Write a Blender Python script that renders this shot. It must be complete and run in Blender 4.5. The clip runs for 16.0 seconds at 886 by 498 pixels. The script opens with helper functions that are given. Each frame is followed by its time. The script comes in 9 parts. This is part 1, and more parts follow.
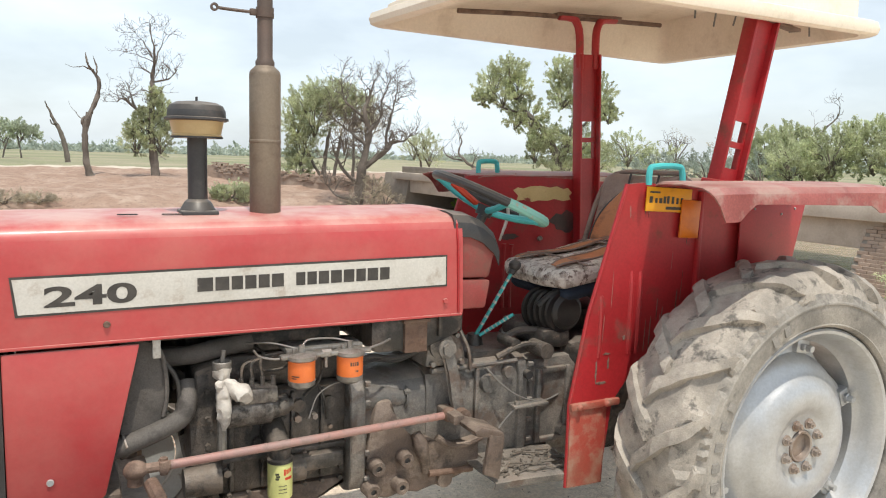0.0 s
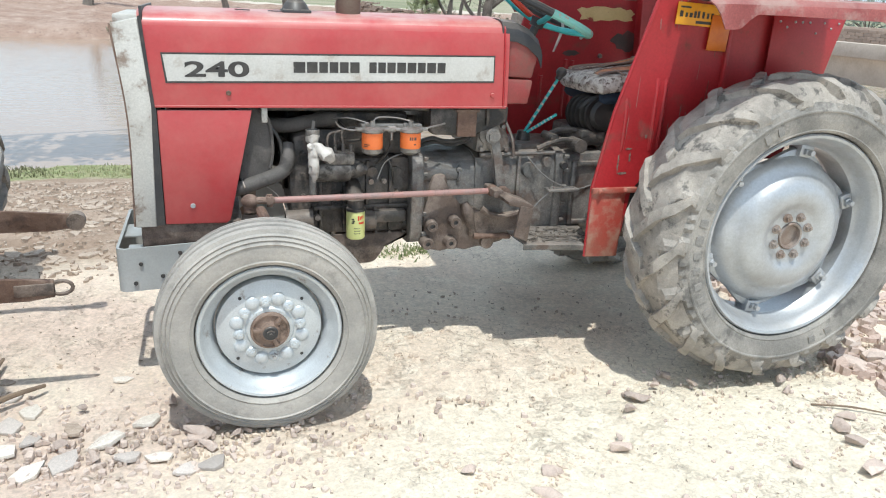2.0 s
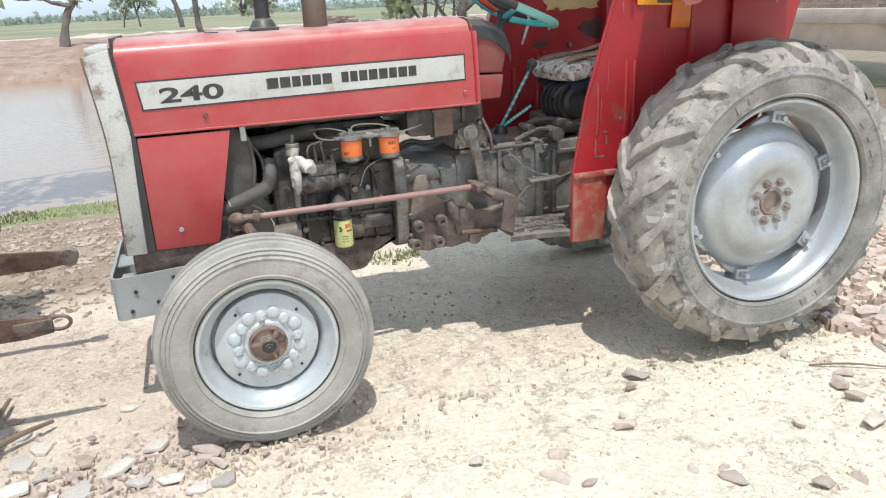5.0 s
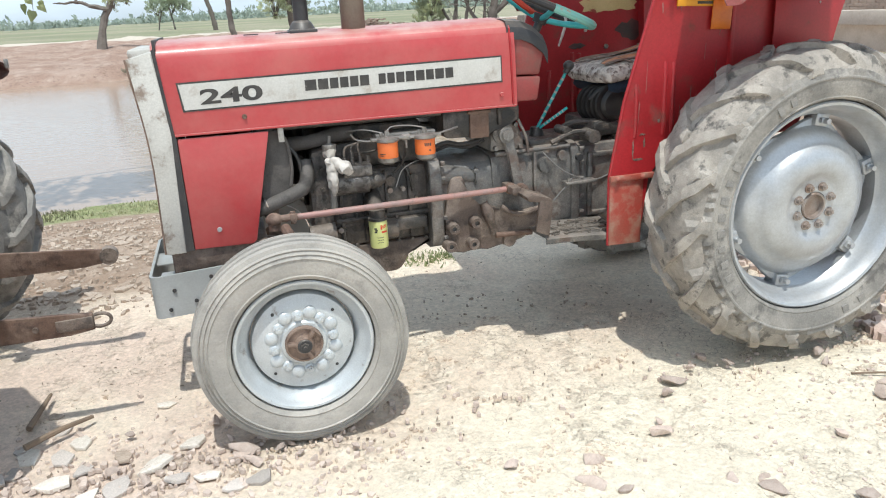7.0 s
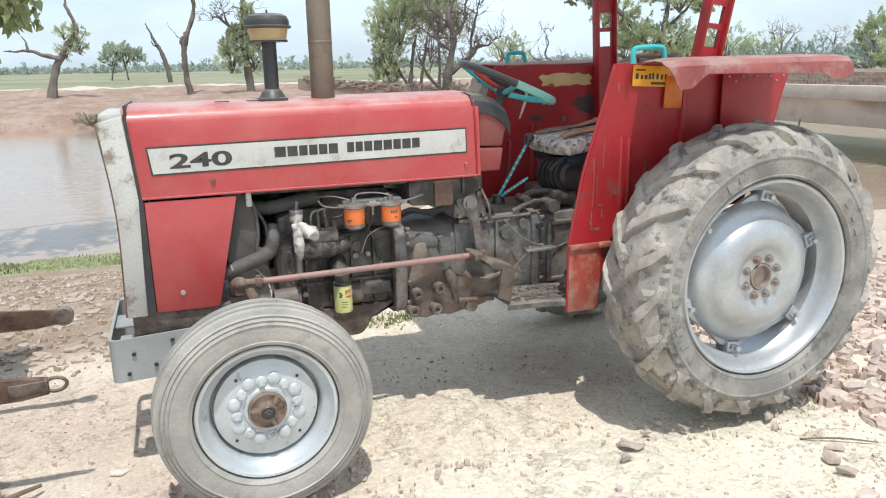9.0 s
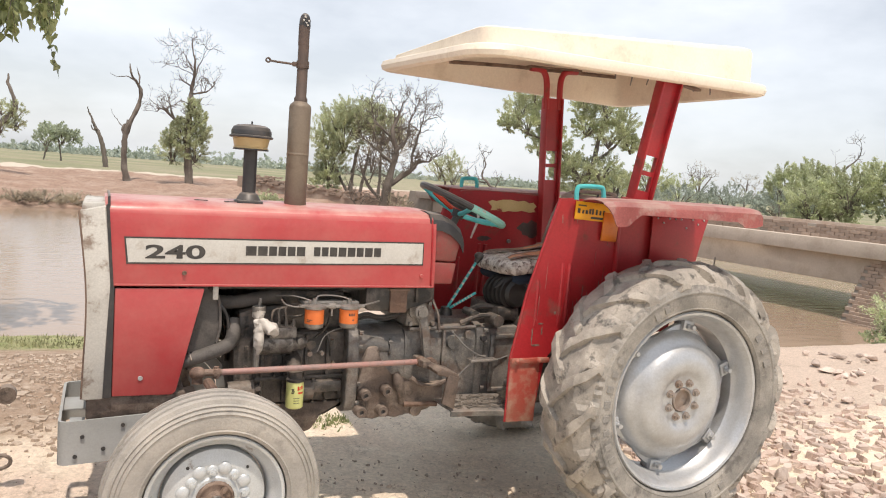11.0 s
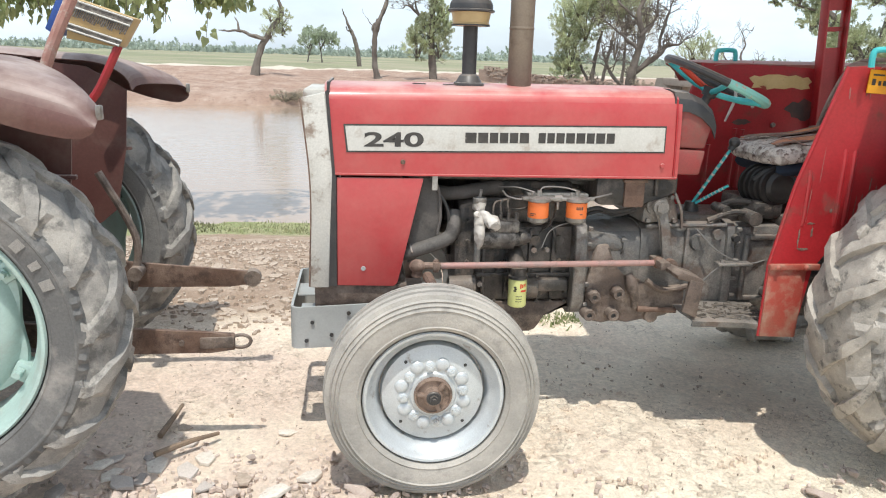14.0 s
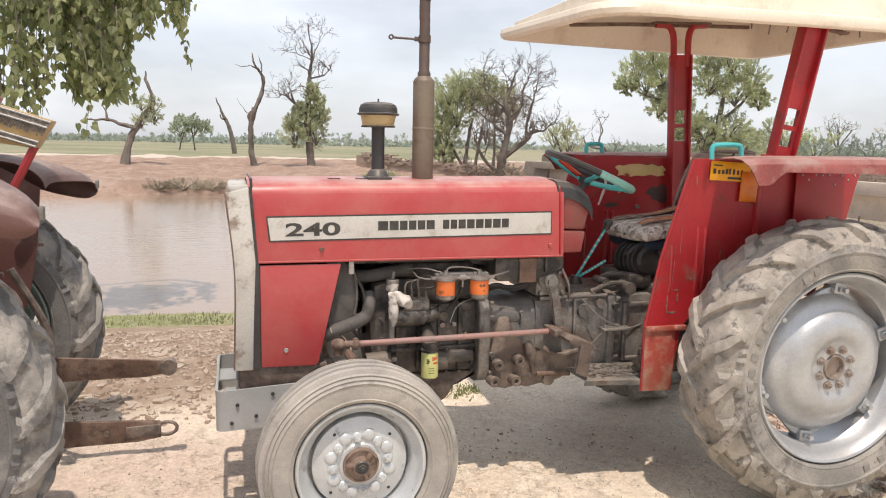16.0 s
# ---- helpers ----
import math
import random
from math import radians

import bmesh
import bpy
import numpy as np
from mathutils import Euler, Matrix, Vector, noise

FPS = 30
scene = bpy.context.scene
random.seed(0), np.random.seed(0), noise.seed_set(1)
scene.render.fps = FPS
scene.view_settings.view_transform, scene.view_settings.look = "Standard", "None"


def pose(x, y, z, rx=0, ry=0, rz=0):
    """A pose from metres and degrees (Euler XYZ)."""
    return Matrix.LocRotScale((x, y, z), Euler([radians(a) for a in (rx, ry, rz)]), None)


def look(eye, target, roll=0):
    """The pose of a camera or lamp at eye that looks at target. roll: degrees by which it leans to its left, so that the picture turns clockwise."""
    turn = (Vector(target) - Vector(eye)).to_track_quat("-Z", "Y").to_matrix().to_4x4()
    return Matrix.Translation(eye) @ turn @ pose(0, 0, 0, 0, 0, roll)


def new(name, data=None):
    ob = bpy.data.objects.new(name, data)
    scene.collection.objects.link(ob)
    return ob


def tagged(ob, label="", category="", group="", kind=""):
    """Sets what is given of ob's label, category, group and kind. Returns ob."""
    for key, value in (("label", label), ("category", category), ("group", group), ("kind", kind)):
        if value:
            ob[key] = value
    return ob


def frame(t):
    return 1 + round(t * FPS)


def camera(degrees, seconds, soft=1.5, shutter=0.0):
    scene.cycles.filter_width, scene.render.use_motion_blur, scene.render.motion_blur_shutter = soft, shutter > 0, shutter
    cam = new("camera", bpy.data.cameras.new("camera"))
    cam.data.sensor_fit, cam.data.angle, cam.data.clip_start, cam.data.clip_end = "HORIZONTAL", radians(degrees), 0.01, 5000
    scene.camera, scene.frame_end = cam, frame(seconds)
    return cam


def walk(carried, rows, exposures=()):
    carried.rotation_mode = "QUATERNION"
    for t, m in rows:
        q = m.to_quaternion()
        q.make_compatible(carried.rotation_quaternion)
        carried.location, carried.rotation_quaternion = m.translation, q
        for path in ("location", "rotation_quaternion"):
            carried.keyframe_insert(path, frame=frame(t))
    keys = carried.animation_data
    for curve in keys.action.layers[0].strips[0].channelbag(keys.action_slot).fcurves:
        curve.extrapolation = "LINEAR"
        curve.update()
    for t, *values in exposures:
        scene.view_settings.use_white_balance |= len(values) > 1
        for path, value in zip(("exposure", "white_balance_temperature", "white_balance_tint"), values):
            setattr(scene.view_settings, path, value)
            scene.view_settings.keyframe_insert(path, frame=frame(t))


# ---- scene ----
cam = camera(62.4, 16.0, 1.1)
PATH = [
    (0, (-0.158, -2.2, 1.481), (0.747, -0.433, 1.239), 1.6),
    (0.1, (-0.158, -2.2, 1.481), (0.747, -0.433, 1.239), 1.6),
    (0.2, (-0.165, -2.243, 1.468), (0.735, -0.478, 1.201), 1.69),
    (0.3, (-0.178, -2.32, 1.445), (0.715, -0.56, 1.131), 1.85),
    (0.4, (-0.19, -2.394, 1.423), (0.695, -0.638, 1.065), 2.01),
    (0.5, (-0.205, -2.486, 1.395), (0.67, -0.735, 0.983), 2.2),
    (1, (-0.148, -2.652, 1.393), (0.63, -0.914, 0.782), 1.2),
    (1.5, (-0.116, -2.793, 1.371), (0.461, -1.008, 0.678), -1.5),
    (2, (-0.135, -2.833, 1.389), (0.443, -1.033, 0.738), 2.8),
    (2.5, (-0.122, -2.854, 1.389), (0.548, -1.048, 0.853), 2.8),
    (3, (-0.112, -2.869, 1.366), (0.465, -1.03, 0.83), 2.0),
    (3.5, (-0.122, -2.871, 1.375), (0.485, -1.075, 0.736), -1.9),
    (6, (-0.105, -2.89, 1.377), (0.464, -1.075, 0.758), -3.4),
    (6.5, (-0.128, -2.878, 1.391), (0.425, -1.052, 0.792), -4.0),
    (7, (-0.136, -2.872, 1.375), (0.375, -1.043, 0.747), -3.0),
    (7.5, (-0.134, -2.88, 1.379), (0.363, -1.051, 0.74), -3.0),
    (8, (-0.141, -2.879, 1.394), (0.438, -1.064, 0.783), -2.6),
    (10.5, (-0.329, -2.997, 1.458), (0.457, -1.175, 1.207), 2.1),
    (11, (-0.368, -3.044, 1.46), (0.48, -1.242, 1.273), 4.3),
    (11.5, (-0.367, -3.032, 1.457), (0.45, -1.223, 1.212), 2.6),
    (12, (-0.361, -3.042, 1.459), (0.425, -1.22, 1.207), 0.8),
    (12.5, (-0.36, -3.053, 1.433), (0.379, -1.222, 1.111), 0.7),
    (13, (-0.335, -3.012, 1.395), (0.348, -1.204, 0.88), 0.6),
    (13.5, (-0.321, -2.899, 1.398), (0.017, -0.979, 0.955), 2.9),
    (14, (-0.24, -2.795, 1.407), (-0.011, -0.874, 0.902), 1.8),
    (14.5, (-0.192, -2.807, 1.428), (0.267, -0.898, 1.053), 3.5),
    (15, (-0.265, -2.879, 1.443), (0.278, -0.977, 1.147), 1.4),
    (15.5, (-0.332, -2.946, 1.47), (0.212, -1.029, 1.296), 1.8),
    (16, (-0.411, -3.026, 1.449), (0.139, -1.124, 1.172), 1.2),
]
EXPOSURES = [(0, -0.10, 6800, 9), (0.5, -0.02, 6950, 11), (1.0, -0.03, 6350, 8), (1.6, -0.06, 6050, 6), (2.2, -0.06, 5950, 5), (3.0, -0.04, 6200, 8), (3.7, -0.06, 6000, 6), (5.8, -0.08, 6100, 6), (8.2, -0.09, 6100, 6), (10.4, -0.09, 6500, 10), (11.0, -0.17, 7150, 15), (12.5, -0.12, 7100, 15), (13.0, -0.06, 6450, 8), (14.0, 0.00, 6350, 8), (14.6, 0.03, 6350, 8), (15.0, 0.00, 6550, 10), (15.5, -0.19, 7000, 15), (16.0, -0.22, 7050, 16)]
walk(cam, [(t, look(eye, target, roll)) for t, eye, target, roll in PATH], EXPOSURES)


# ---- light ----
SUN_ELEV, SUN_AZ = 69.5, 187.0   # degrees; azimuth from +y clockwise
world = bpy.data.worlds.new("sky")
scene.world = world
world.use_nodes = True
wn = world.node_tree
bg = wn.nodes["Background"]
sky = wn.nodes.new("ShaderNodeTexSky")
sky.sky_type = "NISHITA"
sky.sun_disc = False
sky.sun_elevation = radians(SUN_ELEV)
sky.sun_rotation = radians(SUN_AZ)
sky.air_density, sky.dust_density, sky.ozone_density = 1.0, 2.0, 1.0
# thin summer cloud and haze over the sky
tc = wn.nodes.new("ShaderNodeTexCoord")
mp = wn.nodes.new("ShaderNodeMapping")
mp.inputs["Scale"].default_value = (1.0, 1.0, 2.6)
cl = wn.nodes.new("ShaderNodeTexNoise")
cl.inputs["Scale"].default_value = 3.2
cl.inputs["Detail"].default_value = 7.0
cl.inputs["Roughness"].default_value = 0.55
cr = wn.nodes.new("ShaderNodeValToRGB")
cr.color_ramp.elements[0].position, cr.color_ramp.elements[1].position = 0.38, 0.80
cr.color_ramp.elements[0].color, cr.color_ramp.elements[1].color = (0.42, 0.42, 0.42, 1), (0.74, 0.74, 0.74, 1)
cm = wn.nodes.new("ShaderNodeMix")
cm.data_type = "RGBA"
cm.inputs["B"].default_value = (12.6, 14.2, 15.8, 1)
wn.links.new(tc.outputs["Generated"], mp.inputs["Vector"])
wn.links.new(mp.outputs["Vector"], cl.inputs["Vector"])
wn.links.new(cl.outputs["Fac"], cr.inputs["Fac"])
wn.links.new(cr.outputs["Color"], cm.inputs["Factor"])
wn.links.new(sky.outputs["Color"], cm.inputs["A"])
wn.links.new(cm.outputs["Result"], bg.inputs["Color"])
bg.inputs["Strength"].default_value = 0.113

sun_data = bpy.data.lights.new("sun", "SUN")
sun_data.energy, sun_data.angle, sun_data.color = 4.1, radians(0.6), (1.0, 0.95, 0.87)
sun = new("sun", sun_data)
_a, _e = radians(SUN_AZ), radians(SUN_ELEV)
sun.matrix_world = look((20 * math.sin(_a) * math.cos(_e), 20 * math.cos(_a) * math.cos(_e), 20 * math.sin(_e)), (0, 0, 0))


# ---- materials ----
def surface(name, base, other=None, rough=0.6, metal=0.0, scale=3.0, mix=(0.40, 0.68), bump=0.0, bump_scale=40.0,
            fine=0.12, dirt=None, dirt_scale=2.0, dirt_at=(0.5, 0.8), dirt_max=0.9, coat=0.0, rand=0.0, up=None):
    """A surface with a second tone in patches, fine grain, dirt in patches, dust on faces that look up, and relief."""
    m = bpy.data.materials.new(name)
    m.use_nodes = True
    nt = m.node_tree
    b = nt.nodes["Principled BSDF"]
    co = nt.nodes.new("ShaderNodeTexCoord")

    def nz(s, detail=6.0, r=0.6):
        n = nt.nodes.new("ShaderNodeTexNoise")
        n.inputs["Scale"].default_value, n.inputs["Detail"].default_value, n.inputs["Roughness"].default_value = s, detail, r
        nt.links.new(co.outputs["Object"], n.inputs["Vector"])
        return n.outputs["Fac"]

    def ramp(fac, lo, hi, top=1.0):
        n = nt.nodes.new("ShaderNodeMapRange")
        n.inputs["From Min"].default_value, n.inputs["From Max"].default_value, n.inputs["To Max"].default_value = lo, hi, top
        nt.links.new(fac, n.inputs["Value"])
        return n.outputs["Result"]

    def mixed(fac, a, c, mode="MIX"):
        n = nt.nodes.new("ShaderNodeMix")
        n.data_type, n.blend_type = "RGBA", mode
        for key, val in (("Factor", fac), ("A", a), ("B", c)):
            if isinstance(val, (tuple, list)):
                n.inputs[key].default_value = (*val, 1.0)
            elif isinstance(val, (int, float)):
                n.inputs[key].default_value = val
            else:
                nt.links.new(val, n.inputs[key])
        return n.outputs["Result"]

    col = mixed(ramp(nz(scale), *mix), base, other or tuple(0.75 * c for c in base))
    if fine:
        g = nz(scale * 30, 4.0, 0.7)
        n = nt.nodes.new("ShaderNodeMapRange")
        n.inputs["To Min"].default_value, n.inputs["To Max"].default_value = 1 - 2 * fine, 1 + 2 * fine
        n.inputs["From Min"].default_value, n.inputs["From Max"].default_value = 0.2, 0.8
        nt.links.new(g, n.inputs["Value"])
        col = mixed(1.0, col, n.outputs["Result"], "MULTIPLY")
    rgh = rough
    if dirt:
        f = ramp(nz(dirt_scale, 10.0, 0.68), *dirt_at, dirt_max)
        col = mixed(f, col, dirt)
        r = nt.nodes.new("ShaderNodeMapRange")
        r.inputs["To Min"].default_value, r.inputs["To Max"].default_value = rough, max(rough, 0.85)
        nt.links.new(f, r.inputs["Value"])
        rgh = r.outputs["Result"]
    if up:
        ge = nt.nodes.new("ShaderNodeNewGeometry")
        sx = nt.nodes.new("ShaderNodeSeparateXYZ")
        nt.links.new(ge.outputs["True Normal"], sx.inputs["Vector"])
        f = ramp(sx.outputs["Z"], 0.3, 0.95, up[1])
        n = nt.nodes.new("ShaderNodeMath")
        n.operation = "MULTIPLY"
        nt.links.new(f, n.inputs[0])
        nt.links.new(ramp(nz(9.0), 0.25, 0.6), n.inputs[1])
        col = mixed(n.outputs["Value"], col, up[0])
    if rand:
        oi = nt.nodes.new("ShaderNodeObjectInfo")
        n = nt.nodes.new("ShaderNodeMapRange")
        n.inputs["To Min"].default_value, n.inputs["To Max"].default_value = 1 - rand, 1 + rand
        nt.links.new(oi.outputs["Random"], n.inputs["Value"])
        col = mixed(1.0, col, n.outputs["Result"], "MULTIPLY")
    nt.links.new(col, b.inputs["Base Color"])
    if isinstance(rgh, float):
        b.inputs["Roughness"].default_value = rgh
    else:
        nt.links.new(rgh, b.inputs["Roughness"])
    b.inputs["Metallic"].default_value = metal
    b.inputs["Coat Weight"].default_value = coat
    b.inputs["Coat Roughness"].default_value = 0.15
    if bump:
        bp = nt.nodes.new("ShaderNodeBump")
        bp.inputs["Strength"].default_value, bp.inputs["Distance"].default_value = bump, 0.01
        nt.links.new(nz(bump_scale, 8.0, 0.65), bp.inputs["Height"])
        nt.links.new(bp.outputs["Normal"], b.inputs["Normal"])
    return m


DUST = (0.46, 0.38, 0.30)
M_RED = surface("red_paint", (0.43, 0.052, 0.055), (0.38, 0.044, 0.046), 0.38, 0, 2.5, dirt=(0.44, 0.17, 0.14), dirt_scale=4, dirt_at=(0.42, 0.75), dirt_max=0.5, coat=0.1, fine=0.04, bump=0.04, bump_scale=6, up=((0.52, 0.36, 0.31), 0.75))
M_REDOLD = surface("worn_red_paint", (0.37, 0.020, 0.025), (0.28, 0.015, 0.018), 0.42, 0, 3.5, dirt=(0.16, 0.055, 0.042), dirt_scale=9, dirt_at=(0.56, 0.67), dirt_max=0.7, fine=0.10, bump=0.08, bump_scale=9, up=((0.33, 0.17, 0.14), 0.7))
M_COWL = surface("grimy_red_paint", (0.27, 0.045, 0.042), (0.20, 0.038, 0.034), 0.5, 0, 6, dirt=(0.17, 0.10, 0.08), dirt_scale=8, dirt_at=(0.46, 0.66), dirt_max=0.7, fine=0.10, bump=0.1, bump_scale=14)
M_FENDERTOP = surface("sun_faded_dusty_red", (0.30, 0.085, 0.075), (0.22, 0.05, 0.045), 0.55, 0, 5, (0.42, 0.60), dirt=(0.34, 0.25, 0.215), dirt_scale=9, dirt_at=(0.48, 0.64), dirt_max=0.75, fine=0.16, bump=0.2, bump_scale=14, up=((0.40, 0.27, 0.235), 0.8))
M_REDRUST = surface("rubbed_red_paint", (0.36, 0.05, 0.035), (0.28, 0.09, 0.06), 0.55, 0, 6, dirt=(0.36, 0.24, 0.175), dirt_scale=11, dirt_at=(0.44, 0.62), dirt_max=0.8, fine=0.08, bump=0.1, bump_scale=20)
M_MAROON = surface("dusty_maroon_paint", (0.115, 0.052, 0.043), (0.085, 0.03, 0.026), 0.45, 0, 3, dirt=(0.20, 0.14, 0.11), dirt_scale=5, dirt_at=(0.48, 0.72), dirt_max=0.65, fine=0.09, bump=0.06, bump_scale=9, up=((0.36, 0.285, 0.255), 0.9))
M_WHITE = surface("chipped_white_paint", (0.50, 0.485, 0.445), (0.38, 0.36, 0.325), 0.5, 0, 6, dirt=(0.17, 0.11, 0.075), dirt_scale=12, dirt_at=(0.53, 0.64), dirt_max=0.8, fine=0.10, bump=0.08)
M_DECAL = surface("white_decal", (0.55, 0.54, 0.505), (0.46, 0.445, 0.405), 0.45, 0, 5, dirt=(0.33, 0.27, 0.22), dirt_scale=14, dirt_at=(0.55, 0.66), dirt_max=0.6, fine=0.07)
M_INK = surface("black_decal", (0.035, 0.032, 0.03), (0.06, 0.055, 0.05), 0.5, 0, 30, dirt=(0.45, 0.42, 0.38), dirt_scale=40, dirt_at=(0.66, 0.74), dirt_max=0.7, fine=0.0)
M_CREAM = surface("cream_fibreglass", (0.78, 0.70, 0.585), (0.71, 0.625, 0.50), 0.5, 0, 3, dirt=(0.47, 0.37, 0.28), dirt_scale=6, dirt_at=(0.53, 0.74), dirt_max=0.55, fine=0.05, bump=0.03)
M_BLACK = surface("black_plastic", (0.028, 0.028, 0.03), (0.05, 0.048, 0.046), 0.45, 0, 6, dirt=(0.20, 0.16, 0.13), dirt_scale=10, dirt_at=(0.55, 0.85), dirt_max=0.5, up=(DUST, 0.4))
M_DARKIRON = surface("oily_cast_iron", (0.044, 0.041, 0.038), (0.115, 0.10, 0.089), 0.42, 0.25, 8, (0.46, 0.58), dirt=(0.20, 0.16, 0.13), dirt_scale=14, dirt_at=(0.53, 0.64), dirt_max=0.8, fine=0.22, bump=0.7, bump_scale=32, up=((0.25, 0.21, 0.175), 0.6))
M_GREYIRON = surface("dusty_grey_casting", (0.118, 0.115, 0.11), (0.255, 0.232, 0.208), 0.45, 0.25, 6, (0.44, 0.60), dirt=(0.13, 0.09, 0.07), dirt_scale=8, dirt_at=(0.52, 0.62), dirt_max=0.75, fine=0.22, bump=0.6, bump_scale=30, up=((0.32, 0.275, 0.235), 0.6))
M_RUSTIRON = surface("rusty_casting", (0.115, 0.084, 0.068), (0.215, 0.17, 0.14), 0.6, 0.15, 9, (0.44, 0.60), dirt=(0.062, 0.051, 0.044), dirt_scale=12, dirt_at=(0.52, 0.63), dirt_max=0.8, fine=0.20, bump=0.7, bump_scale=30, up=((0.32, 0.26, 0.21), 0.6))
M_SOOTBLACK = surface("greasy_black_iron", (0.014, 0.013, 0.013), (0.030, 0.027, 0.025), 0.5, 0.1, 12, fine=0.15, bump=0.2)
M_SOOT = surface("rubbed_dark_paint", (0.060, 0.040, 0.036), (0.12, 0.05, 0.045), 0.6, 0, 20, fine=0.15)
M_RUST = surface("rust", (0.145, 0.088, 0.063), (0.235, 0.165, 0.128), 0.75, 0.1, 12, dirt=(0.07, 0.045, 0.036), dirt_scale=20, dirt_at=(0.5, 0.68), fine=0.18, bump=0.5, bump_scale=60)
M_PINKROD = surface("rubbed_pink_paint", (0.36, 0.20, 0.175), (0.27, 0.215, 0.20), 0.5, 0.1, 12, dirt=(0.17, 0.11, 0.09), dirt_scale=24, dirt_at=(0.52, 0.66), dirt_max=0.7, fine=0.10, bump=0.1)
M_SILVER = surface("silver_wheel_paint", (0.47, 0.485, 0.50), (0.41, 0.42, 0.43), 0.34, 0.5, 4, dirt=(0.34, 0.315, 0.285), dirt_scale=6, dirt_at=(0.45, 0.68), dirt_max=0.6, fine=0.07, bump=0.03, bump_scale=8)
M_FRIM = surface("grey_wheel_paint", (0.52, 0.545, 0.555), (0.44, 0.455, 0.46), 0.38, 0.3, 7, dirt=(0.24, 0.20, 0.17), dirt_scale=18, dirt_at=(0.60, 0.68), dirt_max=0.7, fine=0.08, bump=0.08, bump_scale=14)
M_GREYPAINT = surface("grey_frame_paint", (0.38, 0.39, 0.385), (0.31, 0.32, 0.31), 0.5, 0.1, 5, dirt=(0.30, 0.25, 0.21), dirt_scale=9, dirt_at=(0.55, 0.8), dirt_max=0.6, fine=0.05, bump=0.04)
M_GREENRIM = surface("pale_green_wheel_paint", (0.40, 0.52, 0.48), (0.34, 0.45, 0.42), 0.5, 0.1, 4, dirt=(0.38, 0.34, 0.29), dirt_scale=8, dirt_at=(0.52, 0.8), dirt_max=0.6, fine=0.05)
M_BOLT = surface("dull_bolt_steel", (0.34, 0.30, 0.27), (0.26, 0.19, 0.15), 0.5, 0.5, 14, fine=0.1)
M_TYRE = surface("dusty_tyre_rubber", (0.20, 0.188, 0.170), (0.33, 0.306, 0.272), 0.9, 0, 5, (0.42, 0.60), dirt=(0.085, 0.08, 0.075), dirt_scale=7, dirt_at=(0.53, 0.62), dirt_max=0.75, fine=0.12, bump=0.5, bump_scale=30)
M_TREAD = surface("clay_covered_rubber", (0.40, 0.362, 0.315), (0.25, 0.229, 0.202), 0.92, 0, 9, (0.40, 0.62), dirt=(0.085, 0.08, 0.074), dirt_scale=12, dirt_at=(0.55, 0.62), dirt_max=0.8, fine=0.12, bump=0.7, bump_scale=26)
M_TYREOLD = surface("black_dusty_rubber", (0.115, 0.113, 0.110), (0.20, 0.192, 0.180), 0.85, 0, 5, (0.44, 0.64), dirt=(0.34, 0.315, 0.285), dirt_scale=6, dirt_at=(0.54, 0.70), dirt_max=0.65, fine=0.12, bump=0.5, bump_scale=30)
M_TREADOLD = surface("dust_rubbed_lugs", (0.21, 0.20, 0.186), (0.36, 0.335, 0.30), 0.88, 0, 8, (0.42, 0.62), dirt=(0.07, 0.068, 0.065), dirt_scale=10, dirt_at=(0.52, 0.62), dirt_max=0.7, fine=0.12, bump=0.6, bump_scale=26)
M_SIDETEXT = surface("worn_sidewall", (0.21, 0.20, 0.185), (0.29, 0.27, 0.245), 0.9, 0, 14, fine=0.2, bump=0.3, bump_scale=60)
M_FTYRE = surface("dusty_front_tyre", (0.30, 0.282, 0.255), (0.40, 0.372, 0.333), 0.9, 0, 5, (0.40, 0.62), dirt=(0.15, 0.142, 0.13), dirt_scale=9, dirt_at=(0.55, 0.66), dirt_max=0.55, fine=0.07, bump=0.45, bump_scale=28)
M_ORANGE = surface("orange_label", (0.78, 0.19, 0.045), (0.70, 0.15, 0.04), 0.4, 0, 10, fine=0.04)
M_ALLOY = surface("cast_alloy", (0.30, 0.285, 0.265), (0.19, 0.175, 0.155), 0.42, 0.5, 24, dirt=(0.12, 0.09, 0.07), dirt_scale=30, dirt_at=(0.5, 0.68), dirt_max=0.7, fine=0.15, bump=0.3)
M_LIME = surface("pale_lime_canister", (0.62, 0.62, 0.25), (0.55, 0.56, 0.22), 0.35, 0, 10, dirt=(0.35, 0.30, 0.18), dirt_scale=20, dirt_at=(0.6, 0.85), dirt_max=0.5, fine=0.04)
M_REDINK = surface("red_print", (0.55, 0.05, 0.02), rough=0.45, fine=0.0)
M_PLASTICBAG = surface("thin_white_bag", (0.56, 0.52, 0.47), (0.34, 0.31, 0.28), 0.35, 0, 22, fine=0.05, bump=0.5, bump_scale=60)
M_CYAN = surface("turquoise_grip_tape", (0.06, 0.46, 0.47), (0.045, 0.36, 0.38), 0.4, 0, 14, dirt=(0.20, 0.30, 0.28), dirt_scale=18, dirt_at=(0.6, 0.8), dirt_max=0.5, fine=0.05, bump=0.1)
M_CYANRAG = surface("faded_turquoise_tape", (0.22, 0.50, 0.44), (0.50, 0.22, 0.14), 0.6, 0, 18, (0.55, 0.62), fine=0.06, bump=0.2)
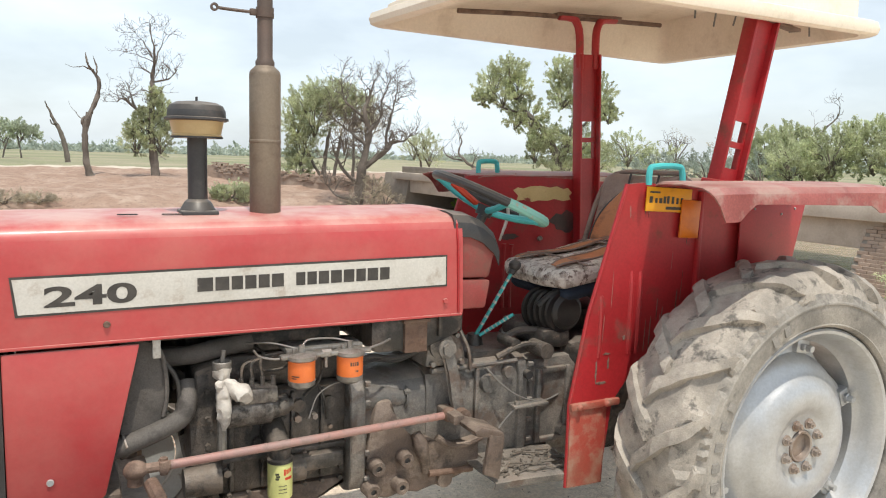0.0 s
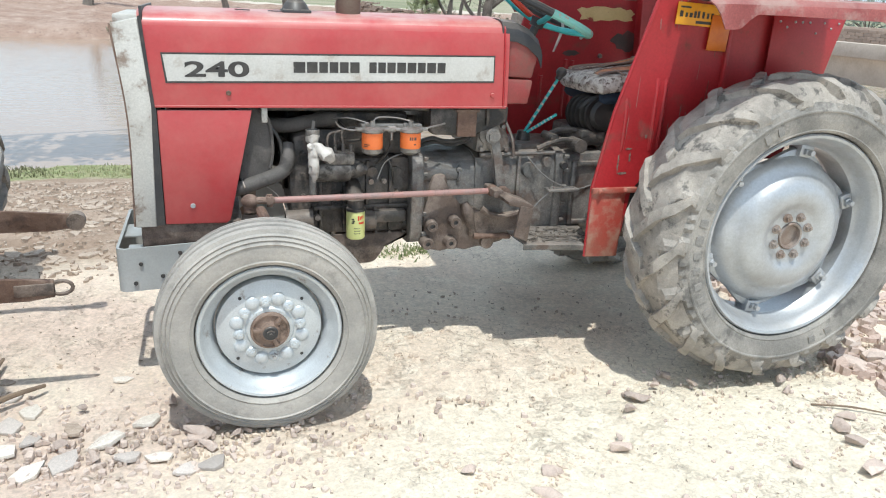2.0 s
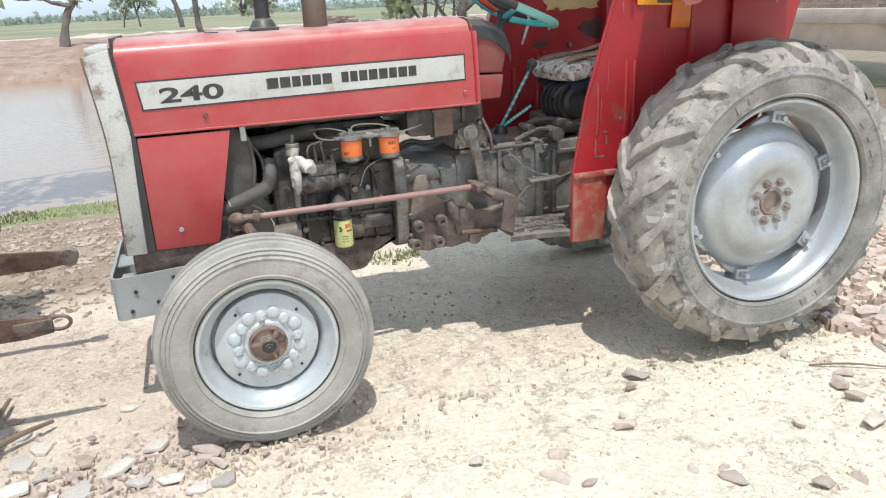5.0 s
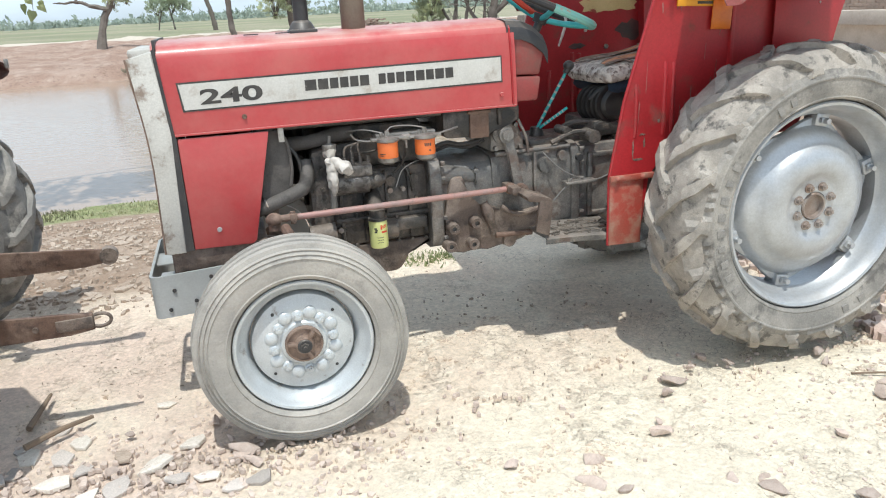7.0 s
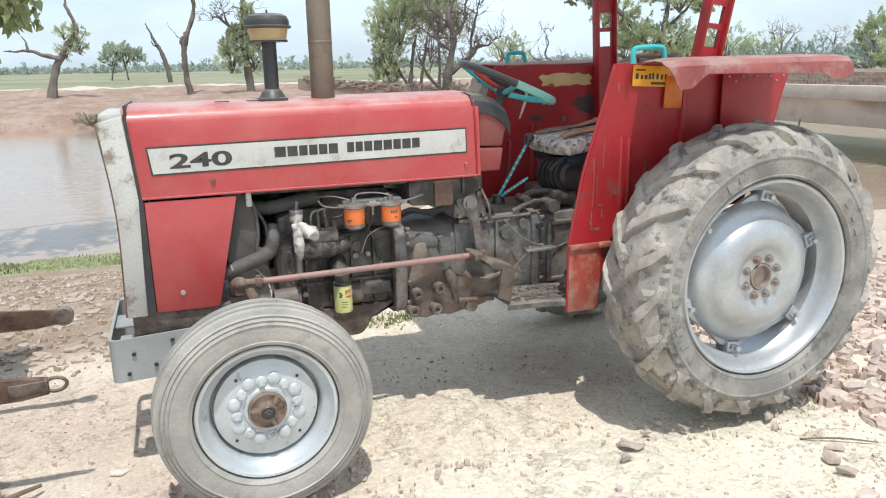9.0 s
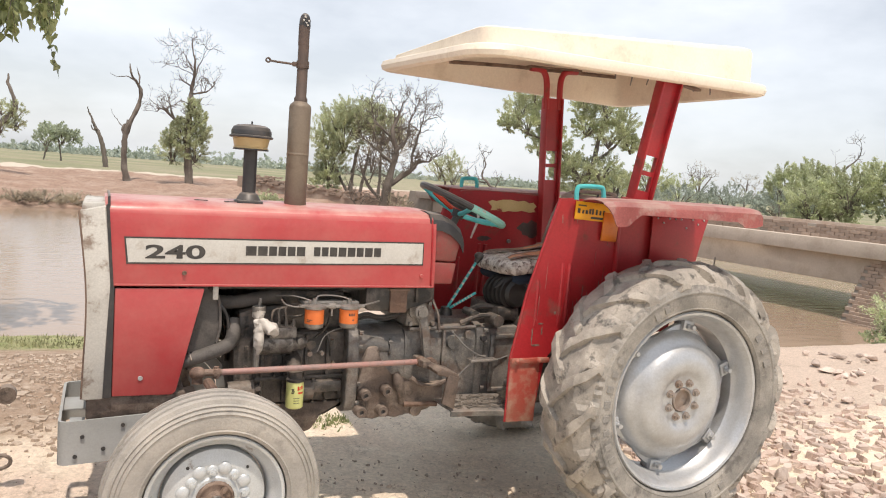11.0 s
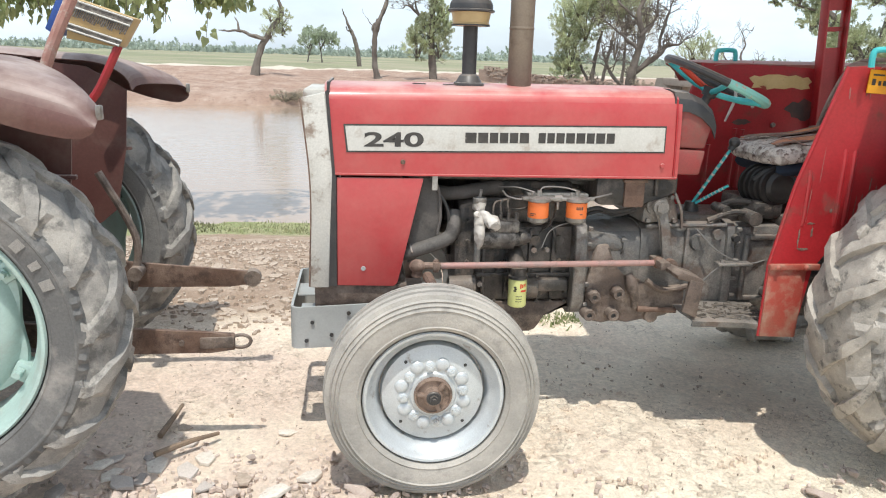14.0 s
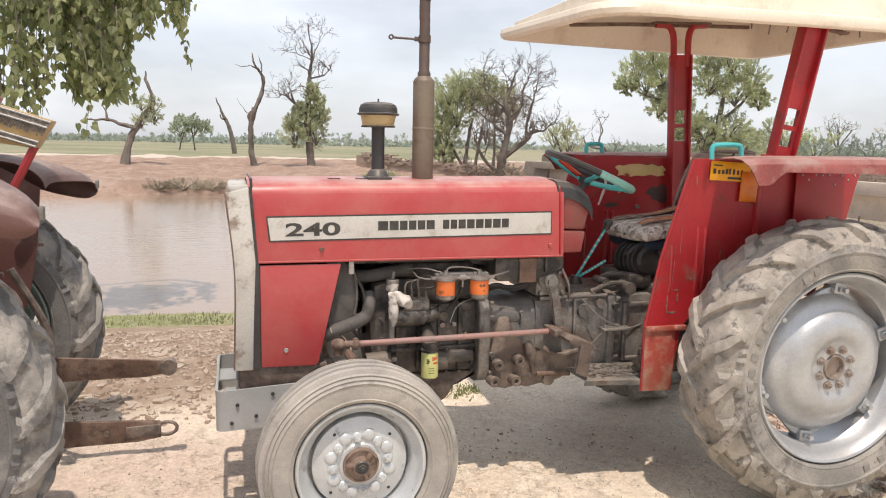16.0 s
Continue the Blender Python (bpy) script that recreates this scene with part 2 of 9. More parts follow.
M_VINYL = surface("patterned_seat_vinyl", (0.62, 0.57, 0.52), (0.34, 0.285, 0.25), 0.6, 0, 30, (0.48, 0.58), dirt=(0.10, 0.06, 0.05), dirt_scale=42, dirt_at=(0.54, 0.60), dirt_max=0.85, fine=0.12, bump=0.3, bump_scale=50)
M_NAVY = surface("navy_cloth", (0.014, 0.026, 0.048), (0.022, 0.036, 0.060), 0.85, 0, 12, fine=0.12, bump=0.2)
M_LEATHER = surface("orange_brown_leatherette", (0.52, 0.20, 0.075), (0.42, 0.16, 0.06), 0.45, 0, 7, dirt=(0.15, 0.08, 0.05), dirt_scale=12, dirt_at=(0.55, 0.7), fine=0.08, bump=0.1)
M_BACKVINYL = surface("dull_brown_vinyl", (0.24, 0.165, 0.135), (0.32, 0.245, 0.205), 0.6, 0, 9, dirt=(0.06, 0.05, 0.045), dirt_scale=14, dirt_at=(0.55, 0.68), dirt_max=0.7, fine=0.12, bump=0.2, bump_scale=40)
M_YELLOW = surface("yellow_plate", (0.76, 0.36, 0.012), (0.70, 0.31, 0.012), 0.4, 0, 8, dirt=(0.5, 0.22, 0.02), dirt_scale=16, dirt_at=(0.6, 0.8), fine=0.03)
M_AMBER = surface("amber_reflector", (0.62, 0.17, 0.012), (0.52, 0.12, 0.012), 0.3, 0, 20, fine=0.08)
M_MUSTARD = surface("peeling_mustard_strip", (0.60, 0.46, 0.22), (0.50, 0.37, 0.16), 0.5, 0, 9, dirt=(0.26, 0.03, 0.03), dirt_scale=13, dirt_at=(0.56, 0.60), fine=0.08)
M_BOARD = surface("mustard_board_paint", (0.50, 0.34, 0.15), (0.42, 0.28, 0.12), 0.5, 0, 8, fine=0.05)
M_POSTPINK = surface("flaking_pink_paint", (0.40, 0.22, 0.18), (0.30, 0.13, 0.10), 0.6, 0, 14, dirt=(0.46, 0.38, 0.32), dirt_scale=22, dirt_at=(0.52, 0.62), dirt_max=0.8, fine=0.1, bump=0.2)
M_MUFF = surface("heat_browned_steel", (0.205, 0.165, 0.125), (0.155, 0.125, 0.10), 0.55, 0.35, 5, dirt=(0.11, 0.075, 0.055), dirt_scale=9, dirt_at=(0.55, 0.8), fine=0.08, bump=0.1)
M_PIPE = surface("dark_exhaust_pipe", (0.12, 0.085, 0.07), (0.09, 0.07, 0.06), 0.6, 0.35, 9, fine=0.08)
M_PRECLEAN = surface("smoked_yellow_bowl", (0.47, 0.35, 0.18), (0.40, 0.29, 0.14), 0.3, 0, 8, fine=0.04)
M_BRICK = surface("weathered_brick", (0.38, 0.285, 0.225), (0.30, 0.225, 0.18), 0.9, 0, 3, dirt=(0.46, 0.40, 0.34), dirt_scale=2.5, dirt_at=(0.45, 0.75), fine=0.15, bump=0.3, rand=0.18)
M_MORTAR = surface("old_mortar", (0.30, 0.26, 0.22), (0.22, 0.19, 0.16), 0.95, 0, 2, fine=0.12, bump=0.3)
M_CONC = surface("bridge_concrete", (0.50, 0.43, 0.365), (0.42, 0.355, 0.30), 0.9, 0, 0.8, dirt=(0.33, 0.26, 0.20), dirt_scale=1.6, dirt_at=(0.50, 0.75), dirt_max=0.6, fine=0.06, bump=0.15)
M_BARK = surface("grey_bark", (0.19, 0.165, 0.14), (0.13, 0.11, 0.095), 0.95, 0, 3, fine=0.2, bump=0.6, bump_scale=14)
M_DEADBARK = surface("dead_wood", (0.165, 0.14, 0.12), (0.115, 0.097, 0.083), 0.95, 0, 3, fine=0.2, bump=0.6, bump_scale=14)
M_STONE = surface("broken_sandstone", (0.58, 0.47, 0.40), (0.45, 0.35, 0.295), 0.9, 0, 2, dirt=(0.60, 0.51, 0.445), dirt_scale=5, dirt_at=(0.5, 0.70), fine=0.14, bump=0.6, bump_scale=18, rand=0.25)
M_SLABSTONE = surface("pale_broken_slab", (0.74, 0.68, 0.60), (0.62, 0.55, 0.47), 0.9, 0, 6, dirt=(0.52, 0.45, 0.39), dirt_scale=12, dirt_at=(0.56, 0.68), dirt_max=0.5, fine=0.10, bump=0.4, bump_scale=25, rand=0.12)
M_GREYSLAB = surface("grey_broken_slab", (0.47, 0.42, 0.38), (0.57, 0.51, 0.46), 0.9, 0, 8, fine=0.14, bump=0.5, bump_scale=25, rand=0.25)
M_WOOD = surface("dry_wood", (0.22, 0.16, 0.11), (0.15, 0.11, 0.08), 0.9, 0, 8, fine=0.15, bump=0.3)
M_WIRE = surface("grey_cable", (0.16, 0.15, 0.14), rough=0.6, fine=0.0)
M_STEELTUBE = surface("dull_fuel_pipe", (0.27, 0.25, 0.23), rough=0.4, metal=0.6, fine=0.05)
M_BLUE = surface("blue_paint", (0.03, 0.08, 0.30), rough=0.5)
M_HOSE = surface("dusty_rubber_hose", (0.085, 0.077, 0.070), (0.135, 0.12, 0.11), 0.75, 0, 8, dirt=(0.045, 0.041, 0.038), dirt_scale=14, dirt_at=(0.54, 0.66), dirt_max=0.7, fine=0.15, bump=0.3, bump_scale=40)
M_PUMP = surface("grimy_alloy_pump", (0.19, 0.175, 0.16), (0.09, 0.08, 0.074), 0.42, 0.4, 18, (0.45, 0.58), dirt=(0.04, 0.036, 0.033), dirt_scale=26, dirt_at=(0.5, 0.62), dirt_max=0.8, fine=0.2, bump=0.6, bump_scale=40)
M_BARE = surface("bare_rusty_metal", (0.17, 0.11, 0.085), (0.24, 0.18, 0.15), 0.7, 0.2, 30, dirt=(0.10, 0.04, 0.03), dirt_scale=40, dirt_at=(0.48, 0.62), fine=0.2, bump=0.3)
M_CRUMB = surface("dry_mud_crumbs", (0.17, 0.145, 0.12), (0.09, 0.078, 0.066), 0.95, 0, 30, fine=0.2)
M_HUB = surface("brown_hub_iron", (0.26, 0.19, 0.15), (0.17, 0.115, 0.085), 0.6, 0.25, 16, dirt=(0.07, 0.05, 0.04), dirt_scale=24, dirt_at=(0.54, 0.66), fine=0.18, bump=0.4, bump_scale=60)
M_ROPE = surface("black_white_trim", (0.13, 0.115, 0.10), (0.24, 0.215, 0.185), 0.7, 0, 60, (0.48, 0.55), fine=0.05)


def leaf_material(name, a, c, trans=0.25, clump=0.9, deep=0.55):
    """Leaf blades that differ one from another, in lighter and darker clumps."""
    m = bpy.data.materials.new(name)
    m.use_nodes = True
    nt = m.node_tree
    b = nt.nodes["Principled BSDF"]
    ge = nt.nodes.new("ShaderNodeNewGeometry")
    mx = nt.nodes.new("ShaderNodeMix")
    mx.data_type = "RGBA"
    mx.inputs["A"].default_value, mx.inputs["B"].default_value = (*a, 1), (*c, 1)
    nt.links.new(ge.outputs["Random Per Island"], mx.inputs["Factor"])
    nz = nt.nodes.new("ShaderNodeTexNoise")
    nz.inputs["Scale"].default_value, nz.inputs["Detail"].default_value = clump, 3.0
    nt.links.new(ge.outputs["Position"], nz.inputs["Vector"])
    mr = nt.nodes.new("ShaderNodeMapRange")
    for k, w in zip(("From Min", "From Max", "To Min", "To Max"), (0.36, 0.62, deep, 1.12)):
        mr.inputs[k].default_value = w
    nt.links.new(nz.outputs["Fac"], mr.inputs["Value"])
    ml = nt.nodes.new("ShaderNodeMix")
    ml.data_type, ml.blend_type = "RGBA", "MULTIPLY"
    ml.inputs["Factor"].default_value = 1.0
    nt.links.new(mx.outputs["Result"], ml.inputs["A"])
    nt.links.new(mr.outputs["Result"], ml.inputs["B"])
    nt.links.new(ml.outputs["Result"], b.inputs["Base Color"])
    b.inputs["Roughness"].default_value = 0.6
    tr = nt.nodes.new("ShaderNodeBsdfTranslucent")
    nt.links.new(ml.outputs["Result"], tr.inputs["Color"])
    ms = nt.nodes.new("ShaderNodeMixShader")
    ms.inputs["Fac"].default_value = trans
    nt.links.new(b.outputs["BSDF"], ms.inputs[1])
    nt.links.new(tr.outputs["BSDF"], ms.inputs[2])
    nt.links.new(ms.outputs["Shader"], nt.nodes["Material Output"].inputs["Surface"])
    return m


L_ACACIA = leaf_material("acacia_leaf", (0.43, 0.48, 0.28), (0.72, 0.75, 0.51), 0.45, 0.8, 0.72)
L_DRY = leaf_material("dry_twig_leaf", (0.40, 0.35, 0.26), (0.58, 0.52, 0.40), 0.4)
L_BRIGHT = leaf_material("fresh_leaf", (0.24, 0.42, 0.06), (0.36, 0.52, 0.10))
# pale grey-green for the field tree: distance haze is put into the colour
L_HAZED = leaf_material("hazed_leaf", (0.42, 0.48, 0.36), (0.58, 0.62, 0.48), 0.45, 0.5, 0.8)
L_PEEPAL = leaf_material("heart_leaf", (0.19, 0.24, 0.10), (0.47, 0.50, 0.26), 0.45, 1.1, 0.65)
L_GRASS = leaf_material("bank_grass", (0.24, 0.25, 0.12), (0.38, 0.36, 0.22))
# greyer still: haze over far woods and scrub, painted into the leaves
L_HAZEFAR = leaf_material("hazed_far_leaf", (0.36, 0.42, 0.36), (0.48, 0.53, 0.46), 0.45, 0.05, 0.85)


# ---- mesh helpers ----
YC = 0.03  # the tractors' middle plane


def mesh_of(bm, name, smooth=35):
    me = bpy.data.meshes.new(name)
    bmesh.ops.recalc_face_normals(bm, faces=bm.faces)
    bm.to_mesh(me)
    bm.free()
    if smooth:
        me.polygons.foreach_set("use_smooth", [True] * len(me.polygons))
        me.set_sharp_from_angle(angle=radians(smooth))
    return me


def origin_of(ob):
    while ob.parent:
        ob = ob.parent
    return ob.location.copy()


def part(name, bm, material, parent, label="", smooth=35):
    """One mesh under a thing or under a part; its points are given in the world."""
    me = bm if isinstance(bm, bpy.types.Mesh) else mesh_of(bm, name, smooth)
    if not me.materials:
        me.materials.append(material)
    ob = new(name, me)
    ob.parent = parent
    if parent.parent is None:
        ob.matrix_parent_inverse = Matrix.Translation(-parent.location)
    if label:
        tagged(ob, label)
    return ob


def thing(name, label, category, at=(0, 0, 0), group="", kind=""):
    ob = new(name)
    ob.location = at
    ob.empty_display_size = 0.1
    return tagged(ob, label, category, group, kind)


def solid(name, bm, material, label, category, group="", kind="", smooth=35, at=None):
    """A thing of one mesh."""
    me = bm if isinstance(bm, bpy.types.Mesh) else mesh_of(bm, name, smooth)
    if not me.materials:
        me.materials.append(material)
    ob = new(name, me)
    if at is not None:
        ob.matrix_basis = at
    return tagged(ob, label, category, group, kind)


def B():
    return bmesh.new()


def box(bm, lo, hi, bevel=0.0, m=None, seg=2):
    c, s = [(a + b) / 2 for a, b in zip(lo, hi)], [b - a for a, b in zip(lo, hi)]
    r = bmesh.ops.create_cube(bm, size=1.0, matrix=(m or Matrix()) @ Matrix.Translation(c) @ Matrix.Diagonal((*s, 1)))
    if bevel:
        es = {e for v in r["verts"] for e in v.link_edges}
        bmesh.ops.bevel(bm, geom=list(es), offset=bevel, segments=seg, affect="EDGES", profile=0.5)
    return bm


def rod(bm, a, b, r0, r1=None, seg=16, caps=True):
    a, b = Vector(a), Vector(b)
    d = b - a
    q = d.to_track_quat("Z", "Y").to_matrix().to_4x4()
    bmesh.ops.create_cone(bm, cap_ends=caps, segments=seg, radius1=r0, radius2=r0 if r1 is None else r1, depth=d.length,
                          matrix=Matrix.Translation((a + b) / 2) @ q)
    return bm


def ball(bm, c, r, seg=12, scale=(1, 1, 1)):
    bmesh.ops.create_uvsphere(bm, u_segments=seg, v_segments=max(6, seg // 2 + 1), radius=r,
                              matrix=Matrix.Translation(c) @ Matrix.Diagonal((*scale, 1)))
    return bm


def spline(pts, n=8):
    """Points on a smooth line through the given ones."""
    P = [Vector(p) for p in pts]
    P = [2 * P[0] - P[1], *P, 2 * P[-1] - P[-2]]
    out = []
    for i in range(1, len(P) - 2):
        p0, p1, p2, p3 = P[i - 1:i + 3]
        for k in range(n):
            t = k / n
            out.append(0.5 * (2 * p1 + (p2 - p0) * t + (2 * p0 - 5 * p1 + 4 * p2 - p3) * t * t + (3 * p1 - p0 - 3 * p2 + p3) * t ** 3))
    out.append(P[-2])
    return out


def tube(bm, pts, r, seg=8, smooth_n=0, closed=False):
    """A round tube along points; r is one radius or one for each point."""
    pts = spline(pts, smooth_n) if smooth_n else [Vector(p) for p in pts]
    n = len(pts)
    rr = r if isinstance(r, (list, tuple)) else [r] * n
    if len(rr) != n:
        rr = [float(q) for q in np.interp(np.linspace(0, 1, n), np.linspace(0, 1, len(rr)), rr)]
    rings, ref = [], None
    for i, p in enumerate(pts):
        if closed:
            t = (pts[(i + 1) % n] - pts[i - 1]).normalized()
        else:
            t = (pts[min(i + 1, n - 1)] - pts[max(i - 1, 0)]).normalized()
        if ref is None:
            ref = t.orthogonal().normalized()
        ref = (ref - t * ref.dot(t)).normalized()
        o = t.cross(ref)
        rings.append([bm.verts.new(p + rr[i] * (math.cos(a) * ref + math.sin(a) * o)) for a in (2 * math.pi * k / seg for k in range(seg))])
    for i in range(n if closed else n - 1):
        a, b = rings[i], rings[(i + 1) % n]
        for k in range(seg):
            bm.faces.new((a[k], a[(k + 1) % seg], b[(k + 1) % seg], b[k]))
    if not closed:
        bm.faces.new(rings[0][::-1])
        bm.faces.new(rings[-1])
    return bm


def lathe(bm, prof, c, seg=48, axis="y", closed=False):
    """Turn a profile of (radius, height along the axis) round an axis through c."""
    rows = []
    for r, h in prof:
        row = []
        for k in range(seg):
            a = 2 * math.pi * k / seg
            u, w = r * math.cos(a), r * math.sin(a)
            d = {"y": (u, h, w), "z": (u, w, h), "x": (h, u, w)}[axis]
            row.append(bm.verts.new((c[0] + d[0], c[1] + d[1], c[2] + d[2])))
        rows.append(row)
    n = len(rows)
    for i in range(n if closed else n - 1):
        a, b = rows[i], rows[(i + 1) % n]
        for k in range(seg):
            bm.faces.new((a[k], a[(k + 1) % seg], b[(k + 1) % seg], b[k]))
    if not closed:
        for row in (rows[0], rows[-1]):
            bm.faces.new(row)
    return bm


def slab(bm, poly, lo, hi, axis="y", bevel=0.0):
    """A flat plate: a polygon in the two other axes, between lo and hi along the axis."""
    def put(p, h):
        return {"y": (p[0], h, p[1]), "x": (h, p[0], p[1]), "z": (p[0], p[1], h)}[axis]
    a = [bm.verts.new(put(p, lo)) for p in poly]
    b = [bm.verts.new(put(p, hi)) for p in poly]
    fs = [bm.faces.new(a), bm.faces.new(b[::-1])]
    n = len(poly)
    for i in range(n):
        fs.append(bm.faces.new((a[i], b[i], b[(i + 1) % n], a[(i + 1) % n])))
    if bevel:
        es = {e for f in fs for e in f.edges}
        bmesh.ops.bevel(bm, geom=list(es), offset=bevel, segments=2, affect="EDGES", profile=0.5)
    return bm


def sheet(bm, rows, thick=0.0):
    """A skin through rows of points, with thickness."""
    V = [[bm.verts.new(p) for p in row] for row in rows]
    fs = []
    for a, b in zip(V, V[1:]):
        for i in range(len(a) - 1):
            fs.append(bm.faces.new((a[i], a[i + 1], b[i + 1], b[i])))
    if thick:
        bmesh.ops.recalc_face_normals(bm, faces=fs)
        bmesh.ops.solidify(bm, geom=fs, thickness=thick)
    return bm


def nut(bm, c, r, h, axis="y", turn=0.0):
    v = {"y": Vector((0, -1, 0)), "x": Vector((-1, 0, 0)), "z": Vector((0, 0, 1))}[axis]
    rod(bm, Vector(c), Vector(c) + v * h, r, r * 0.92, 6)
    rod(bm, Vector(c) + v * h, Vector(c) + v * h * 1.5, r * 0.45, r * 0.4, 8)
    return bm


def mirrored(p):
    return (p[0], 2 * YC - p[1], p[2])


def flip(bm):
    for v in bm.verts:
        v.co.y = 2 * YC - v.co.y
    bmesh.ops.reverse_faces(bm, faces=bm.faces)
    return bm


# ---- ground and water ----
WATER_Z = -0.8


def smooth(a, b, v):
    t = np.clip((v - a) / (b - a), 0, 1)
    return t * t * (3 - 2 * t)


def ground_z(x, y):
    """The lie of the land: the track, the near bank, the canal bed, the far bank, the fields."""
    shore = 6.3 - 1.1 * smooth(2, 10, x) - 0.9 * smooth(9.5, 11.5, x) + 0.12 * np.sin(1.3 * x)
    near = -1.7 * smooth(shore - 1.9, shore + 1.9, y)
    west = np.interp(y, (2.2, 3.3, 4.9, 5.9, 7.0, 8.5, 11.0), (0.0, -0.13, -0.51, -0.70, -0.81, -1.3, -1.7))
    side = smooth(0.8, 2.8, x)
    near = west * (1 - side) + near * side
    east_low = np.interp(y, (1.6, 2.3, 3.3, 4.3, 5.0, 6.5, 9.0), (0.0, -0.05, -0.31, -0.61, -0.80, -1.3, -1.7))
    side = smooth(4.8, 7.2, x)
    near = near * (1 - side) + east_low * side
    bank = 1.45 * smooth(26.5, 31.5, y + 4.0 * smooth(18.2, 20.5, x) + 0.5 * np.sin(0.7 * x)) + 0.45 * smooth(31, 39, y) + 0.35 * smooth(40, 44.5, y)
    east = 2.1 * smooth(25.5, 28.5, x + 0.1 * (y - 16))
    land = np.where(y > shore, np.minimum(near + np.maximum(bank, east), 0.55), near)
    return land + 0.42 * smooth(46, 150, y)


def lines(marks):
    out = []
    for a, b, n in marks:
        out += list(np.linspace(a, b, n, endpoint=False))
    return np.array(out + [marks[-1][1]])


gx = lines([(-1500, -200, 6), (-200, -40, 12), (-40, -8, 28), (-8, -2.6, 30), (-2.6, 4.6, 190), (4.6, 16, 60), (16, 60, 50), (60, 250, 14), (250, 1500, 6)])
gy = lines([(-300, -30, 6), (-30, -3.4, 14), (-3.4, 3.0, 150), (3.0, 9.0, 50), (9.0, 25.0, 12), (25.0, 46.0, 70), (46, 120, 16), (120, 2500, 14)])
GX, GY = np.meshgrid(gx, gy)
GZ = ground_z(GX, GY)
for j in range(GX.shape[0]):
    for i in range(GX.shape[1]):
        x, y = GX[j, i], GY[j, i]
        if -9 < x < 18 and -8 < y < 9:
            GZ[j, i] += 0.030 * noise.noise((x * 0.9, y * 0.9, 0)) + 0.014 * noise.noise((x * 4, y * 4, 3)) + 0.006 * noise.noise((x * 13, y * 13, 5))
        elif 25 < y < 46:
            GZ[j, i] += 0.16 * noise.noise((x * 0.5, y * 0.6, 0)) + 0.07 * noise.noise((x * 1.7, y * 1.7, 2))
# ruts pressed by the wheels, flat where the tyres stand
GZ -= 0.012 * np.exp(-((GY + 0.64) / 0.16) ** 2) * (np.abs(GX) < 6)
ny, nx = GX.shape
verts = np.stack([GX, GY, GZ], -1).reshape(-1, 3)
idx = np.arange(nx * ny).reshape(ny, nx)
faces = np.stack([idx[:-1, :-1], idx[:-1, 1:], idx[1:, 1:], idx[1:, :-1]], -1).reshape(-1, 4)
gm = bpy.data.meshes.new("ground")
gm.from_pydata(verts.tolist(), [], faces.tolist())
gm.polygons.foreach_set("use_smooth", [True] * len(gm.polygons))


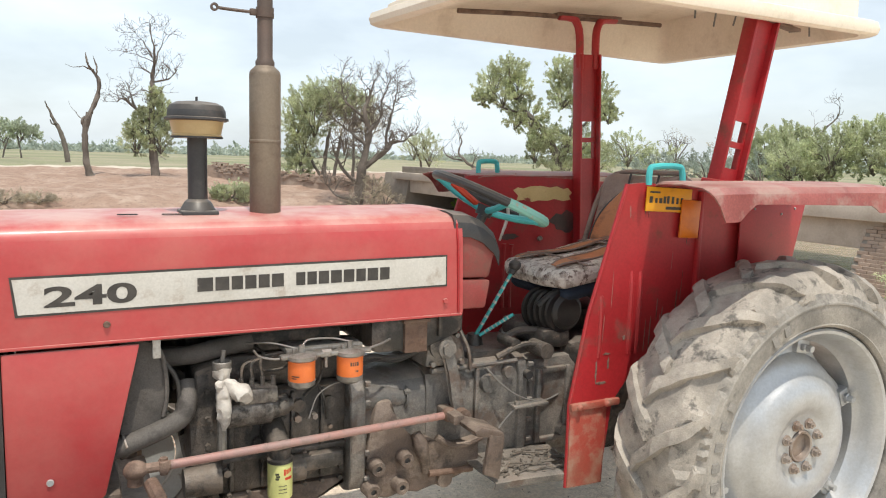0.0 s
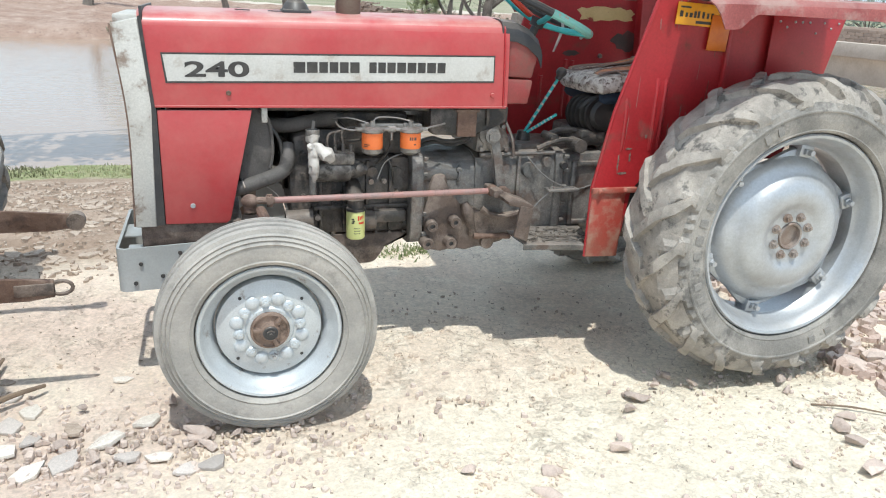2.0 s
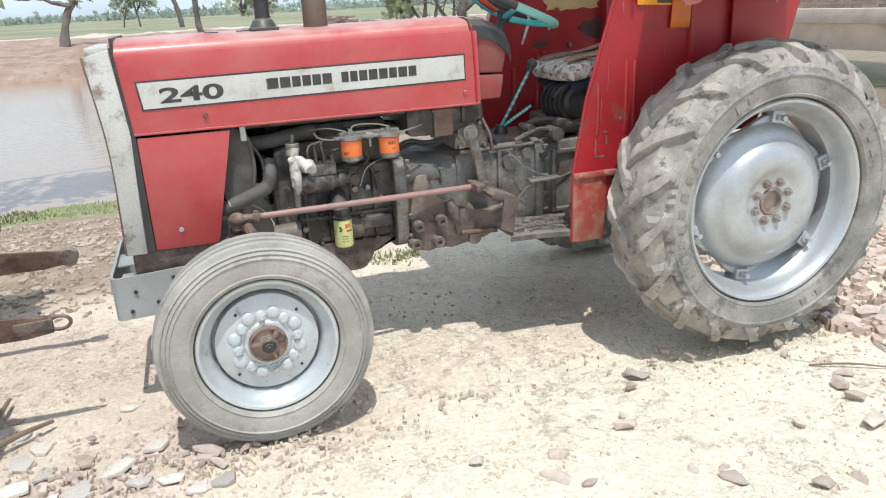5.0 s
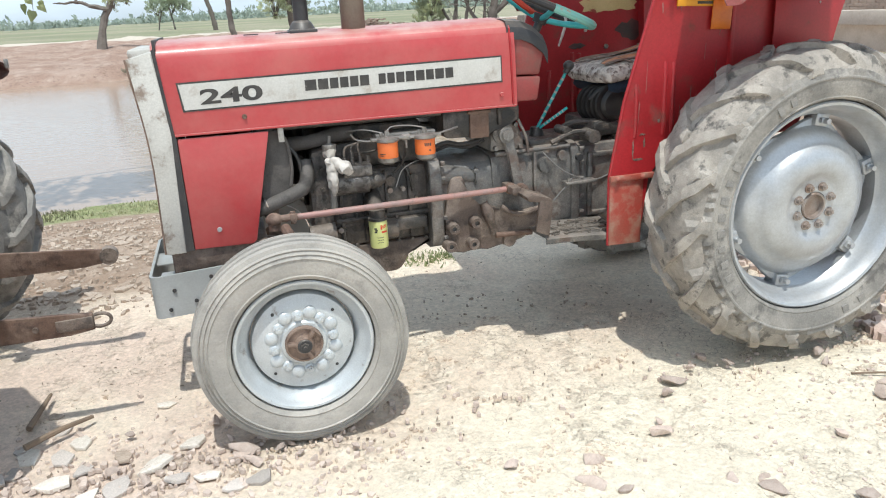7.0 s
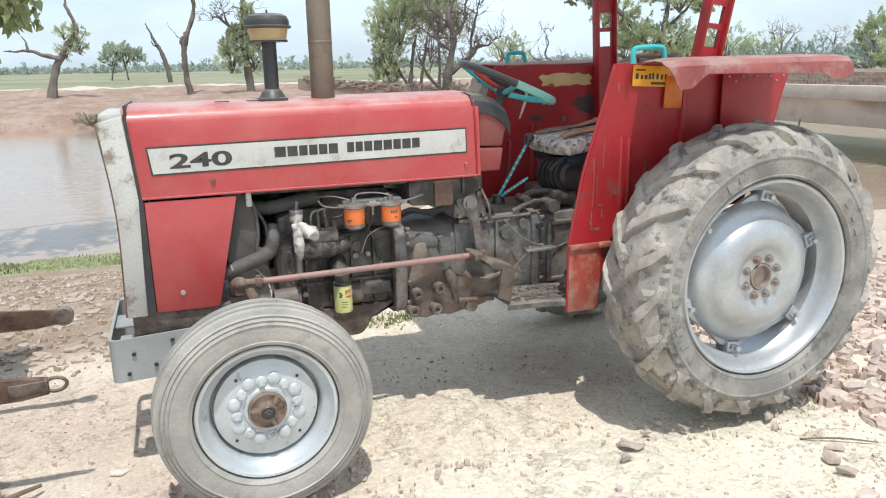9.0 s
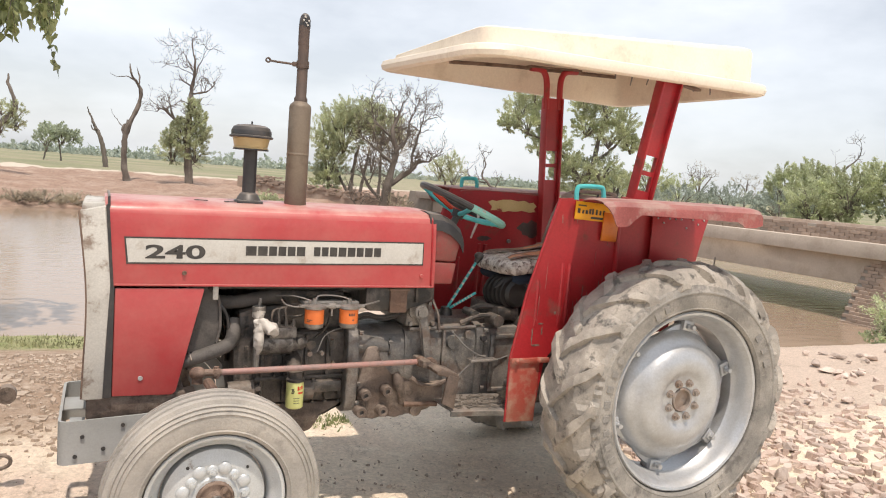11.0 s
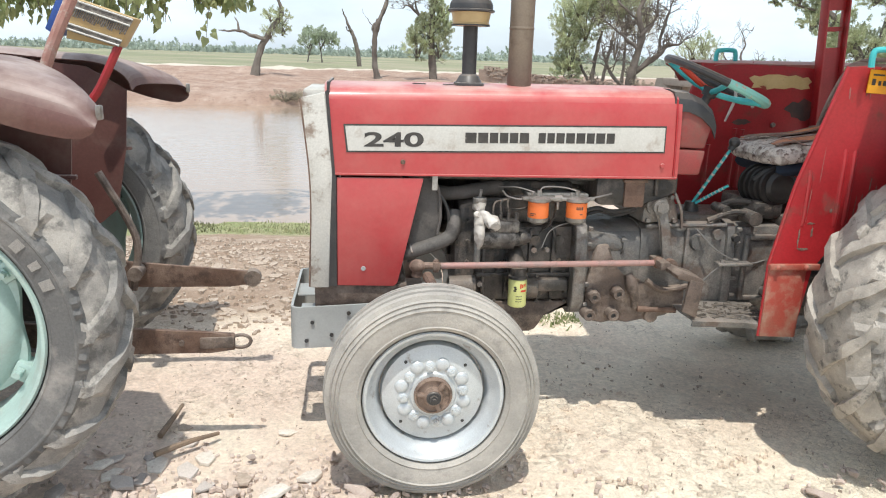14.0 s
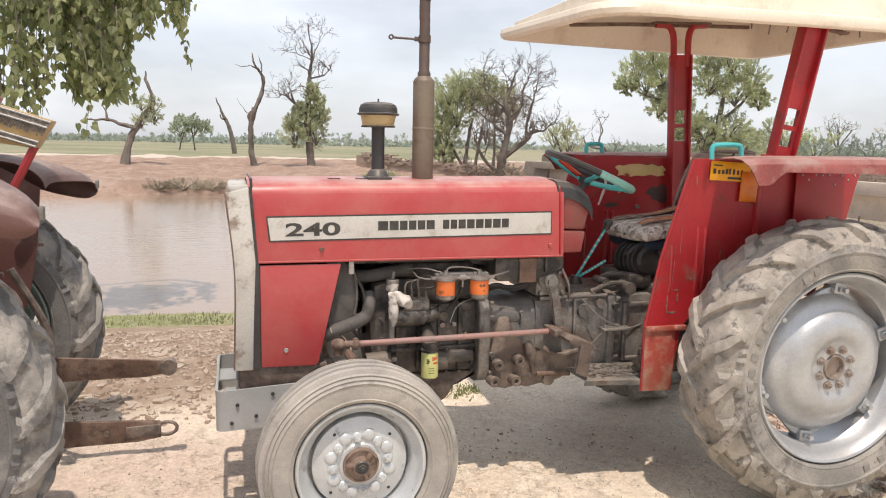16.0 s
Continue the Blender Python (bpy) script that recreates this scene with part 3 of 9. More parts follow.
def ground_material():
    m = bpy.data.materials.new("earth_and_fields")
    m.use_nodes = True
    nt = m.node_tree
    b = nt.nodes["Principled BSDF"]
    ge = nt.nodes.new("ShaderNodeNewGeometry")
    sp = nt.nodes.new("ShaderNodeSeparateXYZ")
    nt.links.new(ge.outputs["Position"], sp.inputs["Vector"])

    def nz(s, d=6.0, r=0.6):
        n = nt.nodes.new("ShaderNodeTexNoise")
        n.inputs["Scale"].default_value, n.inputs["Detail"].default_value, n.inputs["Roughness"].default_value = s, d, r
        nt.links.new(ge.outputs["Position"], n.inputs["Vector"])
        return n.outputs["Fac"]

    def rg(v, lo, hi, a=0.0, c=1.0):
        n = nt.nodes.new("ShaderNodeMapRange")
        n.interpolation_type = "SMOOTHSTEP"
        for k, w in zip(("From Min", "From Max", "To Min", "To Max"), (lo, hi, a, c)):
            n.inputs[k].default_value = w
        nt.links.new(v, n.inputs["Value"])
        return n.outputs["Result"]

    def op(kind, a, c):
        n = nt.nodes.new("ShaderNodeMath")
        n.operation = kind
        for i, w in enumerate((a, c)):
            if isinstance(w, (int, float)):
                n.inputs[i].default_value = w
            else:
                nt.links.new(w, n.inputs[i])
        return n.outputs["Value"]

    def mx(f, a, c, mode="MIX"):
        n = nt.nodes.new("ShaderNodeMix")
        n.data_type, n.blend_type = "RGBA", mode
        for k, w in (("Factor", f), ("A", a), ("B", c)):
            if isinstance(w, tuple):
                n.inputs[k].default_value = (*w, 1)
            elif isinstance(w, (int, float)):
                n.inputs[k].default_value = w
            else:
                nt.links.new(w, n.inputs[k])
        return n.outputs["Result"]

    x, y, z = sp.outputs["X"], sp.outputs["Y"], sp.outputs["Z"]
    wob = op("ADD", y, op("MULTIPLY", op("SUBTRACT", nz(0.7), 0.5), 1.2))
    dirt = mx(rg(nz(1.1), 0.42, 0.62), (0.76, 0.655, 0.525), (0.71, 0.59, 0.47))
    dirt = mx(rg(nz(5.0, 8), 0.50, 0.70), dirt, (0.79, 0.70, 0.57))
    dirt = mx(rg(nz(17.0, 8, 0.7), 0.58, 0.74, 0, 0.35), dirt, (0.52, 0.43, 0.335))
    # turned earth, clods and litter behind the tractors, with shade mixed into the colour
    turned_shaded = mx(rg(nz(3.0, 9, 0.7), 0.40, 0.62), (0.31, 0.225, 0.165), (0.42, 0.33, 0.26))
    dirt = mx(op("MULTIPLY", rg(wob, 0.75, 1.35), rg(x, 1.4, 0.2)), dirt, turned_shaded)
    sand = mx(rg(nz(2.2, 8), 0.40, 0.62), (0.60, 0.475, 0.385), (0.66, 0.55, 0.46))
    dirt = mx(op("MULTIPLY", rg(wob, 0.2, 1.6), rg(x, 1.6, 2.6)), dirt, sand)
    dirt = mx(op("MULTIPLY", rg(x, 0.4, -0.7, 0, 0.75), op("MULTIPLY", rg(wob, 1.1, 0.6), rg(nz(1.9), 0.30, 0.55))), dirt, (0.66, 0.52, 0.435))
    dirt = mx(op("MULTIPLY", rg(op("ADD", x, op("MULTIPLY", nz(1.4), 1.0)), 2.4, 3.3, 0, 0.85), rg(wob, -1.9, -0.7)), dirt, (0.50, 0.40, 0.33))
    dirt = mx(op("MULTIPLY", rg(op("ADD", wob, op("MULTIPLY", x, -0.25)), -0.55, -1.05, 0, 0.8), op("MULTIPLY", rg(op("ADD", x, op("MULTIPLY", nz(0.9), 2.4)), 0.3, 1.9), rg(wob, -4.6, -3.0))), dirt, (0.81, 0.725, 0.575))
    # small dark chips
    vo = nt.nodes.new("ShaderNodeTexVoronoi")
    vo.inputs["Scale"].default_value = 38.0
    nt.links.new(ge.outputs["Position"], vo.inputs["Vector"])
    chips = op("MULTIPLY", rg(vo.outputs["Distance"], 0.20, 0.12), rg(nz(2.3), 0.50, 0.66))
    dirt = mx(op("MULTIPLY", chips, 0.35), dirt, (0.25, 0.19, 0.145))
    # broken crust: bent cracks and flaked edges
    wn_ = nt.nodes.new("ShaderNodeTexNoise")
    wn_.inputs["Scale"].default_value, wn_.inputs["Detail"].default_value = 9.0, 5.0
    nt.links.new(ge.outputs["Position"], wn_.inputs["Vector"])
    wv = nt.nodes.new("ShaderNodeVectorMath")
    wv.operation = "MULTIPLY_ADD"
    wv.inputs[1].default_value = (0.22, 0.22, 0.22)
    nt.links.new(wn_.outputs["Color"], wv.inputs[0])
    nt.links.new(ge.outputs["Position"], wv.inputs[2])
    crk = []
    for sc in (8.0, 19.0):
        vc = nt.nodes.new("ShaderNodeTexVoronoi")
        vc.feature = "DISTANCE_TO_EDGE"
        vc.inputs["Scale"].default_value = sc
        nt.links.new(wv.outputs["Vector"], vc.inputs["Vector"])
        crk.append(vc.outputs["Distance"])
    worn = op("MULTIPLY", rg(crk[1], 0.05, 0.0, 0, 0.6), rg(nz(2.6, 5), 0.52, 0.62))
    dirt = mx(worn, dirt, (0.40, 0.32, 0.255))
    flake = rg(nz(11.0, 12, 0.75), 0.545, 0.565)
    dirt = mx(op("MULTIPLY", flake, rg(nz(1.3, 5), 0.48, 0.60, 0, 0.35)), dirt, (0.58, 0.49, 0.39))
    dirt = mx(op("MULTIPLY", rg(crk[0], 0.03, 0.0, 0, 0.6), rg(nz(1.7), 0.5, 0.65)), dirt, (0.34, 0.26, 0.20))
    # near verge: grass, then wet mud at the water
    grass = mx(rg(nz(6.0), 0.35, 0.65), (0.23, 0.255, 0.115), (0.33, 0.32, 0.18))
    zl = op("ADD", z, rg(x, 2.6, 1.0, 0.0, 0.27))
    near = mx(op("MULTIPLY", rg(zl, -0.34, -0.44), rg(nz(2.4), 0.22, 0.36)), dirt, grass)
    mud = mx(rg(nz(2.0), 0.4, 0.6), (0.28, 0.21, 0.15), (0.36, 0.28, 0.20))
    near = mx(rg(z, -0.78, -0.84), near, mud)
    # far bank: pinkish clay with worn hollows
    bank = mx(rg(nz(0.8, 8), 0.40, 0.62), (0.30, 0.205, 0.158), (0.36, 0.265, 0.212))
    bank = mx(rg(nz(2.4, 9, 0.7), 0.52, 0.68, 0, 0.6), bank, (0.21, 0.142, 0.108))
    bank = mx(rg(nz(6.5, 9, 0.72), 0.53, 0.63, 0, 0.7), bank, (0.19, 0.13, 0.10))
    bank = mx(rg(nz(1.6, 6), 0.55, 0.68, 0, 0.6), bank, (0.43, 0.335, 0.27))
    col = mx(rg(y, 14, 18), near, bank)
    # the pale cart track and the fields
    field = mx(rg(nz(0.05, 6), 0.40, 0.60), (0.21, 0.215, 0.135), (0.31, 0.28, 0.20))
    field = mx(rg(nz(0.4, 6), 0.5, 0.65, 0, 0.5), field, (0.19, 0.24, 0.10))
    track = (0.52, 0.46, 0.385)
    col = mx(rg(wob, 43.4, 43.7), col, track)
    col = mx(rg(wob, 45.0, 45.4), col, field)
    east = rg(x, 24.0, 27.0)
    col = mx(op("MULTIPLY", east, rg(y, 6, 9)), col, field)
    fine = op("MULTIPLY", rg(nz(60.0, 5, 0.7), 0.2, 0.8, 0.80, 1.20), rg(nz(23.0, 4, 0.7), 0.25, 0.75, 0.90, 1.08))
    col = mx(1.0, col, fine, "MULTIPLY")
    nt.links.new(col, b.inputs["Base Color"])
    b.inputs["Roughness"].default_value = 0.95
    b.inputs["Specular IOR Level"].default_value = 0.2
    bp = nt.nodes.new("ShaderNodeBump")
    bp.inputs["Strength"].default_value, bp.inputs["Distance"].default_value = 0.85, 0.025
    h = op("ADD", op("ADD", nz(14.0, 12, 0.75), op("MULTIPLY", vo.outputs["Distance"], 0.2)), op("MULTIPLY", op("MULTIPLY", flake, rg(nz(1.3, 5), 0.45, 0.60)), 0.22))
    nt.links.new(h, bp.inputs["Height"])
    nt.links.new(bp.outputs["Normal"], b.inputs["Normal"])
    return m


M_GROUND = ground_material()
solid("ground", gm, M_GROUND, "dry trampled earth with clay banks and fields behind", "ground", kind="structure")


def water_material():
    m = bpy.data.materials.new("muddy_water")
    m.use_nodes = True
    nt = m.node_tree
    b = nt.nodes["Principled BSDF"]
    ge = nt.nodes.new("ShaderNodeNewGeometry")
    n = nt.nodes.new("ShaderNodeTexNoise")
    n.inputs["Scale"].default_value, n.inputs["Detail"].default_value = 0.12, 4
    nt.links.new(ge.outputs["Position"], n.inputs["Vector"])
    mx = nt.nodes.new("ShaderNodeMix")
    mx.data_type = "RGBA"
    mx.inputs["A"].default_value, mx.inputs["B"].default_value = (0.30, 0.22, 0.160, 1), (0.35, 0.265, 0.20, 1)
    nt.links.new(n.outputs["Fac"], mx.inputs["Factor"])
    nt.links.new(mx.outputs["Result"], b.inputs["Base Color"])
    b.inputs["Roughness"].default_value = 0.10
    b.inputs["IOR"].default_value = 1.33
    mp = nt.nodes.new("ShaderNodeMapping")
    mp.inputs["Scale"].default_value = (1.0, 2.6, 1.0)
    nt.links.new(ge.outputs["Position"], mp.inputs["Vector"])
    w = nt.nodes.new("ShaderNodeTexNoise")
    w.inputs["Scale"].default_value, w.inputs["Detail"].default_value = 2.2, 4
    nt.links.new(mp.outputs["Vector"], w.inputs["Vector"])
    bp = nt.nodes.new("ShaderNodeBump")
    bp.inputs["Distance"].default_value = 0.16
    # still before the bridge, ruffled by the wind beyond it
    sx = nt.nodes.new("ShaderNodeSeparateXYZ")
    nt.links.new(ge.outputs["Position"], sx.inputs[0])
    ruffle = nt.nodes.new("ShaderNodeMapRange")
    ruffle.interpolation_type = "SMOOTHSTEP"
    for key, value in (("From Min", 13.6), ("From Max", 15.2), ("To Min", 0.07), ("To Max", 1.0)):
        ruffle.inputs[key].default_value = value
    nt.links.new(sx.outputs["X"], ruffle.inputs["Value"])
    nt.links.new(ruffle.outputs["Result"], bp.inputs["Strength"])
    nt.links.new(w.outputs["Fac"], bp.inputs["Height"])
    nt.links.new(bp.outputs["Normal"], b.inputs["Normal"])
    return m


bm = B()
bmesh.ops.create_grid(bm, x_segments=2, y_segments=2, size=1, matrix=Matrix.Translation((-60, 18, WATER_Z)) @ Matrix.Diagonal((95, 16, 1, 1)))
solid("water", bm, water_material(), "still brown canal water with faint ripples", "water", kind="structure")


# ---- wheels ----
WB = 1.91       # wheelbase
AXLE_Z = 0.60   # rear axle height
FZ = 0.35       # front axle height


def rear_tyre(c, lugs=18):
    """Carcass and worn chevron lugs of a 28 inch drive tyre; the outer side looks to -y."""
    x0, y0, z0 = c
    half = [(0.3950, 0.116), (0.3975, 0.143), (0.403, 0.151), (0.407, 0.155), (0.411, 0.1535), (0.432, 0.159), (0.458, 0.1625), (0.470, 0.1635), (0.474, 0.1670), (0.479, 0.1670), (0.483, 0.1640), (0.500, 0.1625), (0.506, 0.1610), (0.511, 0.1590), (0.516, 0.1560), (0.538, 0.147), (0.558, 0.130), (0.569, 0.103), (0.574, 0.05)]
    prof = [(r, -w) for r, w in half] + [(0.575, 0.0)] + [(r, w) for r, w in half[::-1]] + [(0.366, 0.10), (0.366, -0.10)]
    body = lathe(B(), prof, c, lugs * 10, "y", closed=True)
    sweep = 0.34
    for v in body.verts:
        r = math.hypot(v.co.x - x0, v.co.z - z0)
        if r > 0.497:
            s = 1 if v.co.y > y0 else -1
            a = math.atan2(v.co.z - z0, v.co.x - x0) + sweep
            ph = (a * lugs / (2 * math.pi) - (0.5 if s > 0 else 0.0)) % 1.0
            d = min(ph, 1 - ph) * 2          # 0 on a lug, 1 in the middle of a pocket
            edge = 0.500 + 0.012 * (1 - min(1.0, max(0.0, (d - 0.22) / 0.12)))
            if r > edge and abs(v.co.y - y0) > 0.11 and d > 0.22:
                v.co.y -= s * 0.017
            v.co += 0.005 * noise.noise_vector(v.co * 11) + 0.003 * noise.noise_vector(v.co * 40)
    tread = B()
    rng = random.Random(4)
    path = [(-0.018, 0.573, 0.022), (0.006, 0.574, 0.026), (0.030, 0.573, 0.027), (0.054, 0.571, 0.028), (0.078, 0.567, 0.028), (0.100, 0.561, 0.028), (0.118, 0.552, 0.026), (0.133, 0.541, 0.022), (0.145, 0.529, 0.016), (0.152, 0.518, 0.011), (0.1560, 0.508, 0.007), (0.1585, 0.499, 0.004), (0.1595, 0.491, 0.000)]
    for s in (-1, 1):
        for k in range(lugs):
            a0 = 2 * math.pi * (k + (0.5 if s > 0 else 0.0)) / lugs + rng.uniform(-0.008, 0.008)
            rows = []
            n = len(path)
            for i, (w, r, h) in enumerate(path):
                f = min(1.0, i / (n - 4.0))
                a = a0 - sweep * f ** 0.9
                hw = (0.0235 - 0.004 * max(0.0, (f - 0.6) / 0.4)) * rng.uniform(0.86, 1.12)
                if i > n - 4:
                    hw *= 1.0 + 0.12 * (i - n + 4)
                p = path[max(i - 1, 0)], path[min(i + 1, n - 1)]
                d = Vector((p[1][0] - p[0][0], p[1][1] - p[0][1])).normalized()
                nw, nr = -d.y, d.x      # outward normal in (w, r)
                if nr < 0 and nw < 0:
                    nw, nr = -nw, -nr
                hh = h * rng.uniform(0.74, 1.08)
                row = []
                for side, lift, wid in ((-1, -0.010, 1.55), (-1, hh * 0.12, 1.22), (-1, hh * 0.97, 1.0), (0.0, hh * rng.uniform(0.94, 1.06), 1.0), (1, hh * 0.97, 1.0), (1, hh * 0.12, 1.22), (1, -0.010, 1.55)):
                    rr, ww = r + nr * lift, (w + nw * lift) * s
                    da = side * hw * wid / r * (1.0 + rng.uniform(-0.14, 0.14))
                    row.append(tread.verts.new((x0 + rr * math.cos(a + da), y0 + ww, z0 + rr * math.sin(a + da))))
                rows.append(row)
            for ra, rb in zip(rows, rows[1:]):
                for q in range(6):
                    tread.faces.new((ra[q], ra[q + 1], rb[q + 1], rb[q]))
            tread.faces.new(rows[0])
            tread.faces.new(rows[-1][::-1])
    for v in tread.verts:
        v.co += 0.005 * noise.noise_vector(v.co * 16) + 0.0022 * noise.noise_vector(v.co * 60)
    return body, tread


def sidewall_marks(bm, c, r, w, spans, h=0.034):
    """Worn raised lettering of the sidewall, as plain low bars."""
    rng = random.Random(2)
    for a, b in spans:
        n = max(2, int((b - a) * r / 0.058))
        for i in range(n):
            t = a + (b - a) * (i + 0.20) / n
            u = a + (b - a) * (i + rng.uniform(0.52, 0.66)) / n
            hh = h * rng.uniform(0.85, 1.0)
            pts = [(r - hh / 2, t), (r - hh / 2, u), (r + hh / 2, u), (r + hh / 2, t)]
            lo = [bm.verts.new((c[0] + q * math.cos(g), c[1] - w + 0.004, c[2] + q * math.sin(g))) for q, g in pts]
            hi = [bm.verts.new((c[0] + q * math.cos(g), c[1] - w - 0.0036, c[2] + q * math.sin(g))) for q, g in pts]
            bm.faces.new(hi)
            for i2 in range(4):
                bm.faces.new((lo[i2], lo[(i2 + 1) % 4], hi[(i2 + 1) % 4], hi[i2]))
    return bm


def rear_wheel(tractor, x, y, paint, far=False, label="", tips0=0.35, rubber=None):
    """A rear wheel with its parts; far wheels are mirrored over the middle plane."""
    c = (x, y, AXLE_Z)
    fl = flip if far else (lambda b: b)
    # dished centre with six rounded tips
    bm = B()
    prof = [(0.050, -0.096), (0.055, -0.104), (0.100, -0.104), (0.110, -0.107), (0.122, -0.115), (0.140, -0.120), (0.165, -0.120), (0.188, -0.115), (0.206, -0.106), (0.220, -0.093), (0.230, -0.081), (0.243, -0.073), (0.258, -0.066), (0.272, -0.054), (0.282, -0.040), (0.288, -0.030), (0.300, -0.026), (0.302, -0.018)]
    seg = 72
    for back in (0, 1):
        rows = []
        for r, h in prof:
            row = []
            for k in range(seg):
                a = 2 * math.pi * k / seg
                q = r
                if r > 0.285:
                    t = (r - 0.285) / 0.015
                    q = r + t * (0.016 * math.cos(6 * (a - tips0)) + 0.002)
                row.append(bm.verts.new((x + q * math.cos(a), y + h + 0.008 * back, AXLE_Z + q * math.sin(a))))
            rows.append(row)
        for ra, rb in zip(rows, rows[1:]):
            for k in range(seg):
                bm.faces.new((ra[k], ra[(k + 1) % seg], rb[(k + 1) % seg], rb[k]))
    wheel = part("rear_wheel", fl(bm), paint, tractor, label)
    hub = lathe(B(), [(0.0001, -0.090), (0.040, -0.090), (0.043, -0.108), (0.049, -0.110), (0.052, -0.106), (0.054, -0.02), (0.0001, -0.02)], c, 32)
    part("hub", fl(hub), M_BOLT, wheel)
    for k in range(8):
        a = 2 * math.pi * (k + 0.5) / 8
        bm = B()
        p = (x + 0.077 * math.cos(a), y - 0.104, AXLE_Z + 0.077 * math.sin(a))
        rod(bm, p, (p[0], p[1] - 0.004, p[2]), 0.018, 0.018, 12)
        nut(bm, (p[0], p[1] - 0.003, p[2]), 0.0135, 0.014)
        part("wheel_nut", fl(bm), M_BOLT, wheel)
    rim = lathe(B(), [(0.385, -0.128), (0.392, -0.136), (0.386, -0.142), (0.376, -0.138), (0.366, -0.122), (0.357, -0.100), (0.352, -0.070), (0.336, -0.050), (0.334, 0.050),
                      (0.352, 0.070), (0.366, 0.122), (0.386, 0.142), (0.392, 0.136), (0.372, 0.11), (0.360, 0.06), (0.344, 0.04), (0.344, -0.04), (0.362, -0.07)], c, 80, "y", closed=True)
    part("rim", fl(rim), paint, wheel)
    for k in range(6):
        a = tips0 + 2 * math.pi * k / 6
        m = Matrix.Translation(c) @ Matrix.Rotation(-a, 4, "Y")
        bm = B()
        box(bm, (0.290, -0.046, -0.030), (0.340, 0.020, 0.030), 0.006, m)
        box(bm, (0.300, -0.060, -0.016), (0.322, -0.046, 0.016), 0.003, m)
        rod(bm, m @ Vector((0.311, -0.050, 0)), m @ Vector((0.311, -0.078, 0)), 0.012, 0.011, 6)
        part("rim_clamp", fl(bm), paint, wheel)
    body, tread = rear_tyre(c)
    ty = part("tyre", fl(body), rubber or M_TYRE, wheel, smooth=24)
    ty.data.materials.append(M_TREADOLD if rubber else M_TREAD)
    for poly in ty.data.polygons:
        if math.hypot(poly.center.x - x, poly.center.z - AXLE_Z) > 0.505:
            poly.material_index = 1
    part("tread", fl(tread), M_TREADOLD if rubber else M_TREAD, wheel, "dusty worn chevron lugs" if rubber else "clay-caked chevron lugs", smooth=22)
    marks = sidewall_marks(B(), c, 0.444, 0.1612, ((0.3, 0.75), (1.95, 2.20), (2.62, 3.85), (5.0, 5.35)))
    tagged(part("sidewall_marking", fl(marks), M_SIDETEXT, wheel, smooth=0), kind="stuff")
    return wheel


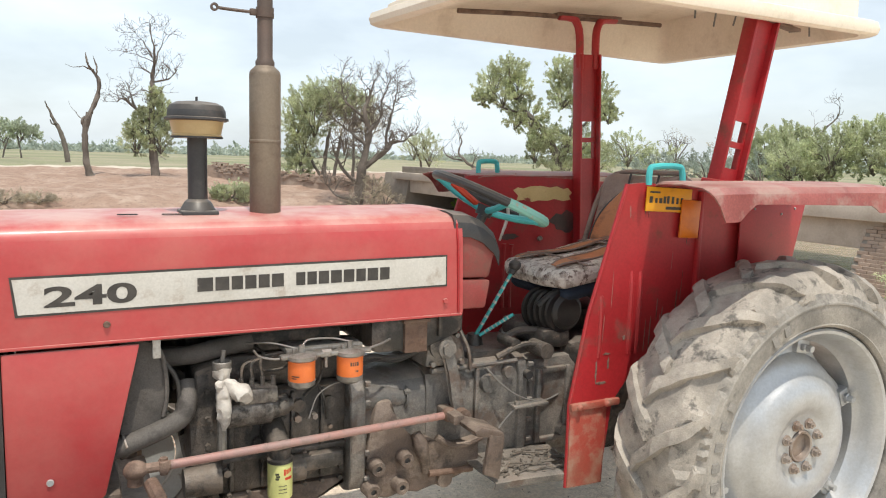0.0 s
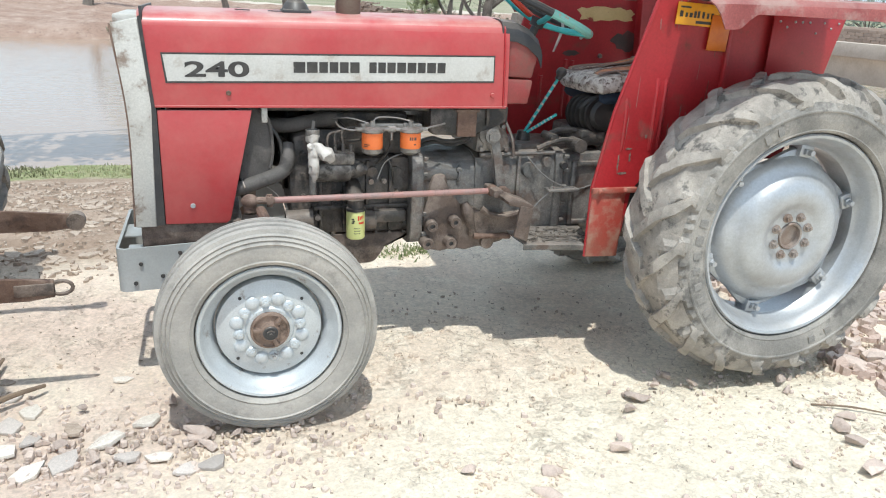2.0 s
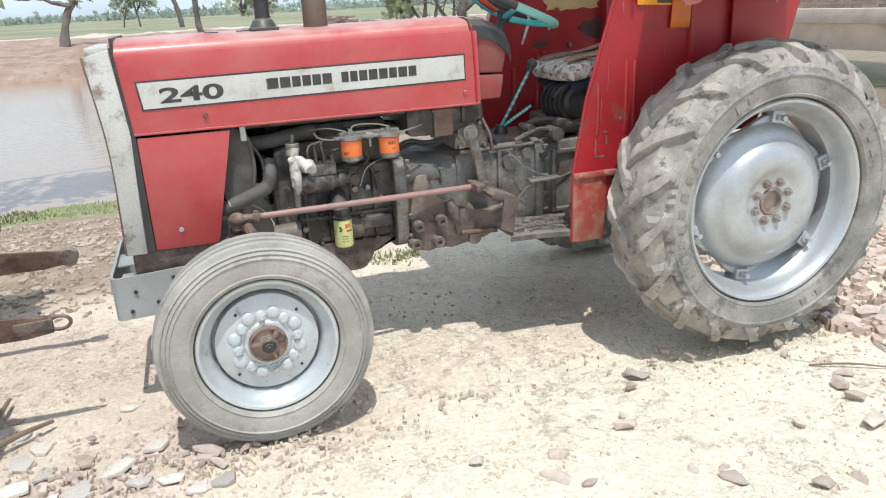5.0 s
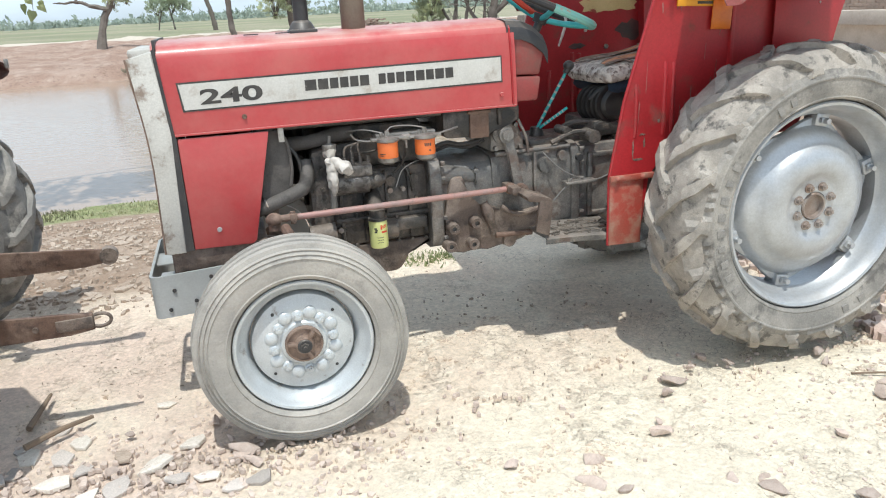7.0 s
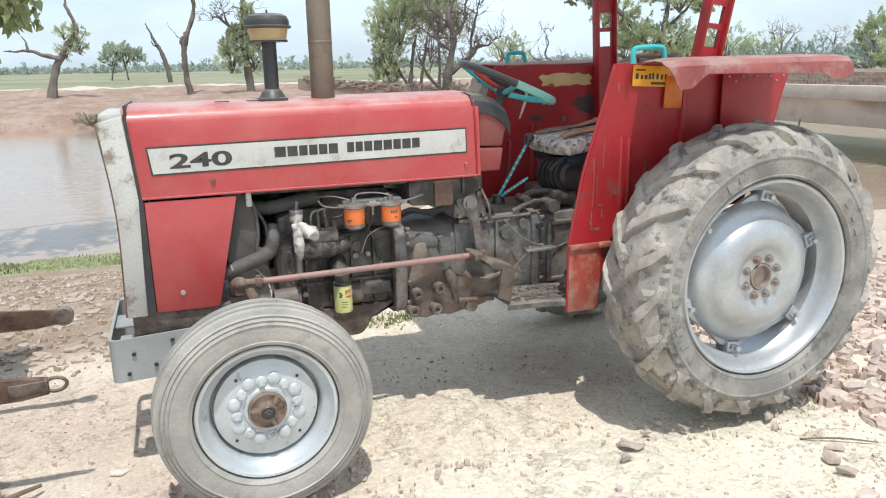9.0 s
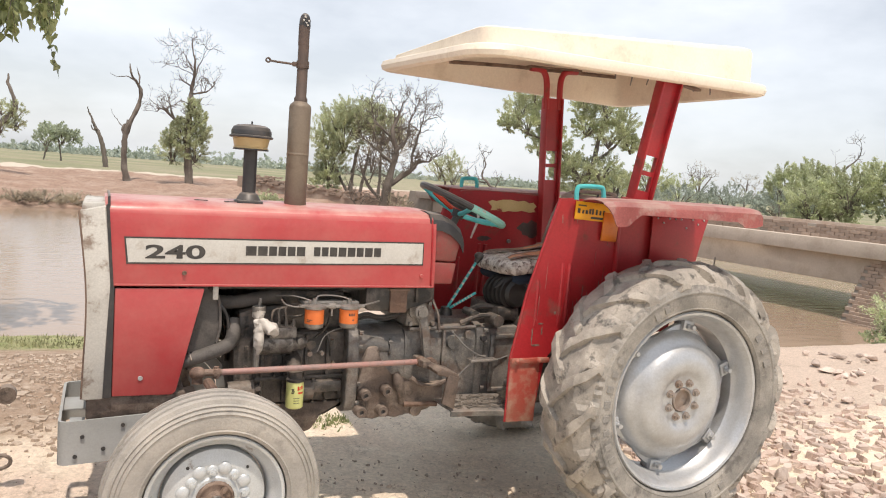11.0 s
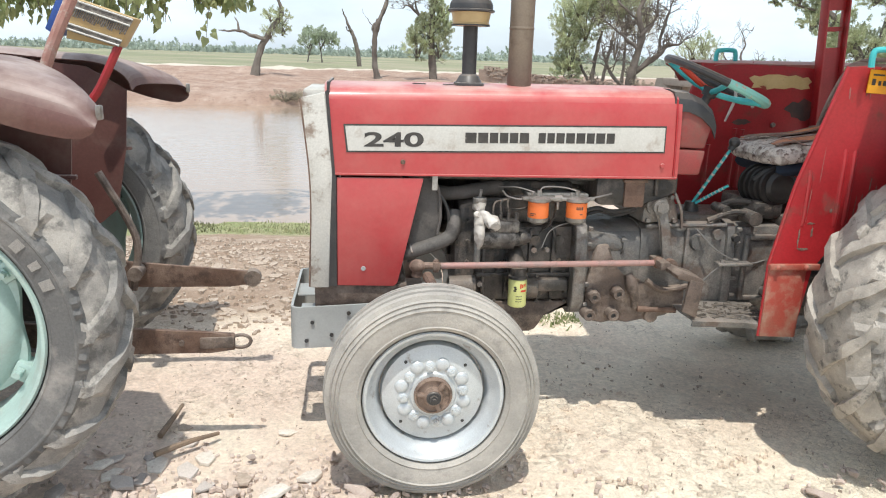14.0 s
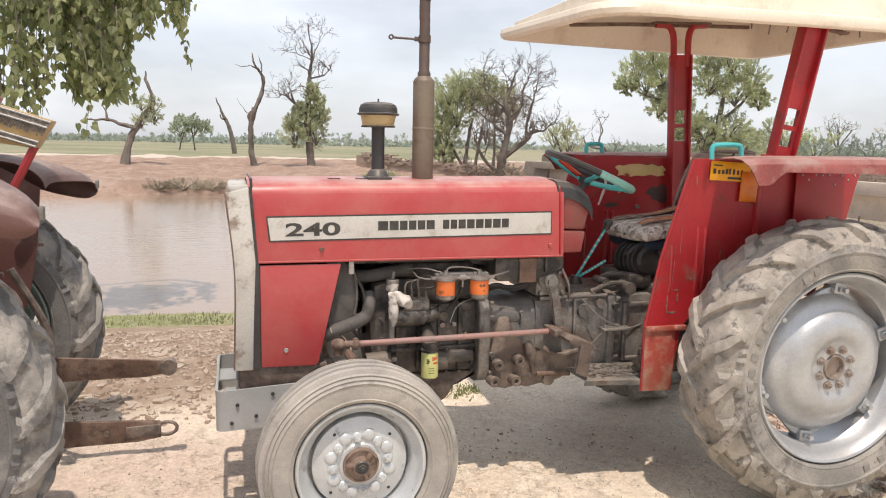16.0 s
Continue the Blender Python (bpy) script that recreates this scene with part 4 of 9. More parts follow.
def front_wheel(tractor, x, y, steer, far=False, label=""):
    """A ribbed implement tyre on a pressed disc; y is the outer flange."""
    fl = flip if far else (lambda b: b)
    ym = y + 0.068
    turn = Matrix.Translation((x, ym, FZ)) @ Matrix.Rotation(steer, 4, "Z") @ Matrix.Translation((-x, -ym, -FZ))
    c = (x, ym, FZ)

    def fin(bm):
        bmesh.ops.transform(bm, matrix=turn, verts=bm.verts)
        return fl(bm)

    disc = lathe(B(), [(0.036, -0.040), (0.072, -0.040), (0.078, -0.034), (0.098, -0.032), (0.112, -0.036), (0.125, -0.034), (0.150, -0.026), (0.166, -0.022), (0.169, -0.012), (0.169, 0.020), (0.160, 0.012), (0.036, -0.026)], c, 64, "y", closed=True)
    wheel = part("front_wheel", fin(disc), M_FRIM, tractor, label)
    # pressed petals round the studs, every second one with a nut
    for k in range(16):
        a = 2 * math.pi * (k + 0.3) / 16
        far_out = 0.106 if k % 2 else 0.098
        part("stud_boss", fin(ball(B(), (x + far_out * math.cos(a), ym - 0.033, FZ + far_out * math.sin(a)), 0.024 if k % 2 else 0.020, 14, (1, 0.50, 1))), M_FRIM, wheel)
        if k % 2:
            continue
        bm = B()
        nut(bm, (x + 0.096 * math.cos(a), ym - 0.040, FZ + 0.096 * math.sin(a)), 0.0125, 0.010)
        part("wheel_nut", fin(bm), M_FRIM, wheel)
    for a in (0.75, 2.25, 3.9, 5.5):
        bm = rod(B(), (x + 0.142 * math.cos(a), ym - 0.0305, FZ + 0.142 * math.sin(a)), (x + 0.142 * math.cos(a), ym - 0.024, FZ + 0.142 * math.sin(a)), 0.0055, 0.0055, 12)
        part("disc_hole", fin(bm), M_BLACK, wheel)
    hub = B()
    lathe(hub, [(0.0001, -0.050), (0.030, -0.050), (0.046, -0.047), (0.053, -0.049), (0.0555, -0.054), (0.061, -0.053), (0.063, -0.046), (0.062, -0.02), (0.0001, -0.02)], c, 36)
    for a in (0.95, 2.95, 5.1):
        m = Matrix.Translation(c) @ Matrix.Rotation(-a, 4, "Y")
        box(hub, (0.020, -0.066, -0.0065), (0.055, -0.046, 0.0065), 0.003, m)
    lathe(hub, [(0.0001, -0.068), (0.026, -0.068), (0.030, -0.064), (0.034, -0.048), (0.0001, -0.046)], c, 28)
    hub_ob = part("hub", fin(hub), M_HUB, wheel, "rusty brown hub")
    bm = B()
    lathe(bm, [(0.0001, -0.074), (0.021, -0.074), (0.024, -0.070), (0.024, -0.060), (0.0001, -0.060)], c, 24)
    rod(bm, (x, ym - 0.072, FZ), (x, ym - 0.084, FZ), 0.015, 0.014, 6)
    rod(bm, (x, ym - 0.082, FZ), (x, ym - 0.090, FZ), 0.008, 0.006, 8)
    part("hub_cap", fin(bm), M_BLACK, wheel)
    rim = lathe(B(), [(0.222, -0.062), (0.228, -0.068), (0.224, -0.073), (0.216, -0.071), (0.208, -0.060), (0.203, -0.046), (0.190, -0.036), (0.182, -0.022), (0.176, -0.004), (0.174, 0.03), (0.205, 0.05), (0.224, 0.068), (0.228, 0.062),
                      (0.210, 0.045), (0.182, 0.03), (0.184, -0.01), (0.196, -0.03), (0.212, -0.05)], c, 72, "y", closed=True)
    part("rim", fin(rim), M_FRIM, wheel)
    half = [(0.2310, 0.050), (0.2335, 0.073), (0.243, 0.0800), (0.246, 0.0835), (0.250, 0.0805), (0.270, 0.0845), (0.300, 0.0840), (0.304, 0.0880), (0.308, 0.0815), (0.313, 0.0790), (0.317, 0.0830), (0.321, 0.0755), (0.326, 0.0725), (0.330, 0.0765), (0.334, 0.066)]
    prof = [(r, -w) for r, w in half]
    # ribs and grooves of the tread
    prof += [(0.340, -0.064), (0.348, -0.062), (0.351, -0.044), (0.340, -0.040), (0.340, -0.032), (0.353, -0.029), (0.355, -0.012), (0.342, -0.009), (0.342, 0.009), (0.355, 0.012), (0.353, 0.029), (0.340, 0.032), (0.340, 0.040), (0.351, 0.044), (0.348, 0.062), (0.340, 0.064)]
    prof += [(r, w) for r, w in half[::-1]] + [(0.205, 0.04), (0.205, -0.04)]
    ty = lathe(B(), prof, c, 80, "y", closed=True)
    part("tyre", fin(ty), M_FTYRE, wheel, "dusty grey ribbed tyre")
    return wheel


# ---- the red tractor ----
tractor = thing("tractor", "red farm tractor with cream canopy and silver wheels on dusty tyres", "tractor", (0.95, YC, 0.0))
HW = 0.25       # half width of the hood
YN = YC - HW    # its near side


def hood_section(x, zb, drop=0.0, inset=0.0):
    """Across the hood at x: near lower edge, side, rounded shoulder, crown, and over to the far side."""
    zt = 1.302 + 0.012 * (x + 0.36) / 1.3 - drop
    hw = HW - inset
    near = [(-hw, zb), (-hw - 0.002, 1.10), (-hw, 1.225), (-hw + 0.004, zt - 0.042), (-hw + 0.013, zt - 0.022), (-hw + 0.030, zt - 0.008), (-hw + 0.055, zt), (-hw * 0.5, zt + 0.008)]
    pts = near + [(0, zt + 0.011)] + [(-u, z) for u, z in near[::-1]]
    return [(x, YC + u, z) for u, z in pts]


bm = B()
rows = []
for f in np.linspace(0, 1, 14):
    row = []
    for p in hood_section(0, 1.004):
        lean = (1.30 - p[2]) / 0.30
        xf, xb = -0.358 + 0.026 * lean, 0.922 + 0.010 * lean
        zz = p[2] + (0.012 * (f - 0.28) if p[2] > 1.2 else 0)
        row.append((xf + (xb - xf) * f, p[1], zz))
    rows.append(row)
sheet(bm, rows, 0.003)
hood = part("hood", bm, M_RED, tractor, "glossy red bonnet with dust on top")
# folded lower edge of the bonnet
for s in (-1, 1):
    bm = box(B(), (-0.325, YC + s * HW - 0.004, 0.998), (0.928, YC + s * HW + 0.004, 1.006), 0.002)
    part("hood_hem", bm, M_RED, hood)
# rear seam strip
bm = tube(B(), [(0.915, YN - 0.003, 1.01), (0.908, YN - 0.003, 1.2), (0.905, YN + 0.004, 1.265), (0.903, YN + 0.03, 1.302), (0.90, YC, 1.318)], 0.004, 6, 4)
part("hood_seam", bm, M_REDOLD, hood)
# decal on the near side: white field with a dark border and bars in place of the maker's name
for s in (-1, 1):
    y1 = YC + s * (HW + 0.0032)
    tilt = 0.015 / 1.16
    def dz(x):
        return tilt * (x + 0.29)
    def quad(x0, x1, z0, z1, off, slant0=0.0, slant1=0.0):
        b = B()
        slab(b, [(x0 + slant0, z0 + dz(x0)), (x1 + slant1, z0 + dz(x1)), (x1, z1 + dz(x1)), (x0, z1 + dz(x0))], y1 - 0.0004 + s * off, y1 + 0.0004 + s * off)
        return b
    part("decal_border", quad(-0.293, 0.870, 1.079, 1.177, 0.0, 0.010, 0.002), M_INK, hood)
    decal = part("decal", quad(-0.287, 0.865, 1.085, 1.171, 0.0012, 0.010, 0.002), M_DECAL, hood, "white model decal, scratched")
    # the model number
    fc = bpy.data.curves.new("number", "FONT")
    fc.body, fc.size, fc.extrude, fc.align_x, fc.offset = "240", 0.072, 0.0003, "LEFT", 0.0020
    tmp = bpy.data.objects.new("number", fc)
    scene.collection.objects.link(tmp)
    bpy.context.view_layer.update()
    me = bpy.data.meshes.new_from_object(tmp.evaluated_get(bpy.context.evaluated_depsgraph_get()))
    bpy.data.objects.remove(tmp)
    bm = B()
    bm.from_mesh(me)
    xs = [v.co.x for v in bm.verts]
    w = max(xs) - min(xs)
    x_left = min(xs)
    for v in bm.verts:
        u, h, d = (v.co.x - x_left) / w * 0.208, v.co.y * 0.049 / 0.052, v.co.z
        xx = -0.222 + u if s < 0 else -0.222 + 0.208 - u
        v.co = (xx, y1 + s * (0.0022 + d), 1.101 + h + dz(xx))
    part("model_number", bm, M_INK, decal, smooth=0)
    # plain upright blocks, one for each worn letter of the maker's name
    for x0, widths in ((0.133, (0.046, 0.042, 0.036, 0.036, 0.036, 0.039)), (0.397, (0.032, 0.033, 0.036, 0.038, 0.038, 0.035, 0.039, 0.036))):
        xx = x0
        for wd in widths:
            part("name_bar", quad(xx, xx + wd - 0.006, 1.1135, 1.150, 0.0022), M_INK, decal, smooth=0)
            xx += wd
    # bolts in the bonnet side
    for bx, bz in ((-0.085, 1.048), (0.868, 1.048)):
        b = B()
        rod(b, (bx, y1, bz), (bx, y1 + s * 0.005, bz), 0.009, 0.007, 12)
        part("hood_bolt", b, M_RUST if bx < 0 else M_RED, hood)

# nose: chipped white surround and grille; black strips paint the shade of the gap
bm = B()
for s in (-1, 1):
    outer = [(-0.438, 1.262), (-0.352, 1.284), (-0.333, 1.00), (-0.345, 0.585), (-0.416, 0.585), (-0.408, 0.95)]
    y1 = YC + s * (HW + 0.006)
    y2 = YC + s * (HW - 0.045)
    slab(bm, outer, min(y1, y2), max(y1, y2), "y", 0.006)
box(bm, (-0.430, YC - HW + 0.02, 1.225), (-0.352, YC + HW - 0.02, 1.292), 0.008)
box(bm, (-0.415, YC - HW + 0.02, 0.585), (-0.352, YC + HW - 0.02, 0.64), 0.008)
nose = part("nose_surround", bm, M_WHITE, tractor, "chipped white radiator surround")
for s in (-1, 1):
    y1 = YC + s * (HW - 0.02)
    y2 = YC + s * (HW + 0.005)
    bm = slab(B(), [(-0.354, 1.286), (-0.3435, 1.292), (-0.322, 1.002), (-0.3185, 0.990), (-0.3185, 0.590), (-0.347, 0.590), (-0.334, 1.000)], min(y1, y2), max(y1, y2))
    part("nose_gasket", bm, M_BLACK, nose)
bm = box(B(), (-0.349, YC - HW + 0.01, 1.270), (-0.340, YC + HW - 0.01, 1.318), 0.002)
part("nose_gasket", bm, M_BLACK, nose)
bm = box(B(), (-0.372, YC - HW + 0.045, 0.64), (-0.345, YC + HW - 0.045, 1.225))
part("radiator_core", bm, M_BLACK, nose)
for k in range(16):
    z = 0.665 + 0.035 * k
    part("grille_bar", box(B(), (-0.396, YC - HW + 0.043, z), (-0.382, YC + HW - 0.043, z + 0.012), 0.003), M_BLACK, nose)
bm = tube(B(), [(-0.4385, YC - HW - 0.004, 1.262), (-0.4085, YC - HW - 0.004, 0.95), (-0.4165, YC - HW - 0.004, 0.59)], 0.0035, 6, 6)
part("rusted_edge", bm, M_RUST, nose, "rusted front edge")
# lower side panels
for s in (-1, 1):
    y1 = YC + s * (HW - 0.006)
    bm = slab(B(), [(-0.317, 0.990), (-0.010, 0.990), (-0.098, 0.600), (-0.112, 0.588), (-0.317, 0.592)], y1 - 0.005, y1 + 0.005, "y", 0.003)
    pan = part("side_panel", bm, M_RED, tractor)
    b = rod(B(), (-0.223, y1, 0.656), (-0.223, y1 + s * 0.011, 0.656), 0.010, 0.008, 10)
    part("panel_bolt", b, M_GREYPAINT, pan)
# front frame and bumper
bm = B()
box(bm, (-0.40, YC - 0.235, 0.500), (-0.06, YC + 0.235, 0.592), 0.01)
box(bm, (-0.36, YC - 0.20, 0.36), (-0.05, YC + 0.20, 0.52), 0.015)
part("front_frame", bm, M_RUSTIRON, tractor)
bm = B()
band = [(-0.16, -0.262, 0.365, 0.526)]
for a in np.linspace(0, math.pi / 2, 6):
    band.append((-0.458 - 0.030 * math.sin(a), -0.232 - 0.030 * math.cos(a), 0.352, 0.511))
band += [(p[0], -p[1], p[2], p[3]) for p in band[::-1]]
sheet(bm, [[(p[0], YC + p[1], p[2]), (p[0], YC + p[1], p[3])] for p in band], 0.010)
box(bm, (-0.484, YC - 0.05, 0.485), (-0.40, YC + 0.10, 0.493), 0.002)
box(bm, (-0.452, YC - 0.252, 0.487), (-0.402, YC - 0.16, 0.495), 0.002)
bumper = part("bumper", bm, M_GREYPAINT, tractor, "grey bolted weight frame")
for bx, bz in ((-0.408, 0.456), (-0.276, 0.491), (-0.339, 0.407), (-0.43, 0.385)):
    b = rod(B(), (bx, YC - 0.270, bz), (bx, YC - 0.2665, bz), 0.0075, 0.0075, 12)
    part("bolt_hole", b, M_BLACK, bumper)
# front axle, steering arms
bm = B()
box(bm, (-0.055, YC - 0.50, 0.315), (0.055, YC + 0.50, 0.400), 0.012)
for s in (-1, 1):
    rod(bm, (0, YC + s * 0.50, 0.24), (0, YC + s * 0.50, 0.60), 0.032, 0.028, 16)
    rod(bm, (0, YC + s * 0.48, FZ), (0, YC + s * 0.63, FZ), 0.03, 0.026, 16)
part("front_axle", bm, M_RUSTIRON, tractor)
bm = B()
tube(bm, [(0, YC - 0.50, 0.60), (0.015, YC - 0.46, 0.64), (0.0, YC - 0.37, 0.665)], 0.018, 10, 4)
ball(bm, (-0.033, YC - 0.335, 0.690), 0.030, 12, (1, 1, 0.8))
rod(bm, (-0.033, YC - 0.335, 0.652), (-0.033, YC - 0.335, 0.705), 0.020, 0.017, 12)
part("steering_arm", bm, M_RUST, tractor, "rusty steering arm with ball joint")
bm = B()
tube(bm, [(-0.01, YC - 0.338, 0.692), (0.05, YC - 0.334, 0.690)], 0.013, 10)
rod(bm, (0.034, YC - 0.335, 0.668), (0.034, YC - 0.335, 0.712), 0.010, 0.010, 8)
box(bm, (0.022, YC - 0.35, 0.676), (0.046, YC - 0.318, 0.706), 0.004)
part("rod_clamp", bm, M_RUST, tractor)
bm = rod(B(), (0.04, YC - 0.334, 0.690), (0.880, YC - 0.237, 0.673), 0.0118, 0.0118, 14)
part("drag_link", bm, M_PINKROD, tractor, "rubbed pink steering drag link")
bm = B()
ball(bm, (0.90, YC - 0.235, 0.674), 0.024, 12)
rod(bm, (0.90, YC - 0.25, 0.674), (0.90, YC - 0.16, 0.674), 0.013, 0.013, 10)
rod(bm, (0.945, YC - 0.26, 0.665), (0.945, YC - 0.16, 0.665), 0.026, 0.026, 14)
part("link_ball", bm, M_RUST, tractor)
part("panel_tab", box(B(), (0.022, YC - 0.238, 0.945), (0.042, YC - 0.228, 1.000), 0.002), M_WHITE, tractor, "small pale metal tab")
# drop arm and steering box
bm = slab(B(), [(0.868, 0.900), (0.892, 0.912), (0.920, 0.880), (0.936, 0.80), (0.944, 0.73), (0.962, 0.690), (0.945, 0.655), (0.922, 0.668), (0.914, 0.72), (0.908, 0.80), (0.892, 0.860)], YC - 0.232, YC - 0.208, "y", 0.007)
part("drop_arm", bm, M_GREYIRON, tractor, "curved oily drop arm")
bm = B()
rod(bm, (0.890, YC - 0.20, 0.888), (0.890, YC + 0.16, 0.888), 0.042, 0.042, 20)
slab(bm, [(0.835, 0.815), (0.99, 0.815), (0.985, 0.86), (0.955, 0.935), (0.925, 0.950), (0.885, 0.935), (0.845, 0.895)], YC - 0.185, YC + 0.15, "y", 0.018)
tube(bm, [(0.995, YC - 0.2, 0.80), (0.985, YC - 0.2, 0.87), (0.955, YC - 0.19, 0.940)], 0.006, 6, 3)
for bx, bz in ((0.86, 0.83), (0.965, 0.83), (0.945, 0.92)):
    rod(bm, (bx, YC - 0.183, bz), (bx, YC - 0.20, bz), 0.010, 0.009, 6)
box_ob = part("steering_box", bm, M_GREYIRON, tractor)
bm = B()
rod(bm, (0.890, YC - 0.238, 0.888), (0.890, YC - 0.228, 0.888), 0.030, 0.030, 18)
rod(bm, (0.890, YC - 0.252, 0.888), (0.890, YC - 0.236, 0.888), 0.022, 0.020, 6)
part("arm_nut", bm, M_GREYIRON, box_ob)

# engine
bm = B()
box(bm, (0.195, YC - 0.165, 0.500), (0.600, YC + 0.165, 0.800), 0.02)
box(bm, (0.205, YC - 0.125, 0.800), (0.590, YC + 0.125, 0.900), 0.015)
for k in range(4):
    box(bm, (0.225 + 0.09 * k, YC - 0.178, 0.515), (0.238 + 0.09 * k, YC - 0.16, 0.79), 0.004)
for k in range(7):
    rod(bm, (0.225 + 0.055 * k, YC - 0.172, 0.505), (0.225 + 0.055 * k, YC - 0.188, 0.505), 0.008, 0.007, 6)
for k in range(4):
    rod(bm, (0.25 + 0.09 * k, YC - 0.165, 0.745), (0.25 + 0.09 * k, YC - 0.180, 0.745), 0.020, 0.020, 14)
part("engine_block", bm, M_DARKIRON, tractor)
bm = box(B(), (0.215, YC - 0.115, 0.900), (0.580, YC + 0.115, 0.965), 0.018)
for k in range(6):
    rod(bm, (0.24 + 0.06 * k, YC - 0.10, 0.905), (0.24 + 0.06 * k, YC - 0.10, 0.925), 0.009, 0.008, 6)
part("rocker_cover", bm, M_DARKIRON, tractor)
bm = slab(B(), [(0.205, 0.50), (0.60, 0.50), (0.60, 0.474), (0.500, 0.468), (0.488, 0.425), (0.455, 0.376), (0.43, 0.366), (0.30, 0.366), (0.22, 0.41)], YC - 0.165, YC + 0.150, "y", 0.02)
part("oil_sump", bm, M_RUSTIRON, tractor, "oily black sump with dust")
bm = slab(B(), [(-0.060, 0.995), (0.010, 0.995), (0.045, 0.965), (0.062, 0.91), (0.066, 0.85), (0.058, 0.79), (0.035, 0.74), (-0.01, 0.69), (-0.06, 0.66)], YC - 0.20, YC + 0.20, "y", 0.008)
cowl_ob = part("radiator_cowl", bm, M_HOSE, tractor, "dusty dark fan cowl")
bm = tube(B(), [(0.012, YC - 0.204, 0.985), (0.044, YC - 0.204, 0.955), (0.056, YC - 0.204, 0.90), (0.058, YC - 0.204, 0.83), (0.048, YC - 0.204, 0.775)], 0.006, 6, 4)
part("cowl_lip", bm, M_HOSE, cowl_ob)
# far side of the engine: backing parts added to darken the view under the bonnet
bm = B()
box(bm, (0.22, YC + 0.13, 0.80), (0.60, YC + 0.225, 0.99), 0.03)
for k in range(4):
    rod(bm, (0.27 + 0.09 * k, YC + 0.10, 0.87), (0.27 + 0.09 * k, YC + 0.16, 0.87), 0.032, 0.032, 14)
part("exhaust_manifold", bm, M_RUSTIRON, tractor)
bm = B()
rod(bm, (0.135, YC + 0.14, 0.72), (0.135, YC + 0.14, 0.995), 0.085, 0.085, 24)
rod(bm, (0.135, YC + 0.14, 0.86), (0.135, YC + 0.14, 0.875), 0.090, 0.090, 24)
part("air_cleaner", bm, M_DARKIRON, tractor)
bm = B()
for k in range(5):
    m = Matrix.Translation((0.115, YC, 0.82)) @ Matrix.Rotation(2 * math.pi * k / 5 + 0.4, 4, "X") @ Matrix.Rotation(0.5, 4, "Z")
    box(bm, (-0.003, -0.022, 0.03), (0.003, 0.022, 0.17), 0.001, m)
rod(bm, (0.095, YC, 0.82), (0.20, YC, 0.82), 0.035, 0.035, 16)
part("fan", bm, M_DARKIRON, tractor)
bm = tube(B(), [(-0.085, YC - 0.195, 0.695), (-0.03, YC - 0.205, 0.714), (0.055, YC - 0.205, 0.744), (0.098, YC - 0.20, 0.768), (0.112, YC - 0.19, 0.808), (0.112, YC - 0.16, 0.85)], 0.0265, 16, 5)
hose = part("radiator_hose", bm, M_HOSE, tractor, "dusty grey lower radiator hose")
part("hose_clip", tube(B(), [(-0.045, YC - 0.235, 0.712), (-0.052, YC - 0.205, 0.735), (-0.045, YC - 0.178, 0.712), (-0.036, YC - 0.205, 0.686)], 0.004, 6, 4), M_BOLT, hose)
bm = tube(B(), [(0.05, YC - 0.11, 0.915), (0.13, YC - 0.13, 0.918), (0.20, YC - 0.13, 0.930), (0.30, YC - 0.12, 0.945)], 0.027, 14, 5)
part("radiator_hose", bm, M_HOSE, tractor)
bm = tube(B(), [(0.005, YC - 0.185, 0.99), (0.05, YC - 0.20, 0.93), (0.085, YC - 0.20, 0.87), (0.095, YC - 0.19, 0.78)], 0.006, 8, 5)
part("earth_strap", bm, M_BLACK, tractor)
# timing case, injection pump
bm = slab(B(), [(0.135, 0.88), (0.20, 0.90), (0.20, 0.44), (0.150, 0.46), (0.125, 0.60), (0.120, 0.76)], YC - 0.17, YC + 0.17, "y", 0.012)
for z in (0.50, 0.58, 0.66, 0.74, 0.82):
    rod(bm, (0.168, YC - 0.168, z), (0.168, YC - 0.184, z), 0.009, 0.008, 6)
part("timing_cover", bm, M_DARKIRON, tractor)
bm = B()
rod(bm, (0.20, YC - 0.205, 0.765), (0.335, YC - 0.205, 0.765), 0.046, 0.046, 18)
rod(bm, (0.335, YC - 0.205, 0.765), (0.385, YC - 0.205, 0.765), 0.036, 0.030, 16)
rod(bm, (0.385, YC - 0.205, 0.765), (0.400, YC - 0.205, 0.765), 0.022, 0.02, 12)
box(bm, (0.24, YC - 0.25, 0.79), (0.35, YC - 0.17, 0.835), 0.008)
for k in range(4):
    rod(bm, (0.25 + 0.03 * k, YC - 0.225, 0.83), (0.25 + 0.03 * k, YC - 0.225, 0.862), 0.008, 0.007, 8)
rod(bm, (0.365, YC - 0.235, 0.78), (0.365, YC - 0.255, 0.78), 0.013, 0.013, 8)
part("injection_pump", bm, M_PUMP, tractor)
for k in range(3):
    x0 = 0.25 + 0.03 * k
    bm = tube(B(), [(x0, YC - 0.225, 0.855), (x0 + 0.01, YC - 0.22, 0.90 + 0.01 * k), (x0 + 0.07 + 0.06 * k, YC - 0.20, 0.915), (x0 + 0.06 + 0.08 * k, YC - 0.11, 0.93)], 0.0045, 6, 5)
    part("fuel_pipe", bm, M_DARKIRON, tractor)
bm = B()
rod(bm, (0.355, YC - 0.185, 0.56), (0.44, YC - 0.185, 0.56), 0.040, 0.040, 16)
box(bm, (0.43, YC - 0.21, 0.55), (0.56, YC - 0.165, 0.60), 0.01)
part("lift_pump", bm, M_DARKIRON, tractor)
